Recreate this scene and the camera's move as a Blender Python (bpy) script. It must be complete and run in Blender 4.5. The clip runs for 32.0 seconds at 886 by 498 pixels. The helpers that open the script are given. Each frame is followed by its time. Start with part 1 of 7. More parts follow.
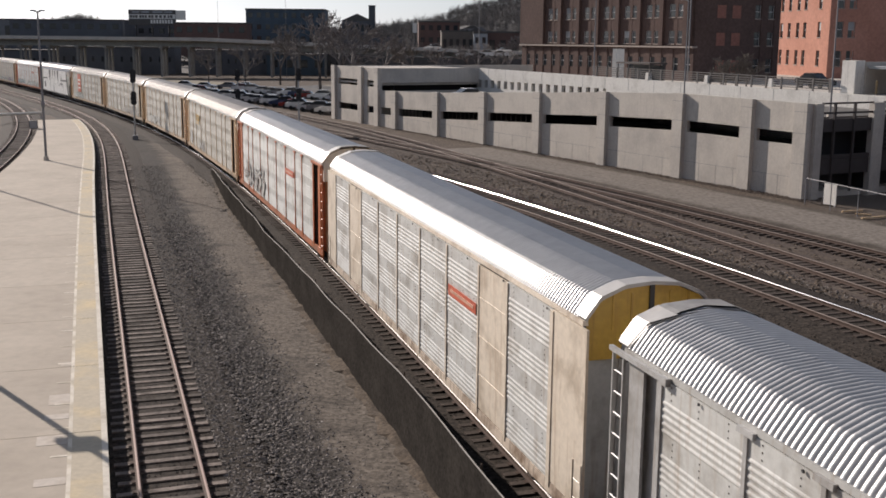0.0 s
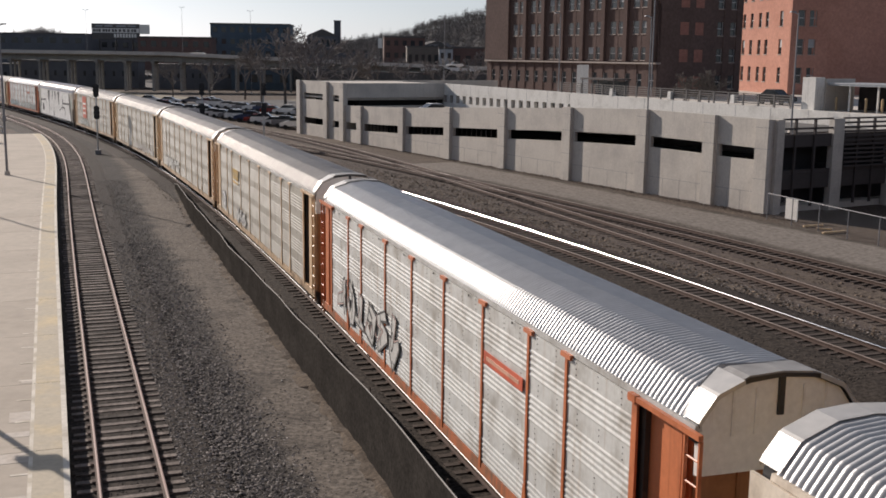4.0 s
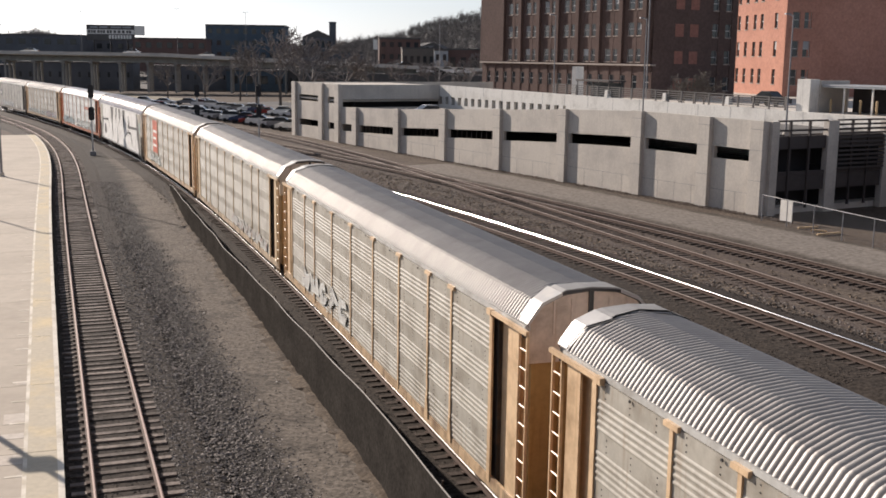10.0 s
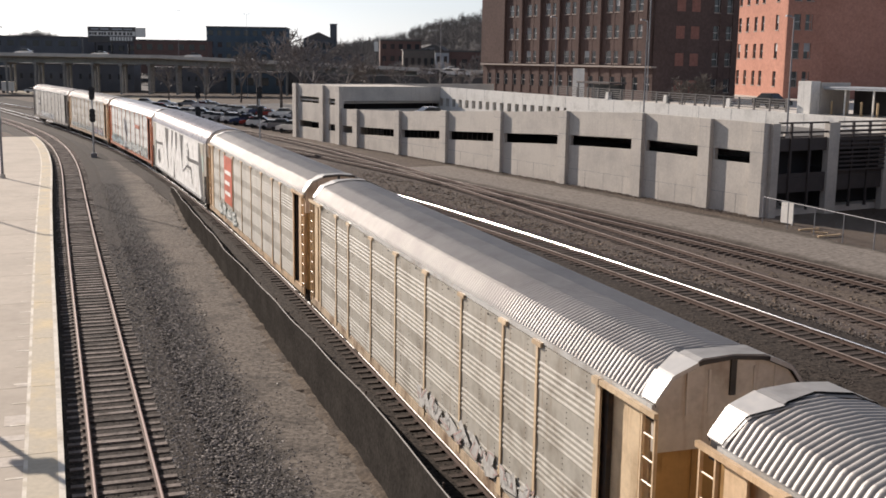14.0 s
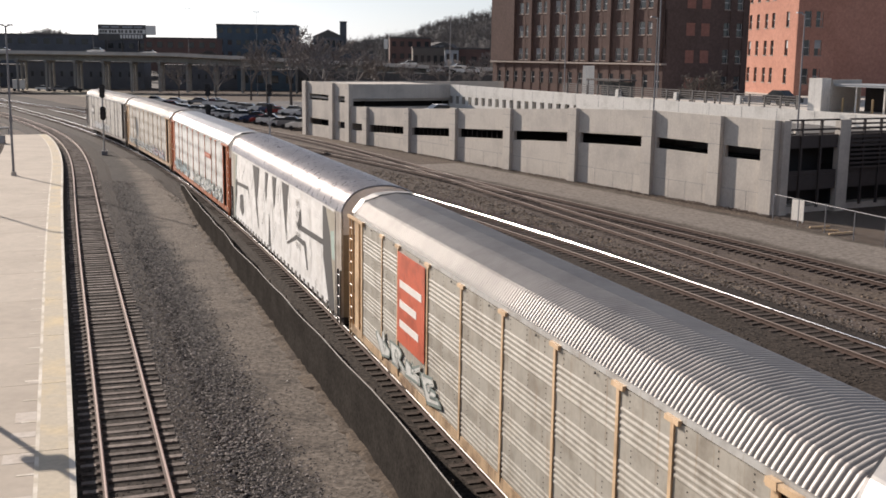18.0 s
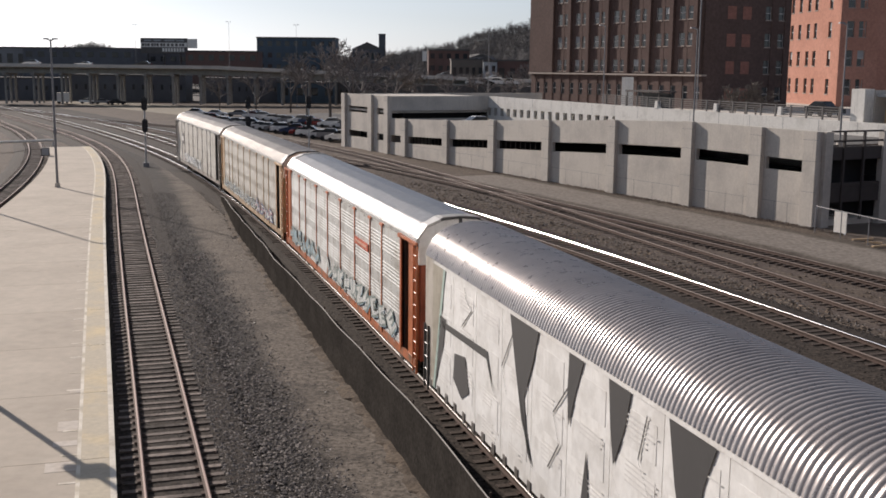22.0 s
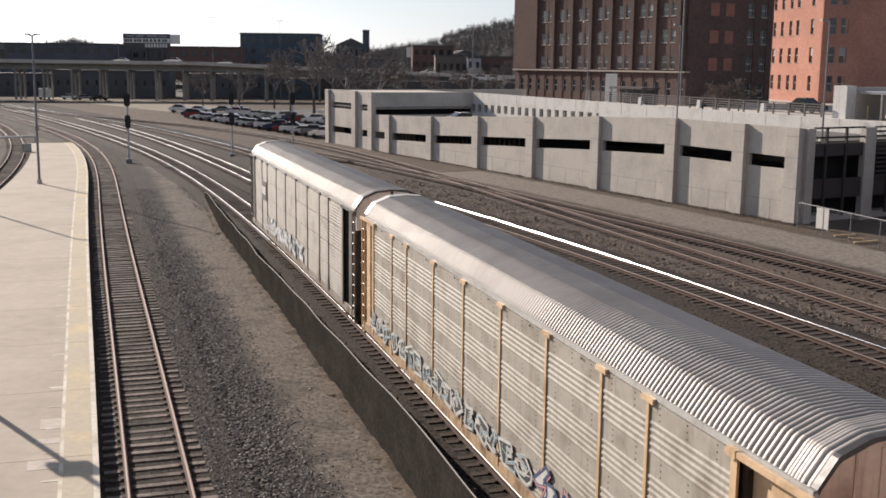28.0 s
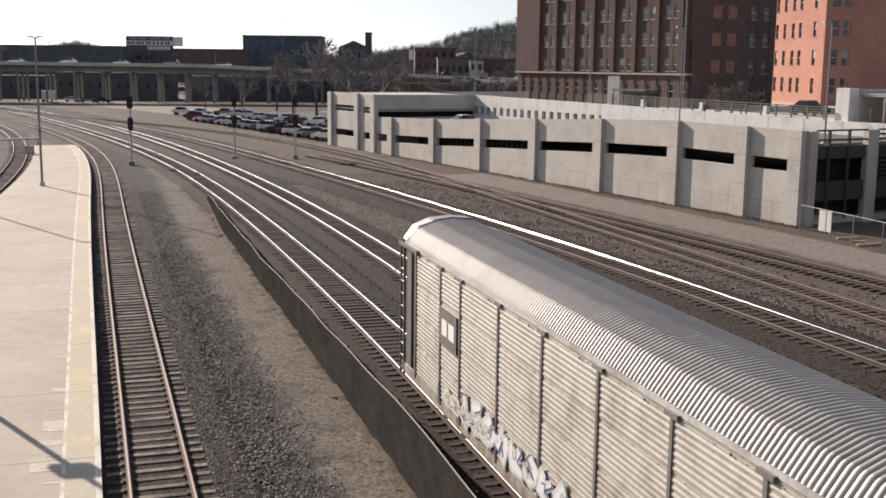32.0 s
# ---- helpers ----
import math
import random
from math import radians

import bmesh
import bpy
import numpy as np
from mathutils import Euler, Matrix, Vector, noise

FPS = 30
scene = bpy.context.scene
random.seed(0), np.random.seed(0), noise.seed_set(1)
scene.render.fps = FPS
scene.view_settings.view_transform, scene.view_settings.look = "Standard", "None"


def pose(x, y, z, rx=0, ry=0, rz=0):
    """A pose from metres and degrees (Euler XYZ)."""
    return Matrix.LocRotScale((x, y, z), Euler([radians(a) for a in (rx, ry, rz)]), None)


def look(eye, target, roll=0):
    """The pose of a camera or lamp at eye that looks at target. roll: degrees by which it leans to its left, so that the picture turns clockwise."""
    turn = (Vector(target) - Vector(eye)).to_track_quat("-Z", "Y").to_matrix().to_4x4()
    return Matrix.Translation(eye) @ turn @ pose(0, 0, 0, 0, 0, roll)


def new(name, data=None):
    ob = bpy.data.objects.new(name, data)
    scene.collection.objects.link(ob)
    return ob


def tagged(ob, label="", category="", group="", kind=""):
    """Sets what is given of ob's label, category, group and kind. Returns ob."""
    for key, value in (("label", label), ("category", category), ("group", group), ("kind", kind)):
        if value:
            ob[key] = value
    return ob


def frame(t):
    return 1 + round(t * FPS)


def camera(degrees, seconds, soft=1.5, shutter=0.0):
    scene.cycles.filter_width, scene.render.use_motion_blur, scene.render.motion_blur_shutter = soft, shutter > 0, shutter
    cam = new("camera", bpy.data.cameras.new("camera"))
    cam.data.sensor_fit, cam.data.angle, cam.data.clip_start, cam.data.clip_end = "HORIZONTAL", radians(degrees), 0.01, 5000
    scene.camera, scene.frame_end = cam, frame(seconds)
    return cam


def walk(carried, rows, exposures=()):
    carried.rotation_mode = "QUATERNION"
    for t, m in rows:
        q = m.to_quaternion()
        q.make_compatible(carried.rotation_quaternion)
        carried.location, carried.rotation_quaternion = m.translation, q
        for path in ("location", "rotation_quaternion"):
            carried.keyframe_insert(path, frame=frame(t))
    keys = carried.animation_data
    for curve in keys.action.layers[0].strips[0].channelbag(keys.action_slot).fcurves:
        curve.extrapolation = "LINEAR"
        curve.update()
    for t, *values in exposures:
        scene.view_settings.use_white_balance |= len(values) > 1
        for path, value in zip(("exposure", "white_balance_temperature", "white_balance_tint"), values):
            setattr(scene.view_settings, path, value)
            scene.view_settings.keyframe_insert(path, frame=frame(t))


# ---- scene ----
cam = camera(44.2, 32.0, soft=1.7)
EYE = (0.0, 0.0, 10.36)
PATH = [
    (0, -0.178, 49.109, 0.964, 0.50), (0.5, -0.066, 49.128, 1.065, 0.45), (1, 0.165, 49.143, 1.141, 0.47),
    (1.5, 0.381, 49.156, 1.219, 0.45), (2, 0.585, 49.165, 1.281, 0.57), (2.5, 0.788, 49.172, 1.333, 0.53),
    (3, 1.057, 49.186, 1.438, 0.62), (3.5, 1.247, 49.206, 1.575, 0.70), (5.5, 1.586, 49.220, 1.709, 0.76),
    (6, 1.556, 49.222, 1.714, 0.77), (6.5, 1.554, 49.225, 1.730, 0.80), (7, 1.608, 49.224, 1.731, 0.81),
    (7.5, 1.610, 49.224, 1.731, 0.81), (8, 1.618, 49.217, 1.693, 0.82), (8.5, 1.583, 49.218, 1.693, 0.81),
    (9, 1.634, 49.216, 1.693, 0.82), (9.5, 1.647, 49.221, 1.724, 0.80), (10, 1.607, 49.222, 1.723, 0.80),
    (10.5, 1.558, 49.229, 1.756, 0.77), (11, 1.556, 49.238, 1.807, 0.80), (11.5, 1.570, 49.238, 1.807, 0.81),
    (12, 1.644, 49.240, 1.829, 0.79), (12.5, 1.698, 49.232, 1.799, 0.89), (13, 1.581, 49.239, 1.812, 0.82),
    (13.5, 1.596, 49.237, 1.805, 0.82), (14, 1.570, 49.238, 1.807, 0.81), (14.5, 1.476, 49.247, 1.844, 0.79),
    (16.5, 1.382, 49.248, 1.835, 0.79), (17, 1.384, 49.250, 1.842, 0.80), (17.5, 1.335, 49.252, 1.845, 0.77),
    (18, 1.133, 49.229, 1.688, 0.74), (18.5, 0.614, 49.245, 1.727, 0.73), (19, -0.071, 49.282, 1.916, 0.65),
    (19.5, -0.410, 49.299, 2.030, 0.58), (20, -0.450, 49.331, 2.219, 0.61), (20.5, -0.376, 49.338, 2.258, 0.62),
    (21, -0.329, 49.336, 2.243, 0.55), (21.5, -0.442, 49.324, 2.179, 0.64), (22, -0.618, 49.325, 2.194, 0.53),
    (22.5, -0.528, 49.326, 2.195, 0.55), (23, -0.191, 49.314, 2.106, 0.58), (23.5, -0.077, 49.309, 2.073, 0.61),
    (24, -0.099, 49.308, 2.073, 0.62), (24.5, -0.076, 49.312, 2.093, 0.62), (25, 0.008, 49.308, 2.070, 0.63),
    (25.5, 0.037, 49.302, 2.033, 0.64), (27.5, 0.139, 49.301, 2.032, 0.63), (28, 0.109, 49.302, 2.036, 0.62),
    (28.5, 0.145, 49.301, 2.029, 0.61), (29, 0.078, 49.303, 2.041, 0.66), (29.5, 0.040, 49.309, 2.074, 0.61),
    (30, 0.088, 49.312, 2.091, 0.61), (30.5, 0.071, 49.314, 2.108, 0.62), (31, 0.072, 49.316, 2.120, 0.61),
    (31.5, 0.070, 49.318, 2.130, 0.61), (32, 0.000, 49.320, 2.141, 0.63),
]
EXPOSURE = ((0.0, -0.08, 6300), (3.5, -0.13, 6300), (5.5, -0.04, 6400), (7.5, 0.12, 6400), (9.0, 0.22, 6450), (14.5, 0.24, 6450), (17.5, 0.22, 6450), (20.0, 0.22, 6450),
            (21.5, -0.07, 6300), (25.5, -0.07, 6300), (28.0, 0.2, 6450), (30.0, 0.27, 6450), (32.0, 0.36, 6450))
walk(cam, [(t, look(EYE, (x, y, z), r)) for t, x, y, z, r in PATH],
     exposures=[(t, e, k, 16) for t, e, k in EXPOSURE])


# ---- light ----
SUN_DIR = Vector((-0.663, 0.749, 0.435)).normalized()   # towards the sun
world = bpy.data.worlds.new("world")
scene.world = world
world.use_nodes = True
wn = world.node_tree.nodes
sky = wn.new("ShaderNodeTexSky")
sky.sky_type, sky.sun_disc = "NISHITA", False
sky.sun_elevation = math.asin(SUN_DIR.z)
sky.sun_rotation = math.atan2(SUN_DIR.x, SUN_DIR.y)
sky.air_density, sky.dust_density, sky.ozone_density = 1.0, 0.6, 1.5
wn["Background"].inputs["Strength"].default_value = 0.089
pale = wn.new("ShaderNodeHueSaturation")          # thin winter haze takes the colour out of the sky
pale.inputs["Saturation"].default_value = 0.38
pale.inputs["Value"].default_value = 1.0
world.node_tree.links.new(sky.outputs["Color"], pale.inputs["Color"])
cool = wn.new("ShaderNodeMix")
cool.data_type, cool.blend_type = "RGBA", "MULTIPLY"
cool.inputs[0].default_value = 1.0
cool.inputs[7].default_value = (0.92, 1.0, 1.09, 1)
world.node_tree.links.new(pale.outputs["Color"], cool.inputs[6])
world.node_tree.links.new(cool.outputs[2], wn["Background"].inputs["Color"])
sun_data = bpy.data.lights.new("sun", "SUN")
sun_data.energy, sun_data.angle, sun_data.color = 6.3, radians(0.55), (1.0, 0.9, 0.765)
sun = new("sun", sun_data)
sun.matrix_world = look(SUN_DIR * 300, (0, 0, 0))


# ---- materials ----
def mat(name, base, rough=0.8, metal=0.0, grain=None, stain=None, bump=0.0, vary=0.0, island=False, streak=None, spec=0.5):
    """base colour; grain = (scale, amount); stain = (scale, colour, low, high); streak = (colour, low, high)
    runs down upright faces; vary = brightness change from object to object; bump uses the grain."""
    m = bpy.data.materials.new(name)
    m.use_nodes = True
    nt = m.node_tree
    b = nt.nodes["Principled BSDF"]
    b.inputs["Roughness"].default_value, b.inputs["Metallic"].default_value = rough, metal
    b.inputs["Specular IOR Level"].default_value = spec
    lk = nt.links.new

    def node(kind, **kw):
        n = nt.nodes.new(kind)
        for k, v in kw.items():
            n.inputs[k].default_value = v
        return n

    def mix(fac, a, c, blend="MIX"):
        n = nt.nodes.new("ShaderNodeMix")
        n.data_type, n.blend_type = "RGBA", blend
        for sock, v in ((n.inputs[0], fac), (n.inputs[6], a), (n.inputs[7], c)):
            if isinstance(v, (int, float, tuple)):
                sock.default_value = v if isinstance(v, (int, float)) else (*v, 1)[:4]
            else:
                lk(v, sock)
        return n.outputs[2]

    def ramp(v, lo, hi):
        n = nt.nodes.new("ShaderNodeMapRange")
        n.inputs[1].default_value, n.inputs[2].default_value = lo, hi
        lk(v, n.inputs[0])
        return n.outputs[0]

    geo = nt.nodes.new("ShaderNodeNewGeometry")
    obj = nt.nodes.new("ShaderNodeObjectInfo")
    tex = nt.nodes.new("ShaderNodeTexCoord")
    col = node("ShaderNodeRGB").outputs[0]
    col.default_value = (*base, 1)
    where = tex.outputs["Object"]
    shift = nt.nodes.new("ShaderNodeVectorMath")
    shift.operation = "ADD"
    mul = nt.nodes.new("ShaderNodeVectorMath")
    mul.operation = "SCALE"
    mul.inputs[0].default_value = (37.0, 51.0, 23.0)
    lk(obj.outputs["Random"], mul.inputs["Scale"])
    lk(where, shift.inputs[0]), lk(mul.outputs[0], shift.inputs[1])
    where = shift.outputs[0]
    if stain:
        scale, scol, lo, hi = stain
        n = node("ShaderNodeTexNoise", Scale=scale, Detail=6.0, Roughness=0.62)
        lk(where, n.inputs["Vector"])
        col = mix(ramp(n.outputs["Fac"], lo, hi), col, scol)
    if streak:
        scol, lo, hi = streak
        mp = nt.nodes.new("ShaderNodeMapping")
        mp.inputs["Scale"].default_value = (5.0, 5.0, 0.35)
        n = node("ShaderNodeTexNoise", Scale=1.3, Detail=5.0, Roughness=0.6)
        lk(where, mp.inputs["Vector"]), lk(mp.outputs[0], n.inputs["Vector"])
        col = mix(ramp(n.outputs["Fac"], lo, hi), col, scol)
    if grain:
        scale, amount = grain
        n = node("ShaderNodeTexNoise", Scale=scale, Detail=5.0, Roughness=0.62)
        lk(where, n.inputs["Vector"])
        g = nt.nodes.new("ShaderNodeMapRange")
        g.inputs[1].default_value, g.inputs[2].default_value = 0.25, 0.75
        g.inputs[3].default_value, g.inputs[4].default_value = 1 - amount, 1 + amount
        lk(n.outputs["Fac"], g.inputs[0])
        gc = nt.nodes.new("ShaderNodeCombineColor")
        for i in range(3):
            lk(g.outputs[0], gc.inputs[i])
        col = mix(1.0, col, gc.outputs[0], "MULTIPLY")
        if bump:
            bn = node("ShaderNodeBump", Strength=bump, Distance=0.02)
            lk(n.outputs["Fac"], bn.inputs["Height"]), lk(bn.outputs[0], b.inputs["Normal"])
        rr = nt.nodes.new("ShaderNodeMapRange")
        rr.inputs[3].default_value, rr.inputs[4].default_value = max(0.02, rough - 0.12), min(1, rough + 0.12)
        lk(n.outputs["Fac"], rr.inputs[0]), lk(rr.outputs[0], b.inputs["Roughness"])
    if vary:
        g = nt.nodes.new("ShaderNodeMapRange")
        g.inputs[3].default_value, g.inputs[4].default_value = 1 - vary, 1 + vary
        lk((geo.outputs["Random Per Island"] if island else obj.outputs["Random"]), g.inputs[0])
        gc = nt.nodes.new("ShaderNodeCombineColor")
        for i in range(3):
            lk(g.outputs[0], gc.inputs[i])
        col = mix(1.0, col, gc.outputs[0], "MULTIPLY")
    lk(col, b.inputs["Base Color"])
    return m


def glow(name, colour, strength):
    m = mat(name, colour, 0.4)
    b = m.node_tree.nodes["Principled BSDF"]
    b.inputs["Emission Color"].default_value = (*colour, 1)
    b.inputs["Emission Strength"].default_value = strength
    return m


M_BALLAST = mat("ballast", (0.042, 0.034, 0.028), 0.95, grain=(7.0, 0.98), stain=(0.5, (0.04, 0.033, 0.028), 0.45, 0.7), bump=1.0, spec=0.12)
M_STONE = mat("ballast_stone", (0.172, 0.155, 0.141), 0.95, grain=(20, 0.3), vary=0.75, island=True, spec=0.12)
M_STONE_DARK = mat("oily_ballast_stone", (0.06, 0.05, 0.043), 0.95, grain=(20, 0.3), vary=0.7, island=True, spec=0.12)
M_DIRT = mat("dirt", (0.095, 0.075, 0.06), 0.97, grain=(4.5, 0.95), stain=(0.33, (0.125, 0.10, 0.079), 0.5, 0.68), bump=0.9, spec=0.12)
M_DIRT_DARK = mat("fouled_ballast", (0.088, 0.07, 0.06), 0.97, grain=(13.0, 0.8), stain=(0.4, (0.13, 0.105, 0.085), 0.5, 0.7), bump=0.8, spec=0.12)
M_STRAW = mat("straw_dirt", (0.105, 0.083, 0.063), 0.97, grain=(9, 0.6), stain=(0.8, (0.06, 0.05, 0.042), 0.45, 0.68), bump=0.6, spec=0.1)
M_CLOD = mat("dirt_clod", (0.135, 0.105, 0.08), 0.97, grain=(12, 0.4), vary=0.6, island=True, spec=0.1)
M_RAIL = mat("rail_rust", (0.085, 0.06, 0.05), 0.8, 0.1, grain=(8, 0.3), spec=0.15)
M_RAILTOP = mat("rail_worn", (0.80, 0.78, 0.76), 0.15, 1.0)
M_RAILTOP_MAIN = mat("rail_polished", (0.78, 0.76, 0.74), 0.3, 1.0)
M_RAILTOP_DULL = mat("rail_dull", (0.27, 0.185, 0.155), 0.65, 0.15, grain=(5, 0.2))
M_RAILTOP_RUST = mat("rail_rusty_head", (0.16, 0.123, 0.105), 0.65, 0.25, grain=(5, 0.2))
M_TIE = mat("tie_wood", (0.20, 0.17, 0.15), 0.92, grain=(9, 0.45), stain=(1.2, (0.07, 0.058, 0.05), 0.45, 0.65), bump=0.5, vary=0.35, spec=0.12)
M_TIE_DARK = mat("tie_wood_dark", (0.075, 0.06, 0.052), 0.92, grain=(9, 0.4), bump=0.5, vary=0.4, island=True, spec=0.12)
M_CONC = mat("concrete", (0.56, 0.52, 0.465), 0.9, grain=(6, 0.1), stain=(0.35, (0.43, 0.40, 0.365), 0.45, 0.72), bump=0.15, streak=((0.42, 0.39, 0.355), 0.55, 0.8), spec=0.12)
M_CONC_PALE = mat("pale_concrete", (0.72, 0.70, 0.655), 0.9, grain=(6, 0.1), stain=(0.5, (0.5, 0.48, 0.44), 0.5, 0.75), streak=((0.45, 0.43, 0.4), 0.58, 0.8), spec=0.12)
M_PLAT = mat("platform_concrete", (0.475, 0.42, 0.35), 0.88, grain=(2.2, 0.1), stain=(0.22, (0.40, 0.35, 0.29), 0.42, 0.7), bump=0.08, spec=0.12)
M_PLAT_EDGE = mat("platform_edge", (0.50, 0.445, 0.35), 0.88, grain=(6, 0.12), stain=(0.5, (0.60, 0.50, 0.33), 0.45, 0.66), bump=0.1, spec=0.12)
M_LINE = mat("worn_line_paint", (0.72, 0.67, 0.58), 0.85, grain=(3, 0.2), stain=(1.5, (0.5, 0.45, 0.36), 0.45, 0.6), spec=0.12)
M_LIP = mat("platform_lip", (0.66, 0.62, 0.54), 0.85, grain=(5, 0.15), stain=(0.8, (0.50, 0.45, 0.37), 0.48, 0.68), spec=0.12)
M_PATCH = mat("patched_concrete", (0.56, 0.51, 0.45), 0.88, grain=(5, 0.12), stain=(1.2, (0.48, 0.42, 0.35), 0.45, 0.65), spec=0.12)
M_PAINT_WHITE = mat("worn_white_paint", (0.75, 0.72, 0.66), 0.8, grain=(6, 0.1))
# near-black that stands for the shade inside the garage
M_INNER_SHADE = mat("inner_shade_black", (0.02, 0.02, 0.022), 0.9)
M_FABRIC = mat("black_geotextile", (0.038, 0.0345, 0.031), 0.95, spec=0.0, grain=(9, 0.4), stain=(0.8, (0.052, 0.047, 0.042), 0.42, 0.66))
M_HEM = mat("fabric_hem", (0.27, 0.255, 0.235), 0.8, grain=(6, 0.2))
M_STEEL = mat("galvanised_steel", (0.42, 0.43, 0.44), 0.5, 0.6, grain=(4, 0.12))
M_BLACK = mat("black_paint", (0.025, 0.025, 0.028), 0.6, grain=(6, 0.2))
M_GREY = mat("grey_paint", (0.22, 0.22, 0.23), 0.6, grain=(4, 0.12))
M_GLASS_DARK = mat("window_glass", (0.03, 0.035, 0.04), 0.08, 0.0)


def ground_blend(name, low, high, grain=12.0, lo=0.38, hi=0.66, spread=1.1, tone_=(0.4, 1.6)):
    """Two kinds of ground that run into each other: the mesh's "wear" value says how much of the second lies there."""
    m = mat(name, low, 0.97, grain=(grain * 0.5, 0.95), stain=(0.5, tuple(c * 0.62 for c in low), 0.45, 0.68), bump=0.9, spec=0.1)
    nt = m.node_tree
    b = nt.nodes["Principled BSDF"]
    old = b.inputs["Base Color"].links[0].from_socket
    tex = nt.nodes.new("ShaderNodeTexCoord")
    att = nt.nodes.new("ShaderNodeAttribute")
    att.attribute_name = "wear"
    big = nt.nodes.new("ShaderNodeTexNoise")
    big.inputs["Scale"].default_value, big.inputs["Detail"].default_value, big.inputs["Roughness"].default_value = 0.7, 9.0, 0.68
    fine = nt.nodes.new("ShaderNodeTexNoise")
    fine.inputs["Scale"].default_value, fine.inputs["Detail"].default_value, fine.inputs["Roughness"].default_value = grain * 0.5, 4.0, 0.62
    for n in (big, fine):
        nt.links.new(tex.outputs["Object"], n.inputs["Vector"])
    off = nt.nodes.new("ShaderNodeMath")
    off.operation = "MULTIPLY_ADD"
    off.inputs[1].default_value, off.inputs[2].default_value = spread, -0.5 * spread
    nt.links.new(big.outputs["Fac"], off.inputs[0])
    add = nt.nodes.new("ShaderNodeMath")
    nt.links.new(att.outputs["Fac"], add.inputs[0]), nt.links.new(off.outputs[0], add.inputs[1])
    rng_ = nt.nodes.new("ShaderNodeMapRange")
    rng_.inputs[1].default_value, rng_.inputs[2].default_value = lo, hi
    nt.links.new(add.outputs[0], rng_.inputs[0])
    tone = nt.nodes.new("ShaderNodeMapRange")
    tone.inputs[1].default_value, tone.inputs[2].default_value, tone.inputs[3].default_value, tone.inputs[4].default_value = 0.35, 0.65, tone_[0], tone_[1]
    nt.links.new(fine.outputs["Fac"], tone.inputs[0])
    hue = nt.nodes.new("ShaderNodeVectorMath")
    hue.operation = "SCALE"
    hue.inputs[0].default_value = high
    nt.links.new(tone.outputs[0], hue.inputs["Scale"])
    mix = nt.nodes.new("ShaderNodeMix")
    mix.data_type = "RGBA"
    nt.links.new(rng_.outputs[0], mix.inputs[0]), nt.links.new(old, mix.inputs[6]), nt.links.new(hue.outputs[0], mix.inputs[7])
    nt.links.new(mix.outputs[2], b.inputs["Base Color"])
    return m


M_YARD = ground_blend("yard_gravel", (0.046, 0.041, 0.037), (0.148, 0.127, 0.106), tone_=(0.55, 1.45))
M_ROAD = ground_blend("service_road_gravel", (0.095, 0.08, 0.066), (0.19, 0.168, 0.146), 8.0, spread=0.6, tone_=(0.72, 1.3))


# ---- mesh helpers ----
def mesh(name, verts, faces, material, smooth=False):
    me = bpy.data.meshes.new(name)
    me.from_pydata(verts, [], faces)
    for m in (material if isinstance(material, (list, tuple)) else [material]):
        me.materials.append(m)
    if smooth:
        me.polygons.foreach_set("use_smooth", [True] * len(me.polygons))
    me.update()
    return me


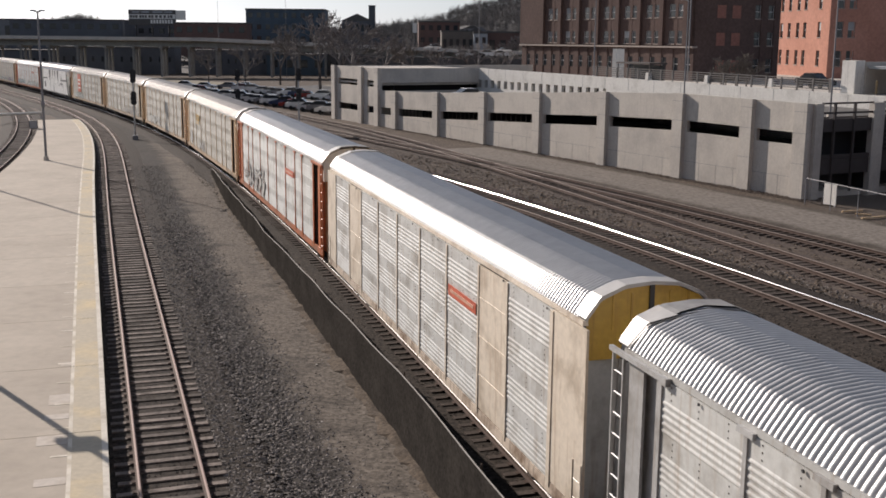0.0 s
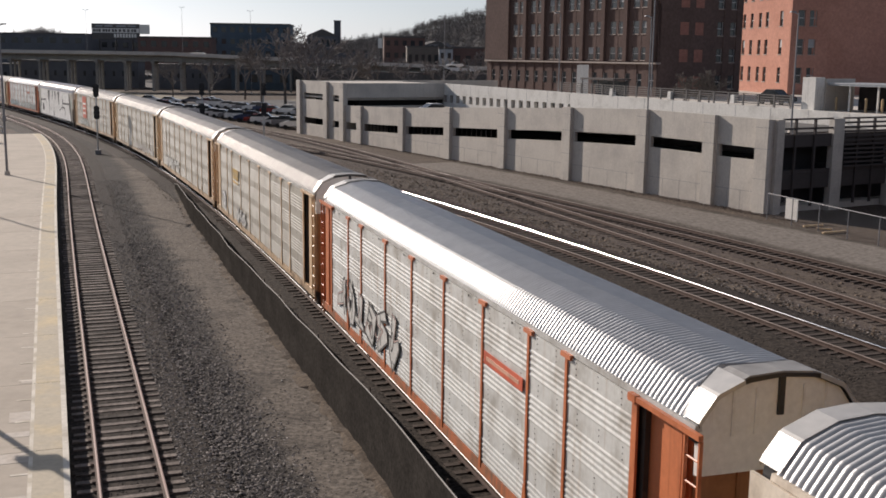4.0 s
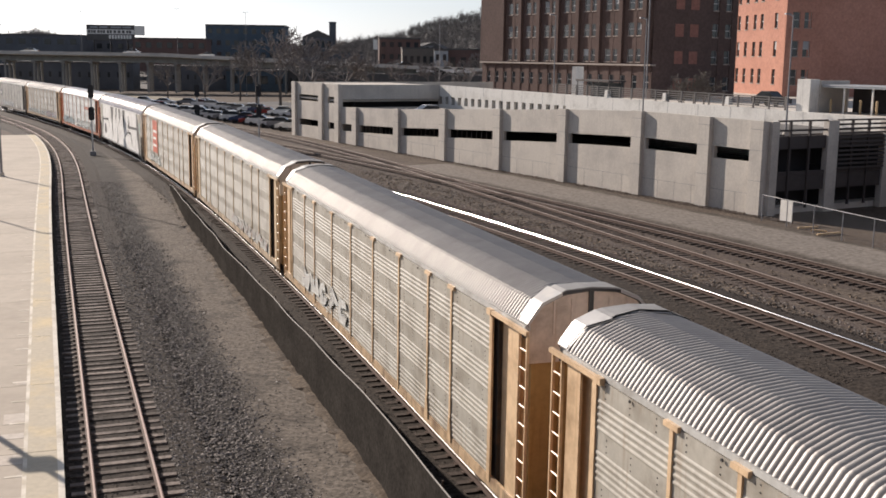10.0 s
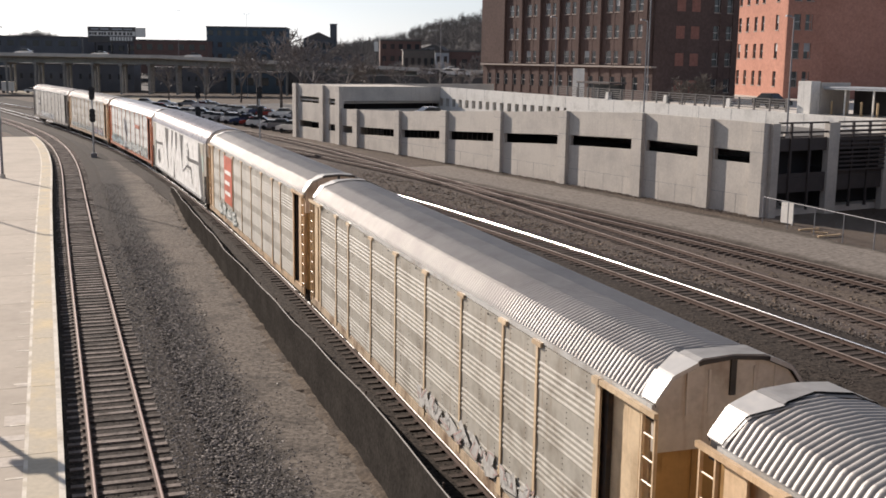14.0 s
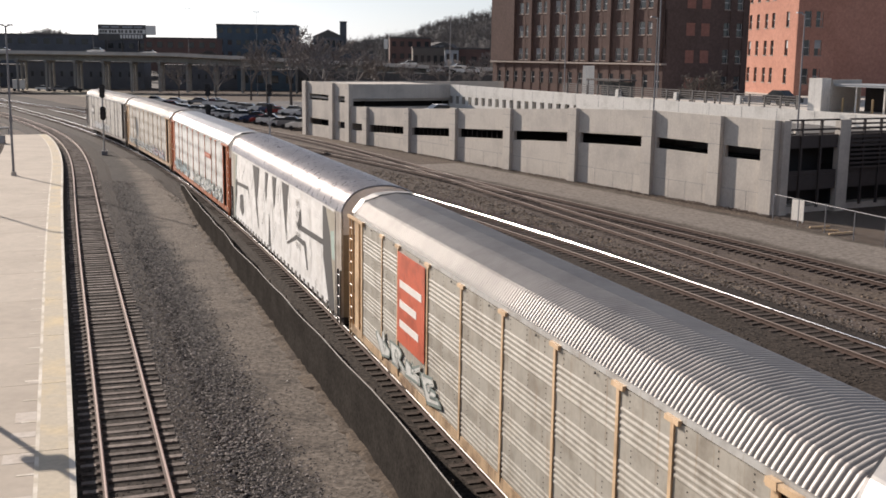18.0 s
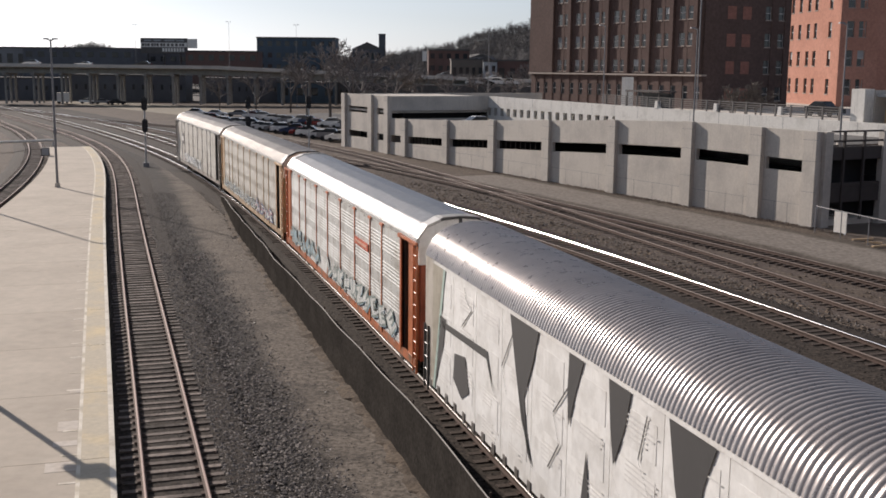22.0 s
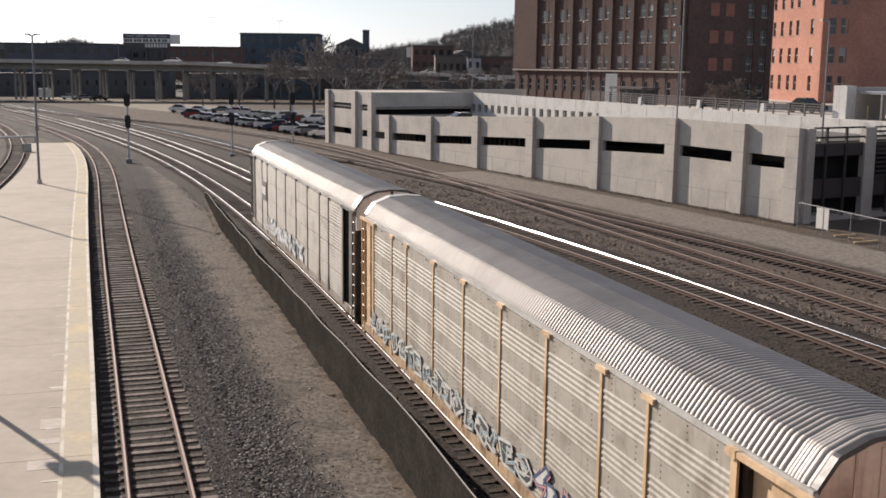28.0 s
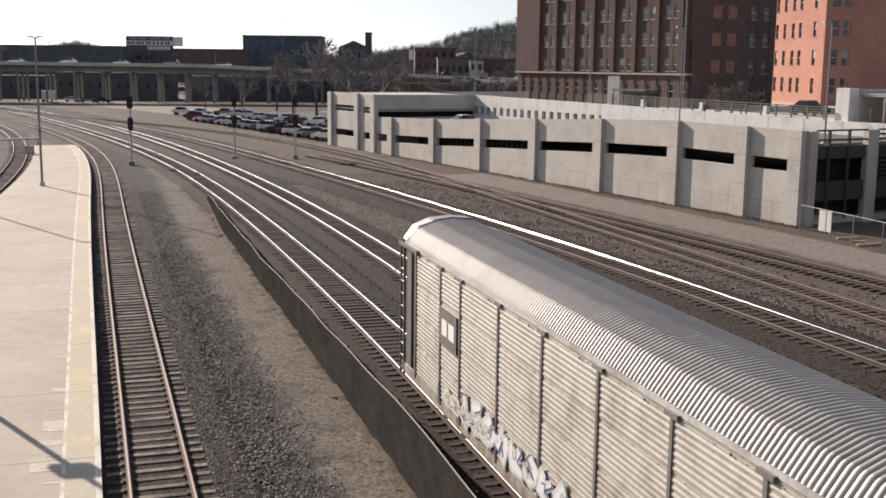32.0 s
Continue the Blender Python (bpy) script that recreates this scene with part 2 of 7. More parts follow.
class Build:
    """Collects boxes, bars and sheets for one mesh."""

    def __init__(self):
        self.v, self.f, self.mi = [], [], []

    def quad(self, *pts, mi=0):
        n = len(self.v)
        self.v += [tuple(p) for p in pts]
        self.f.append(tuple(range(n, n + len(pts))))
        self.mi.append(mi)

    def box(self, x0, y0, z0, x1, y1, z1, m=None, mi=0, taper=0.0):
        n = len(self.v)
        t = taper
        c = [(x0, y0, z0), (x1, y0, z0), (x1, y1, z0), (x0, y1, z0),
             (x0 + t, y0 + t, z1), (x1 - t, y0 + t, z1), (x1 - t, y1 - t, z1), (x0 + t, y1 - t, z1)]
        if m is not None:
            c = [tuple(m @ Vector(p)) for p in c]
        self.v += c
        for q in ((3, 2, 1, 0), (4, 5, 6, 7), (0, 1, 5, 4), (1, 2, 6, 5), (2, 3, 7, 6), (3, 0, 4, 7)):
            self.f.append(tuple(n + i for i in q))
            self.mi.append(mi)
        return self

    def bar(self, a, b, r, n=6, r2=None, mi=0):
        a, b = Vector(a), Vector(b)
        d = (b - a).normalized()
        u = d.orthogonal().normalized()
        w = d.cross(u)
        k = len(self.v)
        r2 = r if r2 is None else r2
        for p, q in ((a, r), (b, r2)):
            for i in range(n):
                t = 2 * math.pi * i / n
                self.v.append(tuple(p + q * (math.cos(t) * u + math.sin(t) * w)))
        for i in range(n):
            j = (i + 1) % n
            self.f.append((k + i, k + j, k + n + j, k + n + i))
            self.mi.append(mi)
        self.f += [tuple(k + i for i in reversed(range(n))), tuple(k + n + i for i in range(n))]
        self.mi += [mi, mi]
        return self

    def sweep(self, frames, section, mi=0, close=True, caps=True):
        """frames: list of (origin, right, up); section: list of (a, b)."""
        k, n = len(self.v), len(section)
        for o, r, u in frames:
            for a, b in section:
                self.v.append((o[0] + a * r[0] + b * u[0], o[1] + a * r[1] + b * u[1], o[2] + a * r[2] + b * u[2]))
        for i in range(len(frames) - 1):
            for j in range(n if close else n - 1):
                jj = (j + 1) % n
                self.f.append((k + i * n + j, k + i * n + jj, k + (i + 1) * n + jj, k + (i + 1) * n + j))
                self.mi.append(mi[j] if isinstance(mi, (list, tuple)) else mi)
        if close and caps:
            e = k + (len(frames) - 1) * n
            self.f += [tuple(k + j for j in reversed(range(n))), tuple(e + j for j in range(n))]
            self.mi += [0, 0]
        return self

    def mesh(self, name, material, smooth=False):
        me = mesh(name, self.v, self.f, material, smooth)
        me.polygons.foreach_set("material_index", self.mi)
        return me


def thing(name, label, category, m=None, group="", kind=""):
    ob = new(name)
    ob.empty_display_size = 0.3
    if m is not None:
        ob.matrix_basis = m
    return tagged(ob, label, category, group, kind)


def part(name, me, parent, m=None, label="", material=None):
    if isinstance(me, Build):
        me = me.mesh(name, material)
    ob = new(name, me)
    ob.parent = parent
    if m is not None:
        ob.matrix_basis = m
    if label:
        ob["label"] = label
    return ob


def single(name, me, label, category, m=None, group="", kind="", material=None):
    if isinstance(me, Build):
        me = me.mesh(name, material)
    ob = new(name, me)
    if m is not None:
        ob.matrix_basis = m
    return tagged(ob, label, category, group, kind)


# ---- track alignments ----
class Line:
    """A track's centre line from curvature at nodes; s grows away from the station bridge."""

    def __init__(self, x0, y0, th, nodes, ks, length, back):
        s = np.arange(0, length, 1.0)
        k = np.interp(s + 0.5, nodes, ks)
        a = th + np.cumsum(k) - k / 2
        xs, ys = x0 - np.cumsum(np.sin(a)), y0 + np.cumsum(np.cos(a))
        b = np.arange(back, 0, -1.0)
        self.s = np.concatenate((-b, [0], s + 1))
        self.x = np.concatenate((x0 + np.sin(th) * b, [x0], xs))
        self.y = np.concatenate((y0 - np.cos(th) * b, [y0], ys))

    def at(self, s, off=0.0):
        x, y = np.interp(s, self.s, self.x), np.interp(s, self.s, self.y)
        x2, y2 = np.interp(s + 0.6, self.s, self.x), np.interp(s + 0.6, self.s, self.y)
        x1, y1 = np.interp(s - 0.6, self.s, self.x), np.interp(s - 0.6, self.s, self.y)
        d = math.hypot(x2 - x1, y2 - y1)
        tx, ty = (x2 - x1) / d, (y2 - y1) / d
        return x + off * ty, y - off * tx, math.atan2(-tx, ty)

    def frames(self, s0, s1, step, off=0.0, z=0.0):
        out = []
        for s in np.arange(s0, s1 + 1e-6, step):
            x, y, h = self.at(s, off)
            out.append(((x, y, z), (math.cos(h), math.sin(h), 0), (0, 0, 1)))
        return out


N8 = (0, 30, 60, 90, 120, 160, 210, 270)
LINE_A = Line(1.414, 30, 0.28719, N8, (0.001185, 0.000885, 0.001406, 0.002018, 0.001427, 0.00072, 0.0005, 0.0005), 330, 340)
LINE_P = Line(-6.663, 25, 0.3124, N8, (0.00029, -0.00024, -0.00017, 0.00205, 0.00332, 0.00128, 0.0003, 0.0003), 330, 60)
LINE_Q = Line(-34.894, 80, 0.245, (0, 20, 40, 60, 80, 110, 150, 200), (0.0019, 0.0023, 0.0023, 0.0023, 0.0024, 0.0023, 0.0023, 0.0023), 250, 110)
N6 = (0, 40, 80, 120, 160, 220)
LINE_B = Line(0.103, 50, 0.29786, N6, (0.001465, 0.001475, 0.001185, 0.00137, 0.00137, 0.00137), 300, 140)
LINE_C = Line(13.641, 45, 0.34395, N6, (0.00265, 0.00107, 0.00054, 0.00178, 0.0018, 0.0018), 300, 120)
LINE_D = Line(19.89, 45, 0.31197, N6, (0.0, 0.00055, 0.00225, 0.0050, 0.0040, 0.0012), 300, 110)
LINE_E = Line(23.683, 50, 0.39215, (0, 40, 80), (0.00114, 0.00148, 0.00148), 110, 110)


# ---- the train of autorack wagons ----
PITCH, HALF = 28.4, 13.62
POSTS = (1.9, 4.55, 6.4, 9.4, 12.2, 15.05, 17.9, 20.6, 22.45, 25.15)
ROOF_HALF = ((1.40, 4.99), (1.36, 5.06), (1.12, 5.385), (1.07, 5.425), (0.66, 5.60), (0.56, 5.63), (0.0, 5.68))
ROUND_HALF = ((1.52, 4.80), (1.47, 4.95), (1.40, 5.10), (1.31, 5.24), (1.20, 5.37), (1.07, 5.48), (0.92, 5.57), (0.74, 5.645), (0.5, 5.705), (0.25, 5.745), (0.0, 5.76))


def roof_section(half):
    return [(-x, z) for x, z in half] + [(x, z) for x, z in reversed(half[:-1])]


def corrugated_roof(half, material, y0, y1, pitch=0.135, depth=0.033):
    """Roof sheet with rounded ribs running across the wagon."""
    sec = roof_section(half)
    norm = []
    for i in range(len(sec)):
        a, b = sec[max(0, i - 1)], sec[min(len(sec) - 1, i + 1)]
        dx, dz = b[0] - a[0], b[1] - a[1]
        d = math.hypot(dx, dz)
        norm.append((-dz / d, dx / d))
    n = round((y1 - y0) / pitch)
    step = (y1 - y0) / n
    v, f, k = [], [], len(sec)
    for i in range(n * 8 + 1):
        y = y0 + i * step / 8
        hh = depth * (0.5 - 0.5 * math.cos(i * math.pi / 4)) ** 0.5
        v += [(p[0] + q[0] * hh, y, p[1] + q[1] * hh) for p, q in zip(sec, norm)]
    for i in range(n * 8):
        f += [(i * k + j, i * k + j + 1, (i + 1) * k + j + 1, (i + 1) * k + j) for j in range(k - 1)]
    return mesh("roof", v, f, material, half is ROUND_HALF)


def cap_plate(half, i0, i1, y_in, y_out, lift, seed):
    """A bent plate over part of the roof's section, from y_in (one for each corner) out to y_out, slightly battered."""
    rng = random.Random(seed)
    sec = roof_section(half)[i0:i1]
    b = Build()
    n = len(sec)
    for x, z in sec:
        j = rng.uniform(-0.008, 0.012)
        yi = float(np.interp(x, [p[0] for p in y_in], [p[1] for p in y_in]))
        for y in (yi, (yi + y_out) / 2, y_out):
            b.v.append((x * 1.02, y, z + lift + j))
        b.v.append((x * 1.0, y_out + 0.004, z + lift - 0.07))
    for i in range(n - 1):
        for k in range(3):
            b.f.append((i * 4 + k, i * 4 + 4 + k, i * 4 + 5 + k, i * 4 + 1 + k))
            b.mi.append(0)
    return b


CAP_IN = [(-1.45, HALF - 0.40), (-1.1, HALF - 0.52), (-0.6, HALF - 0.80), (0.0, HALF - 0.58), (0.6, HALF - 0.80), (1.1, HALF - 0.52), (1.45, HALF - 0.40)]
GAP_IN = [(x, y - 0.07) for x, y in CAP_IN]


def roof_end(car, m, style):
    """The end of the roof: loose bent plates over a black plate for the gap, a plain rim, or a broad smooth band."""
    if style == "rim":
        part("roof_rim", shared("rim", lambda: cap_plate(ROOF_HALF, 0, 13, [(0, HALF - 0.16)], HALF - 0.02, 0.03, 5).mesh("roof_rim", M_TRIM["black"])), car, m, "black roof edge")
        part("roof_cap", shared("rimsheet", lambda: corrugated_roof(ROOF_HALF, M_ROOF_WARM, HALF - 0.72, HALF - 0.14)), car, m)
        return
    if style == "band":
        part("roof_cap", shared("band", lambda: cap_plate(ROOF_HALF, 0, 13, [(0, HALF - 0.50)], HALF - 0.02, 0.05, 6).mesh("roof_cap", M_ROOF_CAP)), car, m, "smooth pale metal roof end")
        return
    # black plate puts the gap's darkness beside the caps
    part("roof_seal", shared("gap_plate", lambda: cap_plate(ROOF_HALF, 0, 13, GAP_IN, HALF - 0.05, 0.036, 3).mesh("roof_seal", M_TRIM["black"])), car, m, "black plate painted as the dark gap at the roof end")
    part("roof_cap", shared("capa", lambda: cap_plate(ROOF_HALF, 0, 5, CAP_IN, HALF - 0.02, 0.055, 3).mesh("roof_cap", M_ROOF_CAP)), car, m, "bright bare metal plate on the slope")
    part("roof_cap", shared("capb", lambda: cap_plate(ROOF_HALF, 8, 13, CAP_IN, HALF - 0.02, 0.055, 4).mesh("roof_cap", M_ROOF_CAP)), car, m, "bright bare metal plate on the slope")
    part("roof_cap", shared("capc", lambda: cap_plate(ROOF_HALF, 4, 9, [(-0.7, HALF - 0.74), (-0.1, HALF - 0.50), (0.7, HALF - 0.66)], HALF - 0.06, 0.062, 9).mesh("roof_cap", M_GREY_SHEET)), car, m, "dull metal plate on the roof top")


def end_shape(half, y, y2, z0, z1=None):
    """A solid end panel under the roof line, from z0 up."""
    sec = [(x, z) for x, z in roof_section(half) if z1 is None or z <= z1]
    w = half[0][0] * 0.975
    sec = [(-w, z0)] + [(x * 0.985, z - 0.03) for x, z in sec] + [(w, z0)]
    b = Build()
    b.sweep([((0, y, 0), (1, 0, 0), (0, 0, 1)), ((0, y2, 0), (1, 0, 0), (0, 0, 1))], sec)
    return b


def ribbed_panel(width, z0, z1, tiers=4, ribs=5, depth=0.015, seam=False):
    """An upright side sheet: groups of level half-round ribs with flat perforated bands between; outer face -x, spans y 0..width."""
    prof = [(0.0, z0)]
    th = (z1 - z0) / tiers
    pitch = th / (ribs + 0.6) if seam else 0.122
    for t in range(tiers):
        base = z0 + t * th + 0.03
        for r in range(ribs):
            a = base + r * pitch
            prof += [(0.0, a), (-depth * 0.9, a + pitch * 0.14), (-depth, a + pitch * 0.28), (-depth * 0.75, a + pitch * 0.45), (0.0, a + pitch * 0.66)]
        top = z0 + (t + 1) * th
        if seam:
            prof += [(0.0, top - 0.045), (0.02, top - 0.04), (0.02, top - 0.015), (0.0, top - 0.01)]
        prof.append((0.0, top))
    prof += [(0.035, z1), (0.035, z0)]
    return Build().sweep([((0, 0, 0), (1, 0, 0), (0, 0, 1)), ((0, width, 0), (1, 0, 0), (0, 0, 1))], prof)


def vent_holes(width, z0, z1, tiers=4):
    """Rows of small holes in the flat bands."""
    b = Build()
    th = (z1 - z0) / tiers
    n = 2 if width < 2.2 else 3
    for t in range(tiers):
        z = z0 + (t + 1) * th - 0.16
        for i in range(n):
            y = width * (i + 0.5) / n + (0.06 if t % 2 else -0.05)
            for dz in (-0.11, 0.0, 0.11):
                b.box(-0.005, y - 0.012, z + dz - 0.012, 0.004, y + 0.012, z + dz + 0.012)
    return b


def flat_panel(width, z0, z1):
    prof = [(-0.012, z0 + 0.02)]
    for z in (z0 + 0.9, z0 + 1.9, z0 + 2.9):
        prof += [(-0.012, z - 0.025), (-0.024, z - 0.02), (-0.024, z + 0.02), (-0.012, z + 0.025)]
    prof += [(-0.012, z1 - 0.02), (0.03, z1 - 0.02), (0.03, z0 + 0.02)]
    return Build().sweep([((0, 0.03, 0), (1, 0, 0), (0, 0, 1)), ((0, width - 0.03, 0), (1, 0, 0), (0, 0, 1))], prof)


def ladder(z0, z1, width=0.42, step=0.40):
    b = Build()
    for y in (-width / 2, width / 2):
        b.box(-0.03, y - 0.022, z0, 0.03, y + 0.022, z1)
    z = z0 + 0.2
    while z < z1 - 0.08:
        b.bar((0, -width / 2, z), (0, width / 2, z), 0.018, 6)
        z += step
    return b


def blob(rng, cy, cz, ry, rz, n=12, rough=0.35):
    pts = []
    for i in range(n):
        a = 2 * math.pi * i / n
        k = 1 + rng.uniform(-rough, rough)
        pts.append((cy + ry * k * math.cos(a), cz + rz * k * math.sin(a)))
    out = []
    for i in range(n):
        p0, p1, p2, p3 = (pts[(i + j) % n] for j in (-1, 0, 1, 2))
        for u in (0.0, 0.33, 0.66):
            out.append(tuple(0.5 * (2 * b + (c - a) * u + (2 * a - 5 * b + 4 * c - d) * u * u + (3 * b - a - 3 * c + d) * u ** 3)
                             for a, b, c, d in zip(p0, p1, p2, p3)))
    return out


# outlines of sprayed block shapes in a square from -1 to 1
GLYPHS = (
    ((-1, -1), (-0.3, -1), (-0.2, 0.2), (0.3, -0.9), (0.95, -1), (0.8, 0.9), (0.3, 1), (0.3, 0.2), (-0.2, 1), (-0.9, 0.9)),
    ((-0.9, -1), (0.9, -0.9), (0.9, -0.4), (-0.1, -0.4), (-0.1, -0.1), (0.7, 0.0), (0.6, 0.4), (-0.1, 0.4), (0.9, 0.6), (0.9, 1), (-0.9, 1)),
    ((-0.7, -1), (0.5, -1), (1, -0.4), (0.3, -0.3), (-0.1, -0.5), (-0.3, 0.1), (0.1, 0.5), (0.9, 0.3), (0.8, 0.9), (-0.2, 1), (-1, 0.4), (-1, -0.4)),
    ((-0.9, -1), (-0.3, -1), (-0.2, -0.2), (0.5, -1), (1, -0.9), (0.4, 0.0), (0.8, 0.6), (0.3, 1), (-0.9, 1)),
    ((-1, 0.5), (-0.3, 0.5), (-0.4, -1), (0.4, -1), (0.3, 0.5), (1, 0.4), (0.9, 1), (-0.9, 0.95)))


def tag_paint(car, y0, y1, z0, z1, mats_, seed, letters=6, solid=True):
    """Sprayed bubble letters on the wagon's side: shadow, fill, outline and light strokes."""
    rng = random.Random(seed)
    b = Build()
    w = (y1 - y0) / letters
    h = z1 - z0

    def poly(pts, x, mi):
        b.quad(*[(x, y, z) for y, z in pts], mi=mi)

    def stroke(pts, wd, x, mi):
        for (ya, za), (yb, zb) in zip(pts[:-1], pts[1:]):
            d = math.hypot(yb - ya, zb - za) or 1
            ny, nz = -(zb - za) / d * wd, (yb - ya) / d * wd
            ey, ez = (yb - ya) / d * wd * 0.6, (zb - za) / d * wd * 0.6
            b.quad((x, ya + ny - ey, za + nz - ez), (x, yb + ny + ey, zb + nz + ez), (x, yb - ny + ey, zb - nz + ez), (x, ya - ny - ey, za - nz - ez), mi=mi)

    for i in range(letters):
        cy, cz = y0 + (i + 0.5) * w + rng.uniform(-0.08, 0.08) * w, z0 + h * rng.uniform(0.44, 0.54)
        form = rng.choice(GLYPHS)
        lean, flip = rng.uniform(-0.22, 0.22), rng.choice((-1, 1))
        ky, kz = w * rng.uniform(0.46, 0.56), h * rng.uniform(0.44, 0.5)
        ca, sa = math.cos(rng.uniform(0, 6.28)), 0.0
        sa = math.sqrt(1 - ca * ca)
        form = [(a * ca - c * sa, a * sa + c * ca) for a, c in form]
        ring = [(cy + flip * a * ky * 0.85 + lean * c * ky + rng.uniform(-0.08, 0.08) * w, cz + c * kz * 0.75 + rng.uniform(-0.06, 0.06) * h) for a, c in form]
        lift = 0.0006 * (i % 3)
        if solid:
            poly([(y - 0.07 * w, z - 0.05 * h) for y, z in ring], -1.541 - lift, 0)
        poly(ring, -1.543 - lift, 1)
        stroke(ring + ring[:1], 0.035 + 0.015 * rng.random(), -1.546 - lift, 2)
        if rng.random() < 0.7:
            hole = blob(rng, cy + rng.uniform(-0.1, 0.1) * w, cz + rng.uniform(-0.12, 0.12) * h, w * 0.10, h * 0.16, 6, 0.3)
            stroke(hole + hole[:1], 0.028, -1.548 - lift, 2)
        else:
            y = cy + rng.uniform(-0.12, 0.12) * w
            stroke([(y, cz - 0.3 * h), (y + rng.uniform(-0.1, 0.1) * w, cz + 0.25 * h)], 0.03, -1.548 - lift, 2)
        stroke(ring[1:5], 0.022, -1.550 - lift, 3)
        for _ in range(2):
            y, z = cy + rng.uniform(-0.5, 0.5) * w, z0 + rng.uniform(0.05, 0.95) * h
            stroke([(y, z), (y + rng.uniform(-0.3, 0.3), z + rng.uniform(-0.15, 0.15)), (y + rng.uniform(-0.3, 0.3), z + rng.uniform(-0.25, 0.2))], 0.018, -1.552 - lift, rng.choice((2, 3)))
    return tagged(part("graffiti", b.mesh("graffiti", mats_), car, None, "sprayed graffiti lettering"), kind="stuff")


def paint(name, c, **kw):
    kw.setdefault("stain", (1.1, (c[0] * 0.55, c[1] * 0.51, c[2] * 0.47), 0.48, 0.74))
    kw.setdefault("streak", ((c[0] * 0.6 + 0.04, c[1] * 0.52 + 0.025, c[2] * 0.45 + 0.015), 0.55, 0.78))
    return mat(name, c, 0.46, grain=(7, 0.12), **kw)


M_ROOF = mat("galvanised_roof", (0.58, 0.58, 0.57), 0.45, 0.5, grain=(3, 0.1), stain=(0.5, (0.55, 0.545, 0.535), 0.45, 0.7))
M_ROOF_WARM = mat("galvanised_roof_dusty", (0.40, 0.38, 0.355), 0.58, 0.4, grain=(3, 0.1), stain=(0.5, (0.34, 0.32, 0.30), 0.45, 0.7))
M_ROOF_ROUND = mat("galvanised_roof_round", (0.44, 0.40, 0.375), 0.3, 0.55, grain=(3, 0.1), stain=(0.5, (0.37, 0.33, 0.31), 0.45, 0.7))
M_ROOF_CAP = mat("bare_metal_cap", (0.46, 0.45, 0.43), 0.5, 0.3, grain=(4, 0.1), stain=(1.0, (0.5, 0.47, 0.42), 0.55, 0.75))
M_GREY_SHEET = mat("dull_sheet", (0.30, 0.295, 0.285), 0.6, 0.2, grain=(4, 0.15), stain=(0.9, (0.2, 0.19, 0.18), 0.5, 0.7))
M_UNDER = mat("underframe_grime", (0.05, 0.042, 0.036), 0.85, grain=(6, 0.35), stain=(1.5, (0.1, 0.06, 0.04), 0.5, 0.7))
M_WHEEL = mat("wheel_steel", (0.12, 0.10, 0.09), 0.6, 0.5, grain=(6, 0.3))
M_SPRAY = [mat("spray_white", (0.68, 0.68, 0.68), 0.7, grain=(8, 0.1)), mat("spray_black", (0.035, 0.035, 0.04), 0.7, grain=(6, 0.2)),
           mat("spray_blue", (0.28, 0.40, 0.46), 0.7, grain=(8, 0.2)), mat("spray_pink", (0.55, 0.28, 0.28), 0.7, grain=(8, 0.2)),
           mat("spray_navy", (0.06, 0.08, 0.16), 0.7, grain=(8, 0.2)), mat("spray_grey", (0.05, 0.048, 0.047), 0.85, grain=(8, 0.15)),
           mat("spray_orange", (0.62, 0.20, 0.07), 0.7, grain=(8, 0.15)), mat("spray_pale", (0.55, 0.56, 0.53), 0.75, grain=(7, 0.18)),
           mat("spray_green_grey", (0.19, 0.23, 0.21), 0.7, grain=(7, 0.2))]
M_SPRAY += [mat("spray_faint", (0.46, 0.45, 0.42), 0.8, grain=(7, 0.25)), mat("spray_faint_grey", (0.24, 0.235, 0.225), 0.8, grain=(7, 0.25)), mat("spray_faint_pink", (0.42, 0.30, 0.27), 0.8, grain=(7, 0.25))]
M_SIDE = {
    "silver": paint("side_silver", (0.57, 0.575, 0.55)),
    "cream": paint("side_cream", (0.41, 0.385, 0.335)),
    "dusty": paint("side_dusty", (0.40, 0.38, 0.33)),
    "white": paint("side_white", (0.57, 0.575, 0.555)),
    "grey": paint("side_grey", (0.42, 0.42, 0.40)),
}
M_TRIM = {
    "grey": paint("trim_grey", (0.42, 0.42, 0.41)), "cream": paint("trim_cream", (0.70, 0.62, 0.51)),
    "orange": paint("trim_orange", (0.52, 0.165, 0.065)), "tan": paint("trim_tan", (0.66, 0.48, 0.30)),
    "sand": paint("trim_sand", (0.64, 0.50, 0.33)), "red": paint("trim_red", (0.40, 0.11, 0.06)),
    "slate": paint("trim_slate", (0.17, 0.16, 0.15)), "black": paint("trim_black", (0.03, 0.03, 0.032)),
    "yellow": paint("trim_yellow", (0.50, 0.31, 0.05)), "white": mat("trim_white", (0.76, 0.75, 0.72), 0.5, grain=(7, 0.1), stain=(1.1, (0.6, 0.57, 0.52), 0.5, 0.75), streak=((0.5, 0.45, 0.4), 0.62, 0.85)), "stone": paint("trim_stone", (0.50, 0.46, 0.40)), "khaki": paint("trim_khaki", (0.40, 0.37, 0.30)),
    "rust": paint("trim_rust", (0.34, 0.15, 0.06)), "peach": paint("trim_peach", (0.60, 0.49, 0.40)),
    "brown": paint("trim_brown", (0.42, 0.26, 0.10)), "drab": paint("trim_drab", (0.30, 0.26, 0.20)),
}
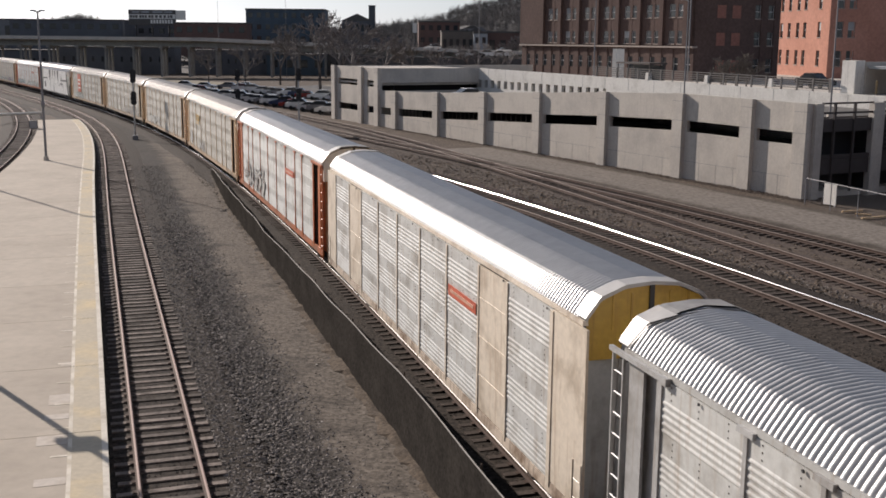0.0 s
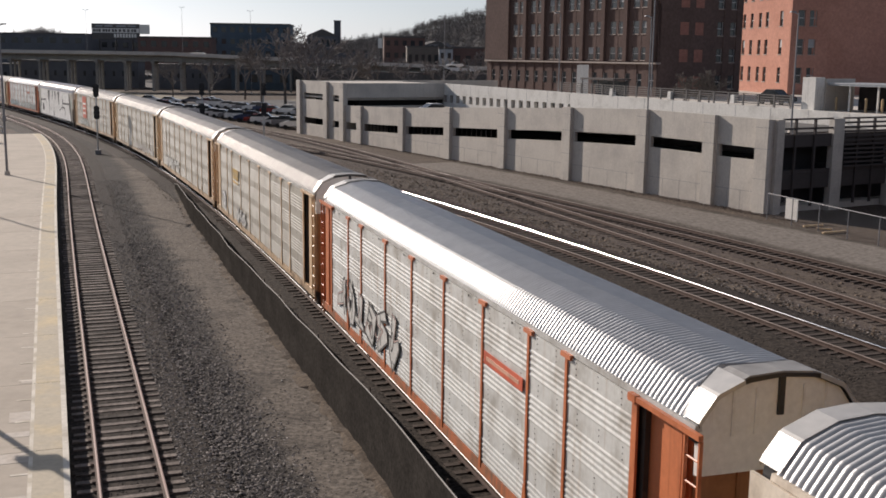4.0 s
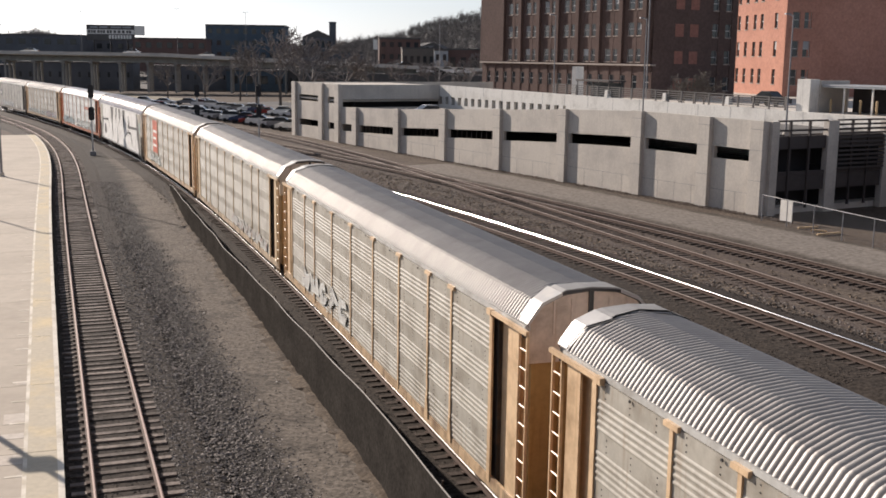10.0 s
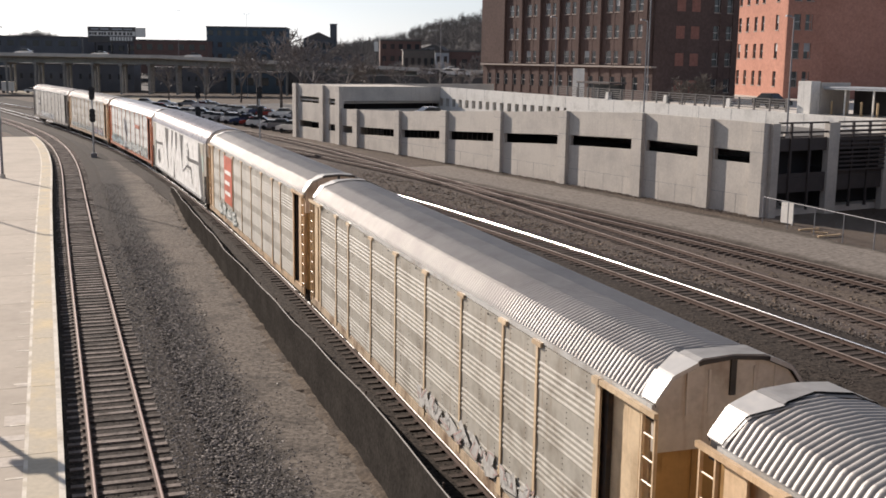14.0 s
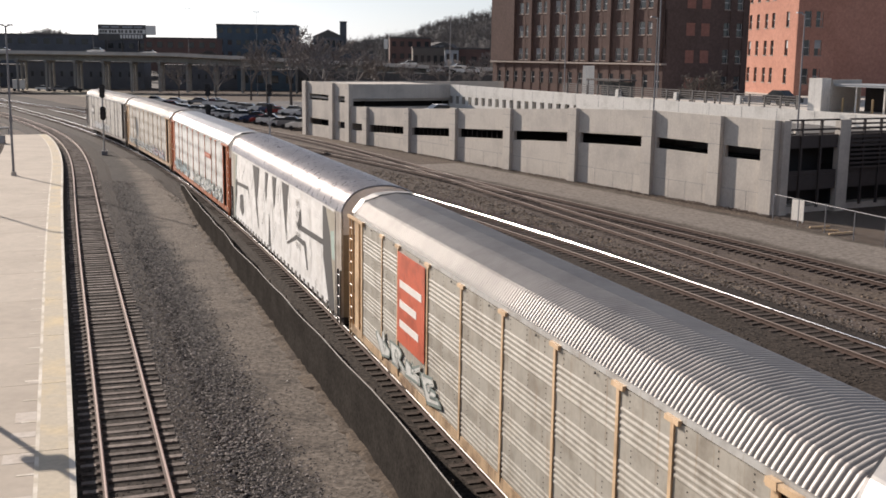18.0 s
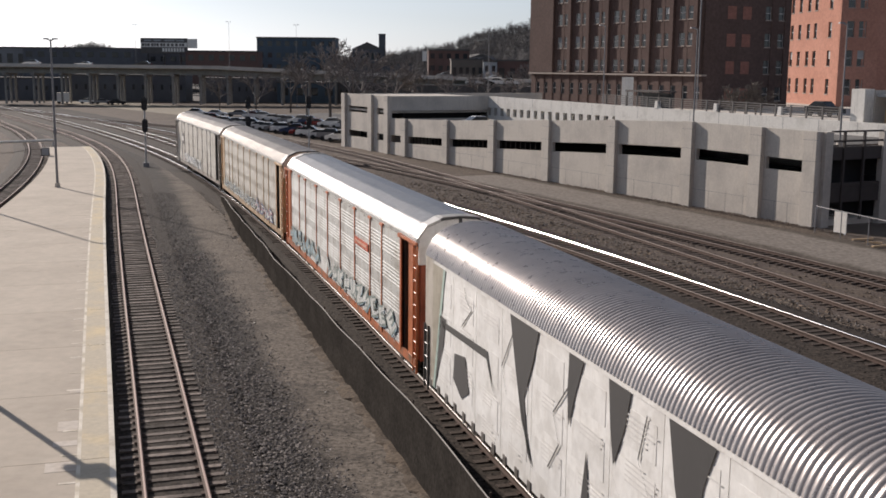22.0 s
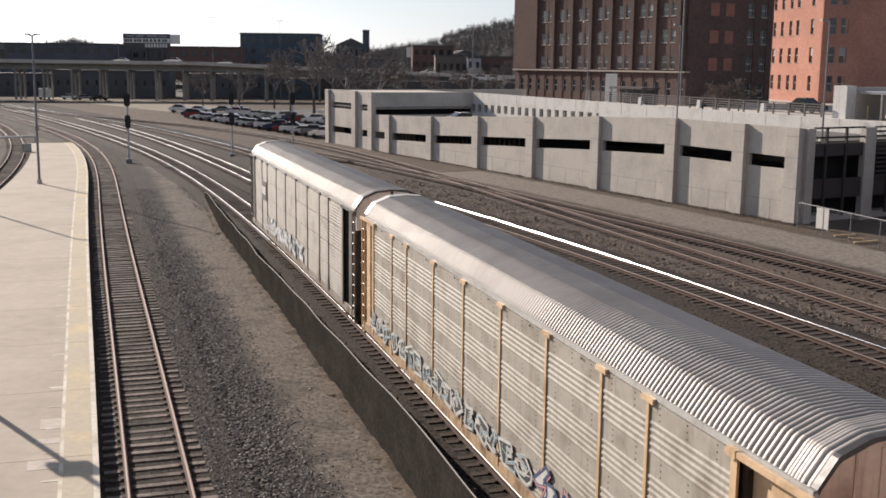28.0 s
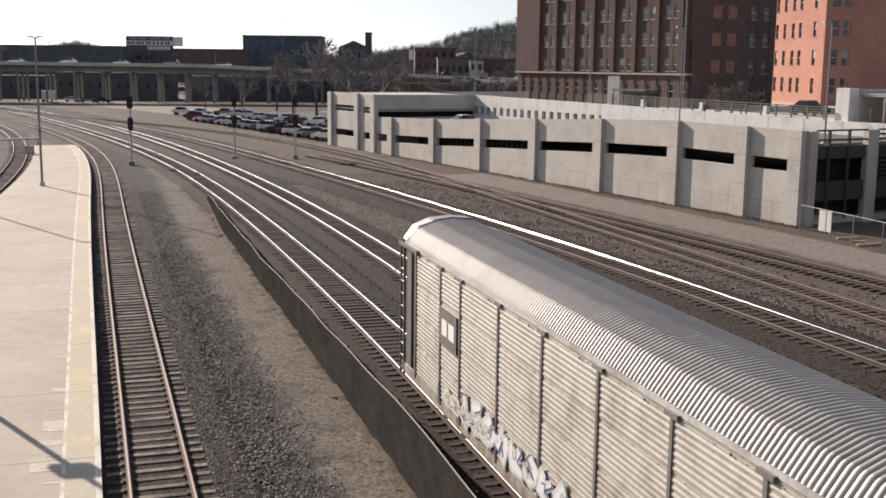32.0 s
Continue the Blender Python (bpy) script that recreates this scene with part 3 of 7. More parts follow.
M_SILL = {k: paint("sill_" + k, tuple(0.9 * v + 0.02 for v in c), stain=(1.4, (0.20, 0.13, 0.085), 0.47, 0.68), streak=((0.16, 0.11, 0.08), 0.5, 0.75)) for k, c in
          {"grey": (0.42, 0.42, 0.41), "cream": (0.70, 0.60, 0.49), "orange": (0.52, 0.165, 0.065), "tan": (0.58, 0.42, 0.26), "sand": (0.58, 0.46, 0.32), "slate": (0.42, 0.38, 0.33)}.items()}
M_RED_SIGN = paint("sign_red", (0.58, 0.13, 0.07))
M_SIGN_WHITE = mat("sign_white", (0.72, 0.70, 0.66), 0.6, grain=(6, 0.1))
M_SIGN_PALE = paint("sign_pale_orange", (0.60, 0.36, 0.26))
M_SIGN_YELLOW = paint("sign_yellow", (0.55, 0.38, 0.13))
M_HOLE = mat("vent_dark", (0.06, 0.055, 0.05), 0.9)
PANELS = {}


def panel_mesh(kind, width, style):
    key = (kind, round(width, 2), style)
    if key not in PANELS:
        b = flat_panel(width, 1.14, 4.88) if kind == "flat" else ribbed_panel(width, 1.14, 4.88, ribs=7 if kind == "seam" else 5, seam=kind == "seam")
        PANELS[key] = b.mesh("side_panel", M_TRIM[style] if kind == "flat" else M_SIDE[style])
    return PANELS[key]


SHARED = {}


def shared(key, make):
    if key not in SHARED:
        SHARED[key] = make()
    return SHARED[key]


def truck(car, y):
    t = part("truck", shared("truck", lambda: Build().box(-1.12, -1.5, 0.42, -0.92, 1.5, 0.72, taper=0.02).box(0.92, -1.5, 0.42, 1.12, 1.5, 0.72, taper=0.02)
             .box(-1.0, -0.3, 0.45, 1.0, 0.3, 0.8).mesh("truck", M_UNDER)), car, pose(0, y, 0))
    for yy in (-0.88, 0.88):
        for x in (-0.75, 0.75):
            part("wheel", shared("wheel", lambda: Build().bar((-0.07, 0, 0), (0.07, 0, 0), 0.42, 18).bar((-0.2, 0, 0), (0.2, 0, 0), 0.11, 8).mesh("wheel", M_WHEEL)), t, pose(x, yy, 0.42))


def prism_foot():
    """A flared foot at the bottom of a side post."""
    b = Build()
    c = [(-0.032, -0.15, 1.0), (0.02, -0.15, 1.0), (0.02, 0.15, 1.0), (-0.032, 0.15, 1.0), (-0.032, -0.05, 1.62), (0.02, -0.05, 1.62), (0.02, 0.05, 1.62), (-0.032, 0.05, 1.62)]
    b.v = c
    b.f = [(3, 2, 1, 0), (4, 5, 6, 7), (0, 1, 5, 4), (1, 2, 6, 5), (2, 3, 7, 6), (3, 0, 4, 7)]
    b.mi = [0] * 6
    return b


def autorack(label, side, trim, end_up, end_low, roof=None, flats=(), posts=POSTS, closed=False, near_cap="plate", far_cap="plate", seam=False):
    car = thing("autorack_wagon", label, "freight wagon", group="wagons of the freight train")
    roof = roof or M_ROOF
    part("roof", shared(("roof", roof.name), lambda: corrugated_roof(ROOF_HALF, roof, -HALF + 0.63, HALF - 0.48)), car, None, "corrugated metal roof")
    for sy in (-1, 1):
        turn = 0 if sy > 0 else 180
        roof_end(car, pose(0, -0.1 if sy > 0 else 0.25, 0, 0, 0, turn), far_cap if sy > 0 else near_cap)
        for x in (-1.36, 1.36):
            part("corner_bracket", shared("cbr", lambda: Build().box(-0.06, HALF - 0.34, 4.72, 0.07, HALF - 0.08, 5.02, taper=0.02).mesh("corner_bracket", M_TRIM["black"])), car,
                 pose(x, -0.1 if sy > 0 else 0.25, 0) if sy > 0 else pose(-x, 0.25, 0, 0, 0, 180), "black corner bracket")
        e = part("end_wall", shared(("endw", end_low), lambda: Build().box(-1.24, HALF - 0.34, 1.0, 1.24, HALF - 0.24, 4.9).mesh("end_wall", M_TRIM[end_low])), car, pose(0, -0.1 if sy > 0 else 0.2, 0, 0, 0, turn), "painted steel end doors")
        for x in (-1.22, 1.22):
            part("corner_post", shared(("cpost", end_low), lambda: Build().box(-0.05, HALF - 0.40, 1.0, 0.05, HALF - 0.20, 4.9).mesh("corner_post", M_TRIM[end_low])), e, pose(x, 0, 0))
        for x in (-0.59, 0.59):
            part("door_rail", shared(("drail", end_low), lambda: Build().box(-0.03, HALF - 0.24, 1.1, 0.03, HALF - 0.20, 4.25).mesh("door_rail", M_TRIM[end_low])), e, pose(x, 0, 0))
        part("end_gable", shared(("gable", end_up, sy), lambda: end_shape(ROOF_HALF, HALF - 0.2, HALF - 0.08, 4.18 if sy < 0 else 4.75).mesh("end_gable", M_TRIM[end_up])), car,
             pose(0, -0.1 if sy > 0 else 0.25, 0, 0, 0, 0 if sy > 0 else 180), "painted upper end sheet")
        part("gable_bracket", shared("gbr", lambda: Build().box(-0.05, HALF - 0.09, 5.05, 0.05, HALF - 0.03, 5.66).mesh("gable_bracket", M_TRIM["black"])), car,
             pose(0, -0.1 if sy > 0 else 0.25, 0, 0, 0, 0 if sy > 0 else 180))
        for x in (-0.82, -0.42, 0.42, 0.82):
            part("gable_rib", shared(("grib", end_up), lambda: Build().box(-0.02, HALF - 0.085, 4.78, 0.02, HALF - 0.06, 5.5).mesh("gable_rib", M_TRIM[end_up])), car,
                 pose(x, -0.1 if sy > 0 else 0.25, 0, 0, 0, 0 if sy > 0 else 180))
        part("coupler", shared("coupler", lambda: Build().box(-0.16, HALF - 0.3, 0.75, 0.16, HALF + 0.55, 1.0, taper=0.03).mesh("coupler", M_UNDER)), car, pose(0, 0, 0, 0, 0, 0 if sy > 0 else 180))
        for sx in (-1, 1):
            part("ladder", shared(("ladder", trim, closed), lambda: ladder(0.7, 2.1 if closed else 4.83).mesh("ladder", M_TRIM[trim])), car, pose(sx * 1.49, sy * (HALF - 0.30), 0), "steel rung ladder")
            if not closed:
                part("ladder_beam", shared(("lbeam", trim), lambda: Build().box(-0.04, 0.0, 4.86, 0.04, 2.0, 4.95).box(-0.05, 1.95, 4.83, 0.05, 2.2, 4.96).mesh("ladder_beam", M_TRIM[trim])),
                     car, pose(sx * 1.53, sy * (HALF - 0.03), 0, 0, 0, 0 if sy < 0 else 180))
            if closed:
                part("end_panel", shared(("endp", trim), lambda: Build().box(-0.03, 0.03, 1.14, 0.03, posts[0] - 0.02, 4.88, taper=0.003).mesh("end_panel", M_TRIM[trim])),
                     car, pose(sx * 1.47, sy * HALF, 0, 0, 0, 0 if sy < 0 else 180), "plain painted corner panel")
            else:
                part("end_bay", shared(("bay", trim), lambda: Build().box(-0.03, 0.62, 1.0, 0.03, 1.95, 4.93).mesh("end_bay", M_TRIM[trim])),
                     car, pose(sx * 1.27, sy * HALF, 0, 0, 0, 0 if sy < 0 else 180), "recessed end bay")
                part("bay_panel", shared(("bayp", trim), lambda: Build().box(-0.03, 0.66, 1.0, 0.03, 1.22, 4.80, taper=0.004).mesh("bay_panel", M_TRIM[trim])),
                     car, pose(sx * 1.43, sy * HALF, 0, 0, 0, 0 if sy < 0 else 180), "upright painted panel beside the ladder")
    part("body_core", shared(("core", posts[0]), lambda: Build().box(-1.40, -HALF + posts[0], 0.95, 1.40, HALF - posts[0], 4.9).mesh("body_core", M_UNDER)), car)
    for sx in (-1, 1):
        part("side_sill", shared(("sill", trim), lambda: Build().box(-0.05, -HALF + 0.25, 0.86, 0.05, HALF - 0.25, 1.12, taper=0.01).mesh("side_sill", M_SILL[trim])), car, pose(sx * 1.46, 0, 0))
        part("eave_rail", shared(("eave", closed), lambda: Build().box(-0.13, -HALF + 0.45, 4.90, -0.005, HALF - 0.3, 5.0, taper=0.01).mesh("eave_rail", M_TRIM[trim] if closed else M_SIDE["grey"])), car, pose(sx * 1.475, 0, 0, 0, 0, 0 if sx > 0 else 180))
        for i, y in enumerate(posts):
            wide = 0.09 if i in (0, len(posts) - 1) else 0.055
            p = part("post", shared(("post", trim, wide), lambda: Build().box(-0.022, -wide, 1.0, 0.03, wide, 4.86, taper=0.004).mesh("post", M_TRIM[trim])),
                 car, pose(sx * 1.50, HALF - y, 0, 0, 0, 0 if sx < 0 else 180))
            if not closed:
                part("post_cap", shared(("pcap", trim), lambda: Build().box(-0.045, -0.22, 4.84, 0.04, 0.22, 4.93, taper=0.008).mesh("post_cap", M_TRIM[trim])), p)
                if i in (1, 2, len(posts) - 3, len(posts) - 2):
                    part("post_foot", shared(("pfoot", trim), lambda: prism_foot().mesh("post_foot", M_TRIM[trim])), p)
        for i in range(9):
            part("eave_bolt", shared("ebolt", lambda: Build().box(-0.03, -0.022, 4.83, 0.0, 0.022, 4.875, taper=0.006).mesh("eave_bolt", M_TRIM["black"])), car, pose(sx * 1.50, HALF - 3.2 - i * 2.75, 0, 0, 0, 0 if sx < 0 else 180))
        for i, (a, b) in enumerate(zip(posts[:-1], posts[1:])):
            kind = "flat" if i in flats else "rib"
            me = panel_mesh("seam" if seam and kind == "rib" else kind, b - a, trim if kind == "flat" else side)
            part("side_panel", me, car, pose(sx * 1.485, HALF - b, 0) if sx < 0 else pose(1.485, HALF - a, 0, 0, 0, 180))
            if sx < 0 and kind == "rib":
                tagged(part("perforation", shared(("vent", round(b - a, 2)), lambda: vent_holes(b - a, 1.14, 4.88).mesh("perforation", M_HOLE)), car, pose(-1.487, HALF - b, 0)), kind="stuff")
    for y in (-9.9, 9.9):
        truck(car, y)
    return car


M_WHITEWASH = mat("rolled_white_paint", (0.74, 0.735, 0.71), 0.75, grain=(6, 0.08), stain=(1.1, (0.62, 0.61, 0.58), 0.45, 0.62), vary=0.05, streak=((0.58, 0.56, 0.52), 0.58, 0.82))


def smooth_rack(label):
    """The wagon with plain high sides and a round roof, painted over end to end."""
    car = thing("autorack_wagon", label, "freight wagon", group="wagons of the freight train")
    part("roof", corrugated_roof(ROUND_HALF, M_ROOF_ROUND, -HALF + 0.1, HALF - 0.1, 0.15, 0.034), car, None, "round corrugated metal roof")
    white, pale = M_SPRAY[0], M_TRIM["drab"]
    for sx in (-1, 1):
        b = Build()
        n = 12
        w = 2 * (HALF - 1.0) / n
        for i in range(n):
            y = -HALF + 1.0 + i * w
            p = part("side_panel", shared("smoothpanel", lambda: Build().box(-0.02, 0.012, 0.95, 0.03, w - 0.012, 4.72).mesh("side_panel", M_WHITEWASH)), car,
                     pose(sx * 1.49, y if sx < 0 else y + w, 0, 0, 0, 0 if sx < 0 else 180))
            for z0, z1 in ((1.5, 2.3), (2.6, 3.4), (3.7, 4.4)):
                part("panel_field", shared(("field", z0), lambda: Build().box(-0.028, 0.25, z0, -0.02, w - 0.25, z1, taper=0.002).mesh("panel_field", M_WHITEWASH)), p)
        part("eave_rail", shared("eave7", lambda: Build().box(-0.03, -HALF + 0.9, 4.70, 0.05, HALF - 0.9, 4.80).mesh("eave_rail", M_TRIM["white"])), car, pose(sx * 1.50, 0, 0))
        for sy in (-1, 1):
            part("end_post", shared("endpost7", lambda: Build().box(-0.04, 0.1, 0.95, 0.04, 1.0, 4.85).box(-0.06, 0.95, 0.95, 0.05, 1.03, 4.85).mesh("end_post", M_TRIM["stone"])), car,
                 pose(sx * 1.48, sy * HALF, 0, 0, 0, 0 if sy < 0 else 180))
            part("ladder", shared("ladder7", lambda: ladder(0.7, 2.7).mesh("ladder", M_TRIM["slate"])), car, pose(sx * 1.55, sy * (HALF - 0.35), 0))
    for sy in (-1, 1):
        part("end_wall", shared("end7", lambda: end_shape(ROUND_HALF, HALF - 0.25, HALF - 0.1, 4.0).mesh("end_wall", M_TRIM["white"])), car, pose(0, 0, 0, 0, 0, 0 if sy > 0 else 180))
        part("end_door", shared("door7", lambda: Build().box(-1.42, HALF - 0.24, 0.95, 1.42, HALF - 0.14, 4.0).mesh("end_door", M_TRIM["drab"])), car, pose(0, 0, 0, 0, 0, 0 if sy > 0 else 180))
        part("coupler", SHARED["coupler"], car, pose(0, 0, 0, 0, 0, 0 if sy > 0 else 180))
    part("body_core", Build().box(-1.42, -HALF + 0.3, 0.95, 1.42, HALF - 0.3, 4.75), car, None, "", M_UNDER)
    for i in range(30):
        part("sill_bracket", shared("tooth", lambda: Build().box(-0.045, 0, 0.86, 0, 0.22, 1.12).mesh("sill_bracket", M_TRIM["slate"])), car, pose(-1.49, -HALF + 1.4 + i * 0.86, 0))
    for y in (-9.9, 9.9):
        truck(car, y)
    # broad painted letters: dark wedges, outlines and fine strokes on white
    b = Build()
    x = -1.536

    teal = mat("spray_teal", (0.36, 0.46, 0.41), 0.7, grain=(5, 0.2))
    fills = (M_SPRAY[5], teal, M_TRIM["khaki"])

    def wedge(*pts, mi=0, dx=0.0):
        one = Build()
        one.quad(*[(x - dx, y, z) for y, z in pts])
        part("painted_wedge", one, car, None, ("dark grey sprayed wedge", "pale teal sprayed strip", "bare tan end panel")[mi], fills[mi])

    for pts in (((-10.6, 4.7), (-11.15, 4.7), (-11.86, 3.72), (-12.55, 0.96), (-11.6, 0.96), (-10.64, 2.69), (-10.59, 3.67)),
                ((-6.4, 4.05), (-5.72, 3.2), (-6.0, 3.1), (-6.5, 3.25)), ((-5.7, 3.3), (-10.65, 3.4), (-10.65, 3.16), (-5.9, 3.06)),
                ((-3.3, 2.0), (-5.4, 2.56), (-7.1, 2.5), (-7.6, 1.6), (-7.75, 1.65), (-7.35, 2.75), (-5.45, 2.74), (-3.4, 2.1)),
                ((-2.3, 4.7), (-3.85, 4.7), (-3.52, 3.98), (-3.22, 2.69), (-3.37, 2.0), (-2.94, 2.8), (-2.58, 3.62)),
                ((0.1, 4.7), (-0.85, 4.7), (-0.66, 4.0), (-0.2, 3.1), (-0.02, 3.8)), ((2.03, 4.7), (1.29, 4.7), (1.66, 3.95), (1.99, 3.15), (2.1, 3.87)),
                ((5.7, 4.7), (3.8, 4.7), (4.1, 3.95), (4.65, 2.95), (4.35, 1.74), (4.04, 1.5), (4.8, 2.4), (5.3, 3.6)),
                ((10.3, 2.55), (9.3, 2.7), (8.9, 1.8), (9.6, 1.45), (10.4, 1.8)), ((1.05, 2.95), (0.75, 1.2), (1.4, 1.1)),
                ((11.62, 3.18), (7.4, 3.36), (6.85, 2.38), (7.45, 3.14), (11.6, 3.0)), ((11.8, 3.3), (11.2, 3.3), (11.5, 2.4), (12.25, 1.2), (12.1, 2.2))):
        wedge(*pts)
    wedge((-11.15, 4.7), (-12.6, 4.7), (-12.6, 0.96), (-12.55, 0.96), (-11.86, 3.72), mi=2)
    wedge((-11.9, 3.9), (-12.5, 4.0), (-12.58, 2.9), (-12.15, 2.9), mi=1, dx=0.003)
    wedge((11.3, 4.7), (11.5, 4.7), (12.55, 0.96), (12.35, 0.96), mi=1)
    wedge((11.5, 4.7), (12.6, 4.7), (12.6, 0.96), (12.55, 0.96), mi=2)
    # cracks of thin grey line, and rows of small lettering as bars
    for pts in (((9.42, 4.6), (9.3, 4.3), (8.77, 4.1), (9.63, 3.5)), ((5.48, 4.3), (6.26, 3.3), (5.9, 2.7)), ((1.83, 4.2), (2.86, 3.2), (2.5, 2.6), (3.1, 1.9)), ((-1.5, 4.5), (-1.2, 3.6), (-1.9, 2.8)),
                ((-8.2, 3.0), (-8.6, 2.2), (-9.4, 1.6), (-9.1, 1.0)), ((0.4, 3.4), (-0.6, 2.6), (-0.2, 1.8))):
        for (ya, za), (yb, zb) in zip(pts[:-1], pts[1:]):
            b.quad((x - 0.002, ya, za), (x - 0.002, yb, zb), (x - 0.002, yb - 0.035, zb - 0.03), (x - 0.002, ya - 0.035, za - 0.03), mi=0)
    lines = random.Random(15)
    for i in range(12):
        y1 = 11.9 - i * 2.1
        for zc in (4.3, 3.45, 2.4, 1.6):
            if lines.random() < 0.75:
                n = lines.randint(3, 5)
                for k in range(n):
                    wd = lines.uniform(0.6, 1.3)
                    b.quad((x + 0.002, y1, zc - k * 0.1), (x + 0.002, y1 - wd, zc - k * 0.1), (x + 0.002, y1 - wd, zc - k * 0.1 - 0.03), (x + 0.002, y1, zc - k * 0.1 - 0.03), mi=3)
    for i in range(5):
        z = 4.0 - i * 0.45
        for k in range(3):
            b.quad((x - 0.004, -6.2 + k * 0.3, z), (x - 0.004, -6.05 + k * 0.3, z + 0.25), (x - 0.004, -6.12 + k * 0.3, z + 0.28), (x - 0.004, -6.27 + k * 0.3, z), mi=0)
    tagged(part("graffiti", b.mesh("graffiti", [M_SPRAY[5], teal, M_TRIM["peach"], mat("faded_lettering", (0.61, 0.60, 0.58), 0.75, grain=(6, 0.15))]), car, None, "thin grey cracks and faded lettering lines on white"), kind="stuff")
    return car


def sign_board(car, y0, y1, z0, z1, back, bars, label, front=M_SIGN_WHITE, x=-1.535):
    """A painted emblem: a plain field with plain bars for its unreadable or branded lettering."""
    s = part("emblem", Build().box(x - 0.012, y0, z0, x, y1, z1), car, None, label, back) if back else None
    for (a0, b0, a1, b1) in bars:
        yy = lambda u: y1 + (y0 - y1) * u
        zz = lambda w: z1 + (z0 - z1) * w
        part("emblem_bar", Build().box(x - 0.020, yy(a1), zz(b1), x - 0.012, yy(a0), zz(b0)), s or car, None, "", front)


WAGONS = []
w0 = autorack("grey autorack wagon with galvanised ribbed sides", "silver", "grey", "white", "grey")
sign_board(w0, 6.5, 7.8, 2.6, 3.9, paint("sign_crimson", (0.5, 0.08, 0.09)), [(0.2, 0.2, 0.8, 0.35), (0.2, 0.5, 0.8, 0.65)], "faded crimson emblem")
w1 = autorack("white autorack wagon with wide cream panels and a yellow end", "white", "cream", "yellow", "grey", near_cap="band", far_cap="band", flats=(1, 7), posts=(1.8, 4.6, 6.75, 9.5, 12.2, 15.0, 17.8, 20.6, 22.7, 25.45), closed=True)
sign_board(w1, -6.9, -4.5, 3.55, 3.85, M_RED_SIGN, [(0.08, 0.35, 0.92, 0.65)], "narrow red emblem with a pale orange bar", M_SIGN_PALE)
w2 = autorack("silver autorack wagon with orange posts and graffiti", "silver", "orange", "white", "rust")
sign_board(w2, -6.8, -4.5, 3.55, 3.85, M_RED_SIGN, [(0.08, 0.35, 0.92, 0.65)], "narrow red emblem with a pale orange bar", M_SIGN_PALE)
tag_paint(w2, 2.5, 10.5, 1.2, 2.9, [M_SPRAY[10], M_SPRAY[9], M_SPRAY[5], M_SPRAY[11]], 11, 6, solid=False)
w3 = autorack("dusty autorack wagon with tan posts and a worn yellow emblem", "dusty", "tan", "white", "rust", M_ROOF_WARM)
for i in range(3):
    y = 6.62 - i * 0.62
    ring = Build().box(-1.556, y - 0.5, 3.44, -1.535, y, 4.02, taper=0.0)
    form = part("emblem", ring, w3, None, "worn yellow emblem shape", M_SIGN_YELLOW)
    part("emblem_notch", Build().box(-1.560, y - 0.34, 3.66, -1.556, y - 0.16, 3.80), form, None, "", M_SIDE["dusty"])
part("emblem_line", Build().box(-1.556, 4.86, 3.22, -1.535, 6.68, 3.33), w3, None, "worn yellow line", M_SIGN_YELLOW)
tag_paint(w3, 9.6, 11.0, 1.2, 2.5, [M_SPRAY[10], M_SPRAY[0], M_SPRAY[10], M_SPRAY[7]], 3, 1)
tag_paint(w3, 2.4, 5.6, 1.15, 2.1, [M_SPRAY[9], M_SPRAY[9], M_SPRAY[10], M_SPRAY[7]], 4, 3, solid=False)
w4 = autorack("dusty autorack wagon with tan posts and white graffiti", "dusty", "tan", "peach", "brown", M_ROOF_WARM)
tag_paint(w4, 1.8, 9.5, 1.2, 2.2, [M_SPRAY[9], M_SPRAY[9], M_SPRAY[7], M_SPRAY[10]], 21, 5, solid=False)
w5 = autorack("dusty autorack wagon with sand-coloured posts", "dusty", "sand", "stone", "brown", M_ROOF_WARM)
tag_paint(w5, -11.0, -1.0, 1.18, 1.85, [M_SPRAY[9], M_SPRAY[9], M_SPRAY[9], M_SPRAY[11]], 31, 10, solid=False)
w6 = autorack("dusty autorack wagon with tan posts and a red emblem panel", "dusty", "tan", "peach", "brown", M_ROOF_WARM)
sign_board(w6, HALF - 9.28, HALF - 6.52, 2.1, 4.78, M_RED_SIGN, [(0.1, 0.30, 0.9, 0.38), (0.1, 0.52, 0.72, 0.60), (0.1, 0.74, 0.8, 0.82)], "red emblem panel with white bars")
tag_paint(w6, 3.0, 9.5, 1.15, 2.0, [M_SPRAY[9], M_SPRAY[7], M_SPRAY[8], M_SPRAY[9]], 41, 4, solid=False)
w7 = smooth_rack("smooth-sided autorack wagon sprayed white and grey all over")
w8 = autorack("silver autorack wagon with orange-red posts and blue graffiti", "silver", "orange", "white", "red")
sign_board(w8, -6.8, -4.5, 3.55, 3.85, M_RED_SIGN, [(0.08, 0.35, 0.92, 0.65)], "narrow red emblem with a pale orange bar", M_SIGN_PALE)
tag_paint(w8, -11.0, 1.6, 1.15, 2.15, [M_SPRAY[2], M_SPRAY[7], M_SPRAY[8], M_SPRAY[0]], 51, 10)
tag_paint(w8, 3.2, 12.0, 1.15, 2.2, [M_SPRAY[2], M_SPRAY[2], M_SPRAY[8], M_SPRAY[7]], 52, 7)
w9 = autorack("cream autorack wagon with yellow-tan posts and a graffiti band", "cream", "tan", "peach", "brown", M_ROOF_WARM, near_cap="rim", far_cap="band")
tag_paint(w9, -3.7, 12.0, 1.15, 1.95, [M_SPRAY[10], M_SPRAY[5], M_SPRAY[7], M_SPRAY[2]], 61, 16)
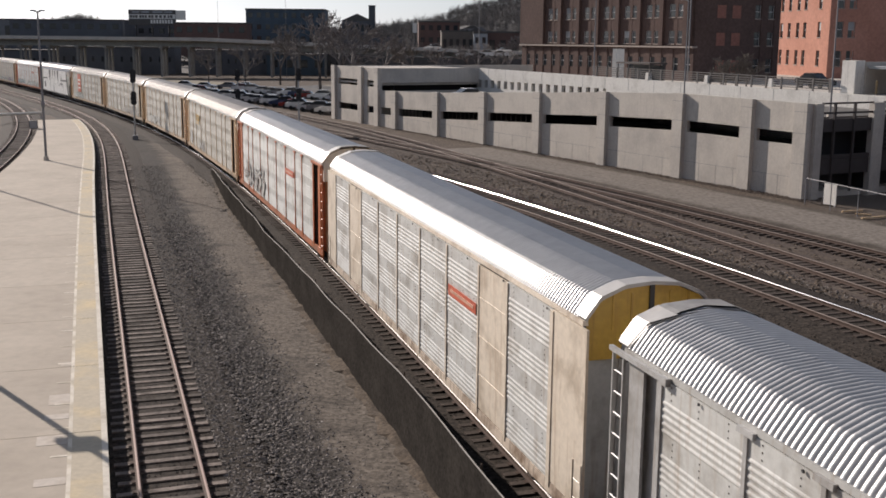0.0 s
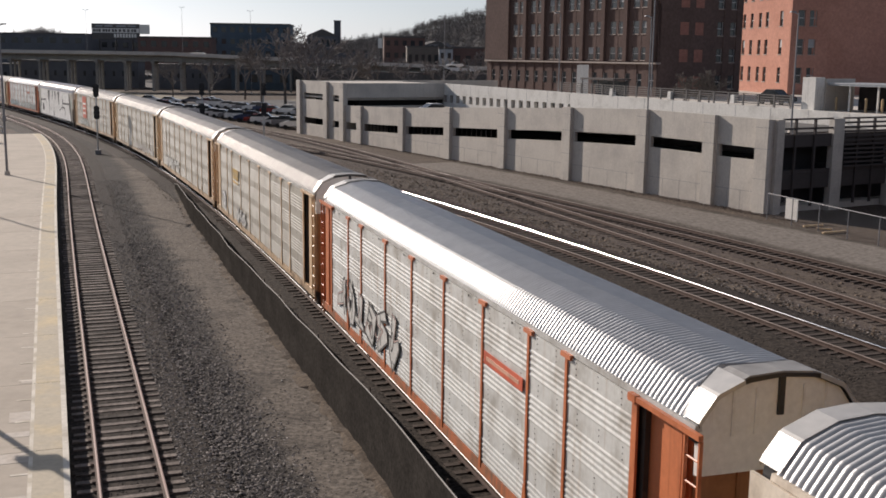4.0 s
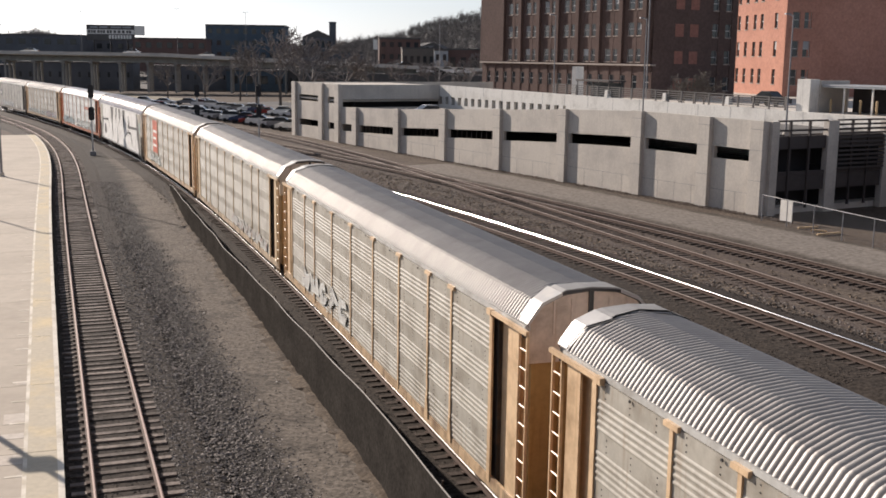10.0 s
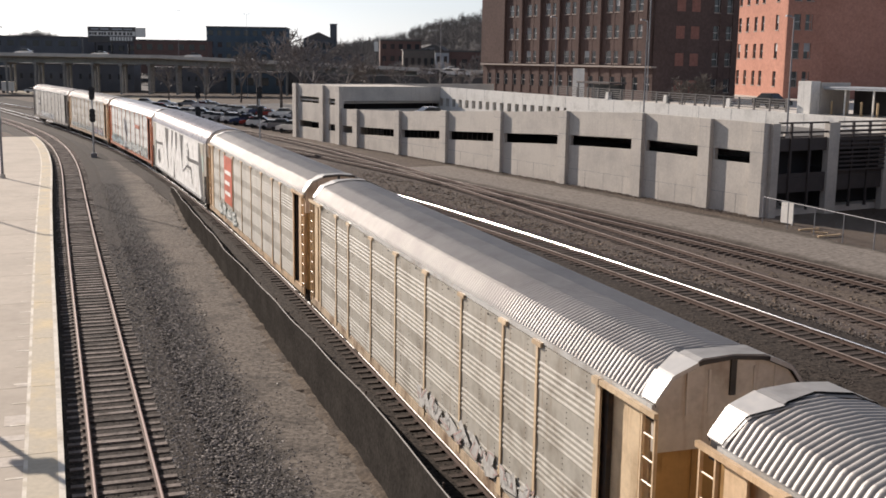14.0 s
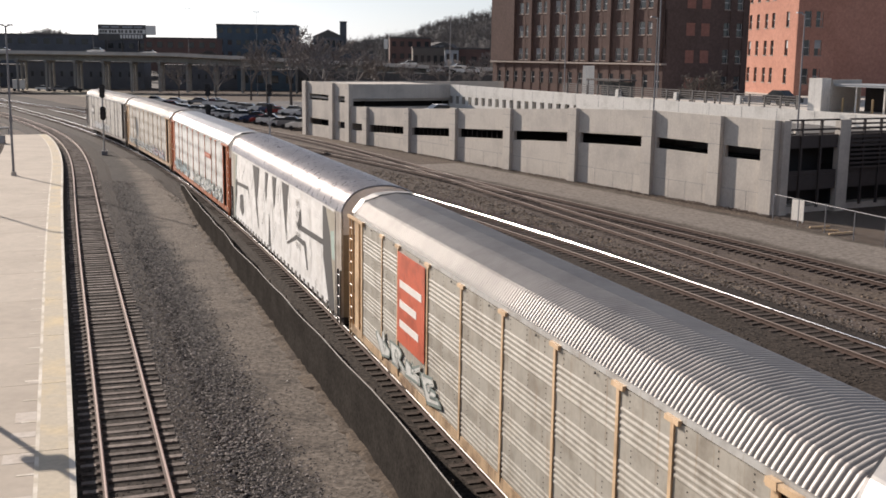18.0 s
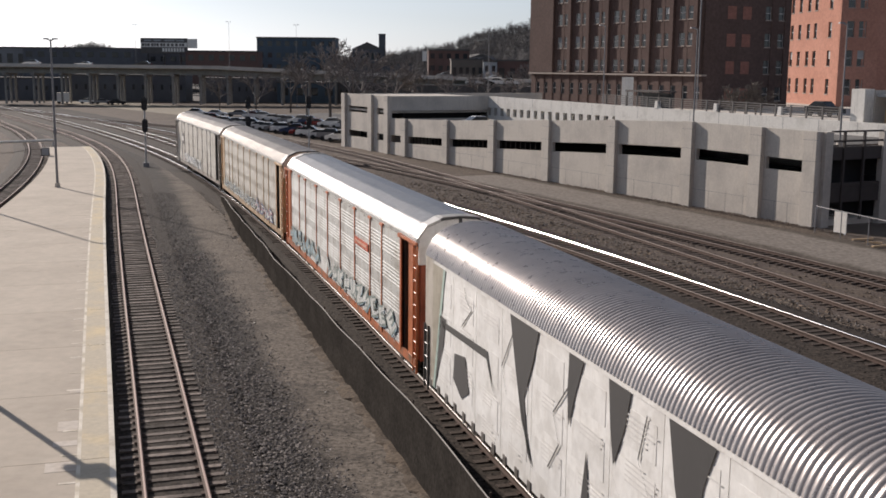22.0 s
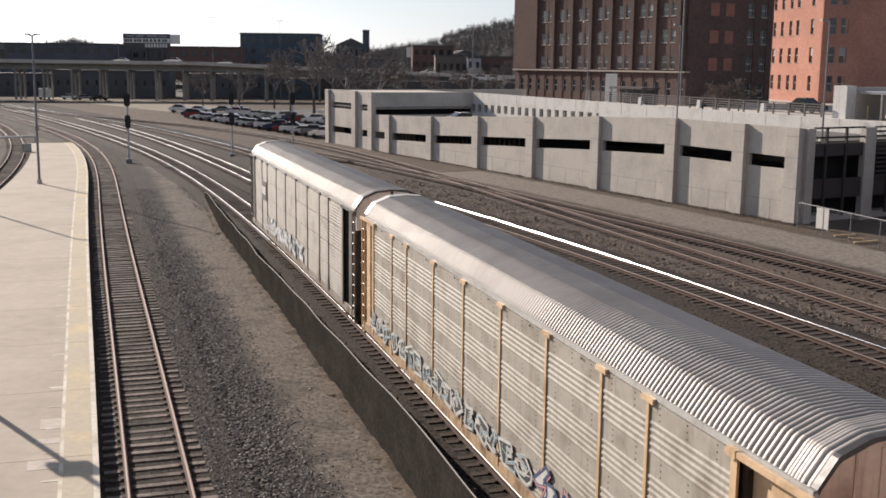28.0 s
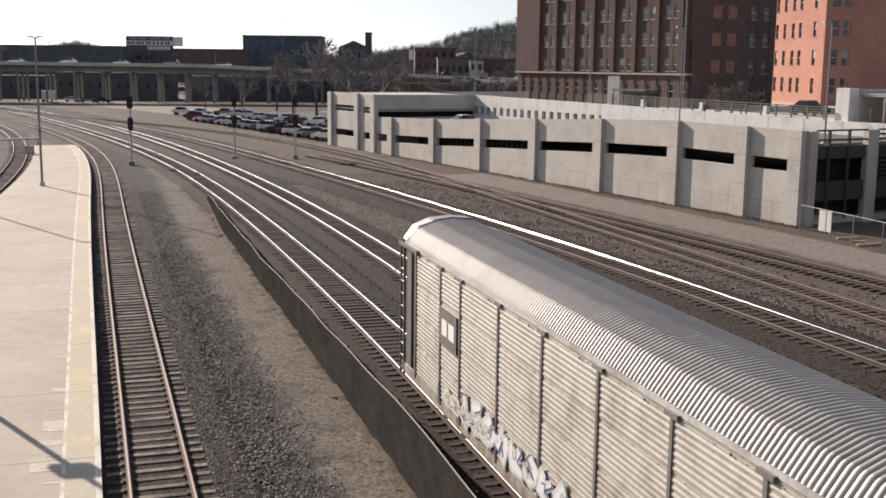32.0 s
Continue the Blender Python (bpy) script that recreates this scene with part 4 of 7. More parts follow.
tag_paint(w9, -10.5, -3.9, 1.15, 2.1, [M_SPRAY[3], M_SPRAY[7], M_SPRAY[4], M_SPRAY[3]], 62, 6)
w10 = autorack("cream autorack wagon with slate posts and black ends", "cream", "slate", "white", "black", M_ROOF_WARM, near_cap="rim", seam=True)
sign_board(w10, 7.4, 8.9, 2.8, 3.85, M_TRIM["slate"], [(0.12, 0.3, 0.44, 0.72), (0.54, 0.3, 0.88, 0.72)], "dark emblem square with white bars")
tag_paint(w10, -3.3, 7.0, 1.15, 2.15, [M_SPRAY[2], M_SPRAY[0], M_SPRAY[7], M_SPRAY[4]], 71, 11)
tag_paint(w10, 4.5, 8.6, 1.15, 1.8, [M_SPRAY[11], M_SPRAY[11], M_SPRAY[7], M_SPRAY[0]], 72, 5, solid=False)
WAGONS = [w0, w1, w2, w3, w4, w5, w6, w7, w8, w9, w10]


# ---- ground and tracks ----
GZ = -0.40
gnd = Build()
xs = [-4000, -1200, -500, -250, -120, -60, -30, 0, 30, 60, 120, 250, 500, 1200, 4000]
ys = [-3000, -600, -150, -60, 0, 40, 80, 120, 160, 220, 300, 420, 700, 1300, 4500]
for i in range(len(xs)):
    for j in range(len(ys)):
        gnd.v.append((xs[i], ys[j], GZ))
for i in range(len(xs) - 1):
    for j in range(len(ys) - 1):
        k = i * len(ys) + j
        gnd.f.append((k, k + len(ys), k + len(ys) + 1, k + 1))
        gnd.mi.append(0)
single("ground", gnd, "brown bare earth of the rail yard", "ground", kind="structure", material=M_DIRT)


def strip(name, line, s0, s1, offs, z0, step, material, label, kind="structure", cat="ground", wob=0.0, seed=0):
    """A strip of ground along a track; offs: (offset, height) pairs from left to right."""
    rng = random.Random(seed)
    b = Build()
    fr = line.frames(s0, s1, step)
    k = len(offs)
    ph = [rng.uniform(0, 6) for _ in range(6)]
    for i, (o, r, u) in enumerate(fr):
        for j, (a, z) in enumerate(offs):
            w = wob * (math.sin(i * step * 0.31 + ph[0]) + 0.6 * math.sin(i * step * 0.83 + ph[1])) if j in (0, k - 1) else 0
            b.v.append((o[0] + (a + w) * r[0], o[1] + (a + w) * r[1], z0 + z))
    for i in range(len(fr) - 1):
        for j in range(k - 1):
            b.f.append((i * k + j, i * k + j + 1, (i + 1) * k + j + 1, (i + 1) * k + j))
            b.mi.append(0)
    return single(name, b, label, cat, kind=kind, material=material)


M_FAN = mat("yard_ballast", (0.036, 0.032, 0.029), 0.96, grain=(5.0, 0.8), stain=(0.12, (0.058, 0.051, 0.045), 0.46, 0.66), bump=0.7, spec=0.1)
BED = ((-2.9, -0.05), (-2.1, 0.10), (-1.4, 0.185), (1.4, 0.185), (2.1, 0.10), (2.9, -0.05))
HIGH = [(a, z + 0.2) for a, z in BED[1:-1]]
HIGH = [(-3.4, -0.05)] + HIGH + [(3.4, -0.05)]
LOW = ((-2.4, -0.03), (-1.5, 0.03), (1.5, 0.03), (2.4, -0.03))
strip("yard_bed", LINE_A, 70, 300, ((-9.0, -0.03), (-8.0, 0.012), (3.0, 0.014), (14.0, 0.012), (15.0, -0.03)), GZ, 4.0, M_FAN, "dark oily gravel between the yard tracks", wob=0.8, seed=25)
strip("ballast_bed", LINE_P, -40, 320, BED, GZ, 2.0, M_BALLAST, "dark crushed stone ballast under the platform track", wob=0.15, seed=1)
strip("ballast_bed", LINE_A, -120, 320, BED, GZ, 2.0, M_BALLAST, "dark crushed stone ballast under the main track", wob=0.15, seed=2)
strip("ballast_bed", LINE_B, -100, 290, BED, GZ, 2.0, M_BALLAST, "dark crushed stone ballast under the second track", wob=0.15, seed=3)
strip("ballast_bed", LINE_C, -80, 290, HIGH, GZ, 2.0, M_BALLAST, "dark crushed stone ballast under the third track", wob=0.15, seed=4)
strip("ballast_bed", LINE_Q, -100, 240, BED, GZ, 2.0, M_BALLAST, "dark crushed stone ballast behind the platform", wob=0.1, seed=5)
strip("ballast_bed", LINE_D, -60, 200, LOW, GZ, 2.0, M_DIRT_DARK, "dirty fouled ballast under the siding", wob=0.3, seed=15)
strip("ballast_bed", LINE_E, -60, 100, LOW, GZ, 2.0, M_DIRT_DARK, "dirty fouled ballast under the far siding", wob=0.3, seed=16)


def worn_strip(name, line, s0, s1, step, offs, wear, z, material, label, seed):
    """A level strip of ground along a track with a "wear" value over it; wear(s, off) from 0 to 1."""
    rng = random.Random(seed)
    v, f, val = [], [], []
    k = len(offs)
    fr = line.frames(s0, s1, step)
    for i, (o, r, u) in enumerate(fr):
        s = s0 + i * step
        for j, a in enumerate(offs):
            e = (0.3 * math.sin(s * 0.31 + seed) + 0.2 * math.sin(s * 0.83)) if j in (0, k - 1) else 0
            v.append((o[0] + (a + e) * r[0], o[1] + (a + e) * r[1], z - (0.03 if j in (0, k - 1) else 0) + rng.uniform(0, 0.012)))
            val.append(wear(s, a))
    for i in range(len(fr) - 1):
        f += [(i * k + j, i * k + j + 1, (i + 1) * k + j + 1, (i + 1) * k + j) for j in range(k - 1)]
    me = mesh(name, v, f, material)
    me.attributes.new("wear", "FLOAT", "POINT").data.foreach_set("value", val)
    return single(name, me, label, "ground", kind="structure")


worn_strip("service_path", LINE_P, -40, 200, 1.0, [2.1 + 0.45 * i for i in range(16)],
           lambda s, a: float(np.interp(a, (2.4, 3.3, 4.6, 7.3, 8.5, 8.9), (0.0, 0.22, 0.66, 0.72, 0.66, 0.5))) * float(np.interp(s, (60, 105, 140), (1, 0.8, 0.4))),
           GZ + 0.03, M_YARD, "worn gravel service path between dark ballast shoulders", 7)
worn_strip("service_road", LINE_E, -60, 64, 1.0, [1.4 + 0.5 * i for i in range(16)],
           lambda s, a: float(np.interp(a, (1.4, 2.2, 3.4, 5.2, 6.2, 7.6, 8.9), (0.0, 0.35, 0.75, 0.7, 0.85, 0.7, 0.1))),
           GZ + 0.05, M_ROAD, "pale gravel service road beside the garage", 8)

RAIL_SEC = ((-0.075, -0.17), (0.075, -0.17), (0.07, -0.155), (0.012, -0.135), (0.012, -0.045), (0.037, -0.035), (0.037, -0.024), (0.036, -0.022), (0.020, -0.002), (0.0, 0.0), (-0.029, -0.005), (-0.036, -0.0145), (-0.0375, -0.026), (-0.037, -0.035), (-0.012, -0.045), (-0.012, -0.135), (-0.07, -0.155))


def track(name, line, s0, s1, label, near, tie_mat, top, sunk=0.0, seed=0):
    rng = random.Random(seed)
    t = thing(name, label, "railway track", kind="structure")
    for off in (-0.7525, 0.7525):
        b = Build()
        mi = [0] * len(RAIL_SEC)
        mi[5:13] = [1] * 8
        b.sweep(line.frames(s0, s1, 2.0, off), RAIL_SEC, mi=mi)
        part("rail", b.mesh("rail", [M_RAIL, M_RAILTOP_RUST if name == "track_4" and off < 0 else top]), t, pose(0, 0, -sunk), "steel rail with a worn head")
    tie = Build().box(-1.3, -0.115, -0.20, 1.3, 0.115, 0.0, taper=0.012).mesh("tie", tie_mat)
    plate = Build()
    joined = Build()
    s = s0 + 0.3
    while s < s1:
        x, y, h = line.at(s, rng.uniform(-0.05, 0.05))
        m = pose(x, y, -0.172 - sunk - rng.uniform(0, 0.025), 0, rng.uniform(-0.6, 0.6), math.degrees(h) + rng.uniform(-1.5, 1.5))
        if near[0] <= s <= near[1]:
            part("tie", tie, t, m)
        else:
            joined.box(-1.3, -0.115, -0.2, 1.3, 0.115, 0.0, m)
        for off in (-0.7525, 0.7525):
            px, py, ph = line.at(s, off)
            if s < 110:
                plate.box(-0.17, -0.09, -0.005, 0.17, 0.09, 0.012, pose(px, py, -0.17 - sunk, 0, 0, math.degrees(ph)))
        s += 0.60 + rng.uniform(-0.05, 0.05)
    if joined.v:
        tagged(part("tie_rows", joined, t, None, "weathered wooden ties further off", tie_mat), kind="stuff")
    tagged(part("tie_plates", plate, t, None, "rusty tie plates", M_RAIL), kind="stuff")
    return t


track("track_1", LINE_P, -35, 315, "platform track with rusty rails and grey wooden ties", (-3, 75), M_TIE, M_RAILTOP_DULL, seed=1)
track("track_2", LINE_A, -100, 315, "main track with shiny worn rails", (-5, 70), M_TIE_DARK, M_RAILTOP_MAIN, seed=2)
track("track_3", LINE_B, -80, 285, "second main track with shiny worn rails", (0, 50), M_TIE_DARK, M_RAILTOP_MAIN, seed=3)
track("track_4", LINE_C, -60, 285, "third track with a bright worn rail", (-20, 40), M_TIE_DARK, M_RAILTOP, sunk=-0.2, seed=4)
track("track_5", LINE_D, -60, 200, "rusty siding sunk in the dirt", (-10, 30), M_TIE_DARK, M_RAILTOP_RUST, sunk=0.15, seed=5)
track("track_6", LINE_E, -60, 90, "rusty siding beside the service road", (-10, 30), M_TIE_DARK, M_RAILTOP_RUST, sunk=0.1, seed=6)
track("track_7", LINE_Q, -60, 240, "track behind the platform with rusty rails", (10, 60), M_TIE, M_RAILTOP_DULL, seed=7)

# ---- platform ----
PZ = 0.30


def platform():
    plat = thing("platform", "long pale concrete station platform with a yellowed edge", "platform", kind="structure")
    edges = [(-34 + i * 6.1) for i in range(26)]
    end = 118.5
    edges = [e for e in edges if e < end - 3] + [end]
    for a, c in zip(edges[:-1], edges[1:]):
        b = Build()
        e = Build()
        w = Build()
        k = 3
        cols = []
        for i in range(k + 1):
            s = a + (c - a) * i / k + (0.012 if i == 0 else -0.012 if i == k else 0)
            o = float(np.interp(s, (0, 60), (-1.44, -1.60)))
            ex, ey, h = LINE_P.at(s, o)
            ix, iy, _ = LINE_P.at(s, o - 0.84)
            wx, wy, _ = LINE_P.at(s, o - 0.94)
            # far side: the point on the other track's edge nearest across
            best = min(((LINE_Q.at(q, 1.65)) for q in np.arange(-100, 100, 2.0)), key=lambda p: abs((p[0] - ex) * -math.sin(h) + (p[1] - ey) * math.cos(h)))
            width = math.hypot(best[0] - ex, best[1] - ey)
            fx, fy = (ex - math.cos(h) * width, ey - math.sin(h) * width)
            cols.append(((ex, ey), (ix, iy), (wx, wy), (fx, fy)))
        for (p, q) in zip(cols[:-1], cols[1:]):
            for bb, i0, i1, dz in ((e, 0, 1, 0.004), (w, 1, 2, 0.006), (b, 2, 3, 0.0)):
                A, B, C, D = p[i0], q[i0], q[i1], p[i1]
                for z, mi in ((PZ + dz, 0),):
                    bb.quad((*D, z), (*A, z), (*B, z), (*C, z))
                bb.quad((*A, GZ - 0.1), (*B, GZ - 0.1), (*B, PZ + dz), (*A, PZ + dz))
                bb.quad((*D, PZ + dz), (*C, PZ + dz), (*C, GZ - 0.1), (*D, GZ - 0.1))
        p, q = cols[0], cols[-1]
        b.quad((*p[2], GZ - 0.1), (*p[2], PZ), (*p[3], PZ), (*p[3], GZ - 0.1))
        b.quad((*q[3], GZ - 0.1), (*q[3], PZ), (*q[2], PZ), (*q[2], GZ - 0.1))
        part("slab", b, plat, None, "", M_PLAT)
        part("edge_slab", e, plat, None, "yellowed edge slab", M_PLAT_EDGE)
        part("edge_line", w, plat, None, "worn white line", M_LINE)
    lip = Build()
    for s in np.arange(-30, 117, 3.0):
        quad = []
        for u in (s, s + 2.985):
            o = float(np.interp(u, (0, 60), (-1.44, -1.60)))
            for d in (-0.13, 0.02):
                quad.append(LINE_P.at(u, o + d)[:2])
        (a, b2, c, d) = quad
        lip.quad((*a, PZ + 0.009), (*b2, PZ + 0.009), (*d, PZ + 0.009), (*c, PZ + 0.009))
        lip.quad((*b2, PZ + 0.009), (*b2, PZ - 0.14), (*d, PZ - 0.14), (*d, PZ + 0.009))
    part("edge_lip", lip, plat, None, "pale worn lip along the edge", M_LIP)
    for s, w, ln in ((2.2, 0.75, 0.7), (4.0, 0.62, 0.42), (5.5, 0.55, 0.9), (-0.6, 0.7, 0.45), (9.0, 0.3, 0.35)):
        o = float(np.interp(s, (0, 60), (-1.44, -1.60))) - 0.95 - w / 2
        x, y, h = LINE_P.at(s, o)
        part("pale_patch", Build().box(-w / 2, -ln / 2, 0.0, w / 2, ln / 2, 0.005), plat, pose(x, y, PZ + 0.001, 0, 0, math.degrees(h)), "square patch of paler concrete", M_PATCH)
    s = 1.0
    while s < 78:
        o = float(np.interp(s, (0, 60), (-1.44, -1.60))) - 1.14
        x, y, h = LINE_P.at(s, o)
        part("tick_mark", shared("tick", lambda: Build().box(-0.2, -0.05, 0.0, 0.2, 0.05, 0.006).mesh("tick_mark", M_LINE)), plat, pose(x, y, PZ + 0.001, 0, 0, math.degrees(h)))
        s += 2.03
    return plat


platform()

# ---- black fabric fence along the main track ----
def fabric_fence():
    f = thing("silt_fence", "black fabric fence with a sagging pale hem on stakes", "fence")
    rng = random.Random(9)
    pts = [(-18.9, 86.5, 0.1), (-17.83, 82.75, 0.5), (-14.3, 69.9, 0.99), (-12.11, 62.96, 1.01), (-10.3, 57.2, 1.08), (-8.94, 52.56, 1.06), (-7.7, 48.94, 1.12),
           (-6.17, 44.04, 1.25), (-4.61, 38.88, 1.34), (-2.42, 31.94, 1.5), (-1.22, 28.1, 1.58), (-0.5, 25.6, 1.62), (3.0, 13.5, 1.66)]
    run = []
    for (xa, ya, za), (xb, yb, zb) in zip(pts[:-1], pts[1:]):
        n = max(2, int(math.hypot(xb - xa, yb - ya) / 0.8))
        run += [(xa + (xb - xa) * i / n, ya + (yb - ya) * i / n, za + (zb - za) * i / n) for i in range(n)]
    run.append(pts[-1])
    b, hem, heap = Build(), Build(), Build()
    tops = []
    for i, (x, y, z) in enumerate(run):
        z += 0.02 * math.sin(i * 0.35) + 0.015 * math.sin(i * 0.9 + 1)
        off = 0.02 * math.sin(i * 0.7)
        tops.append((x + off, y, z))
        b.v += [(x, y, GZ - 0.05), (x + off * 0.5 + 0.04, y, (z + GZ) / 2), (x + off, y, z)]
    for i in range(len(run) - 1):
        for j in range(2):
            b.f.append((i * 3 + j, i * 3 + j + 1, i * 3 + 4 + j, i * 3 + 3 + j))
            b.mi.append(0)
    sheet = part("fabric", b, f, None, "black woven fabric", M_FABRIC)
    so = sheet.modifiers.new("thick", "SOLIDIFY")
    so.thickness = 0.012
    hem.sweep([(p, (1, 0, 0), (0, 0, 1)) for p in tops], [(0.018 * math.cos(a), 0.018 * math.sin(a)) for a in (0, 1.257, 2.513, 3.77, 5.027)])
    part("hem", hem, f, None, "pale hem cord", M_HEM)
    for i in range(len(run) - 1):
        for j in (0.0, 0.5):
            (xa, ya, _), (xb, yb, _) = run[i], run[i + 1]
            x, y = xa + (xb - xa) * j, ya + (yb - ya) * j
            hgt = 0.08 + 0.14 * rng.random()
            heap.v += [(x - 0.25 - rng.uniform(0.0, 0.45), y - 0.05, GZ - 0.03), (x - 0.06 - hgt * 0.5, y, GZ + 0.02 + hgt * 0.6), (x + 0.06, y + 0.02, GZ + hgt)]
    for i in range(len(heap.v) // 3 - 1):
        for j in range(2):
            heap.f.append((i * 3 + j, i * 3 + j + 1, i * 3 + 4 + j, i * 3 + 3 + j))
            heap.mi.append(0)
    single("dirt_bank", heap, "uneven gravel banked against the fabric fence", "ground", kind="structure", material=M_STRAW)
    for i in range(4, len(run), 4):
        x, y, z = tops[i]
        part("stake", shared("stake", lambda: Build().box(-0.02, -0.02, -1.9, 0.02, 0.02, 0.03).mesh("stake", M_TIE_DARK)), f, pose(x + 0.11, y + 0.03, z))


fabric_fence()

# ---- parking garage ----
# deck colour kept dark to cut light bounced onto the cross wall
M_DECK = mat("low_bounce_deck", (0.16, 0.155, 0.148), 0.92, grain=(2, 0.2), stain=(0.3, (0.1, 0.097, 0.092), 0.45, 0.7), spec=0.12)
# dark brown; at the garage's near end it also stands for shade
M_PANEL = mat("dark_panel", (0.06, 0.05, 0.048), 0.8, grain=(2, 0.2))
GAR = Matrix(((0.8806, -0.4739, 0, 25.0), (0.4739, 0.8806, 0, 75.89), (0, 0, 1, 0), (0, 0, 0, 1)))
GU = (0.0, 5.3, 13.0, 23.15, 33.75, 44.3, 54.8, 65.8, 70.9)


def ramp_top(u):
    return float(np.interp(u, (0, 13, 23.15, 33.75, 44.3, 54.8, 65.8, 71), (6.27, 6.35, 6.03, 5.52, 5.06, 4.55, 4.2, 4.1)))


def prism(u0, u1, x0, x1, za0, za1, zb0, zb1):
    """Wall piece from u0 to u1, bottom za0..za1 and top zb0..zb1 sloping."""
    b = Build()
    c = [(x0, u0, za0), (x1, u0, za0), (x1, u1, za1), (x0, u1, za1), (x0, u0, zb0), (x1, u0, zb0), (x1, u1, zb1), (x0, u1, zb1)]
    b.v = c
    b.f = [(3, 2, 1, 0), (4, 5, 6, 7), (0, 1, 5, 4), (1, 2, 6, 5), (2, 3, 7, 6), (3, 0, 4, 7)]
    b.mi = [0] * 6
    return b


def garage():
    g = thing("parking_garage", "low concrete parking garage with buttress piers and long slots", "building", GAR)
    for i, (u0, u1) in enumerate(zip(GU[:-1], GU[1:])):
        t0, t1 = ramp_top(u0), ramp_top(u1)
        drop = 2.08
        s0, s1 = t0 - drop, t1 - drop
        part("wall_panel", prism(u0, u1, 0, 0.3, s0, s1, t0, t1), g, None, "", M_CONC)
        part("wall_panel", prism(u0, u1, 0, 0.3, -0.5, -0.5, s0 - 0.88, s1 - 0.88), g, None, "", M_CONC)
        # closing pieces either end of the slot
        part("wall_panel", prism(u0, u0 + 1.25, 0, 0.3, s0 - 0.88, s0 - 0.88, s0, s0), g, None, "", M_CONC)
        part("wall_panel", prism(u1 - 0.3, u1, 0, 0.3, s1 - 0.88, s1 - 0.88, s1, s1), g, None, "", M_CONC)
        # joint lines in the lower wall
        j = Build()
        lo = (s0 + s1) / 2 - 0.88
        zb = 1.05
        j.box(-0.006, u0 + 1.0, zb - 0.012, 0.0, u1 - 0.1, zb + 0.012)
        for k in (1, 2, 3):
            uu = u0 + (u1 - u0) * k / 4
            j.box(-0.006, uu - 0.012, -0.4, 0.0, uu + 0.012, zb)
        part("wall_joints", j, g, None, "", M_GREY)
        if i in (4, 5, 6):
            k = u0 + 1.4
            while k < u1 - 0.4:
                zz = float(np.interp(k, (u0, u1), (s0, s1)))
                part("slot_bar", shared("slotbar", lambda: Build().box(0.32, 0, -0.9, 0.36, 0.05, 0.02).mesh("slot_bar", M_PANEL)), g, pose(0, k, zz))
                k += 0.95
    for i, u in enumerate(GU):
        z = 6.88 if i == 8 else ramp_top(u) + 0.03
        wide = 1.15
        b = Build().box(-0.36, u - 0.05, -0.5, 0.0, u + wide, z, taper=0.006)
        part("pier", b, g, None, "", M_CONC)
        for zz in (z * 0.33, z * 0.67, z - 0.6):
            part("pier_joint", Build().box(-0.365, u - 0.055, zz - 0.012, -0.2, u + wide + 0.005, zz + 0.012), g, None, "", M_GREY)
    # tall block at the far end
    for (u0, u1) in ((70.9, 76.0), (76.0, 85.5)):
        for z0, z1 in ((-0.5, 1.15), (2.0, 4.45), (5.25, 6.85)):
            part("wall_panel", prism(u0, u1, 0, 0.3, z0, z0, z1, z1), g, None, "", M_CONC)
        for z0, z1 in ((1.15, 2.0), (4.45, 5.25)):
            part("wall_panel", prism(u1 - 1.2, u1, 0, 0.3, z0, z0, z1, z1), g, None, "", M_CONC)
            part("wall_panel", prism(u0, u0 + 1.2, 0, 0.3, z0, z0, z1, z1), g, None, "", M_CONC)
    for u in (76.0, 85.0):
        part("pier", Build().box(-0.36, u - 0.05, -0.5, 0.0, u + 1.15, 6.9, taper=0.006), g, None, "", M_CONC)
    # added out of view, closes the far end against low sun
    part("far_wall", Build().box(0.31, 85.5, -0.5, 32.0, 85.8, 6.85), g, None, "unseen concrete end wall added to keep sun out", M_CONC)
    for k in range(17):
        u = 1.2 + k * 4.2
        part("parapet_joint", Build().box(14.292, u, 5.3, 14.30, u + 0.035, float(np.interp(u, (-1, 71), (6.2, 6.8)))), g, None, "", M_GREY)
    # hidden slab and end piece, added to keep light out of the openings
    part("gallery_slab", Build().box(14.71, 12.6, 5.34, 19.1, 71.0, 5.5), g, None, "", M_CONC)
    part("gallery_end", Build().box(14.3, 71.05, -0.4, 19.1, 71.35, 6.3), g, None, "", M_CONC)
    part("cross_wall", Build().box(0.31, 70.9, 5.0, 14.3, 71.3, 6.85), g, None, "plain concrete parapet wall", M_CONC)
    part("cross_wall", Build().box(0.31, 70.9, -0.5, 14.3, 71.3, 4.0), g, None, "", M_CONC)
    # black sheets put the interior's shade behind the slots
    part("gallery_wall", Build().box(0.31, 73.0, 3.9, 14.3, 73.1, 6.7), g, None, "black sheet standing for the unlit gallery", M_INNER_SHADE)
    part("gallery_wall", Build().box(2.2, 71.4, -0.4, 2.3, 85.3, 6.75), g, None, "black sheet standing for the unlit gallery", M_INNER_SHADE)
    part("gallery_roof", Build().box(0.31, 71.3, 6.55, 14.3, 85.4, 6.75), g, None, "", M_CONC)
    part("upper_deck", Build().box(0.31, 71.3, 4.7, 32.0, 85.5, 4.95), g, None, "", M_CONC)
    # paler concrete puts the sunlight on this wall into its colour
    part("back_wall", Build().box(14.3, -1.0, -0.5, 14.7, 71.0, 4.35), g, None, "concrete wall with sunlit brightness in its colour", M_CONC_PALE)
    part("back_parapet", prism(-1.0, 71.0, 14.3, 14.7, 5.32, 5.32, 6.2, 6.8), g, None, "parapet with sunlit brightness in its colour", M_CONC_PALE)
    cols = Build()
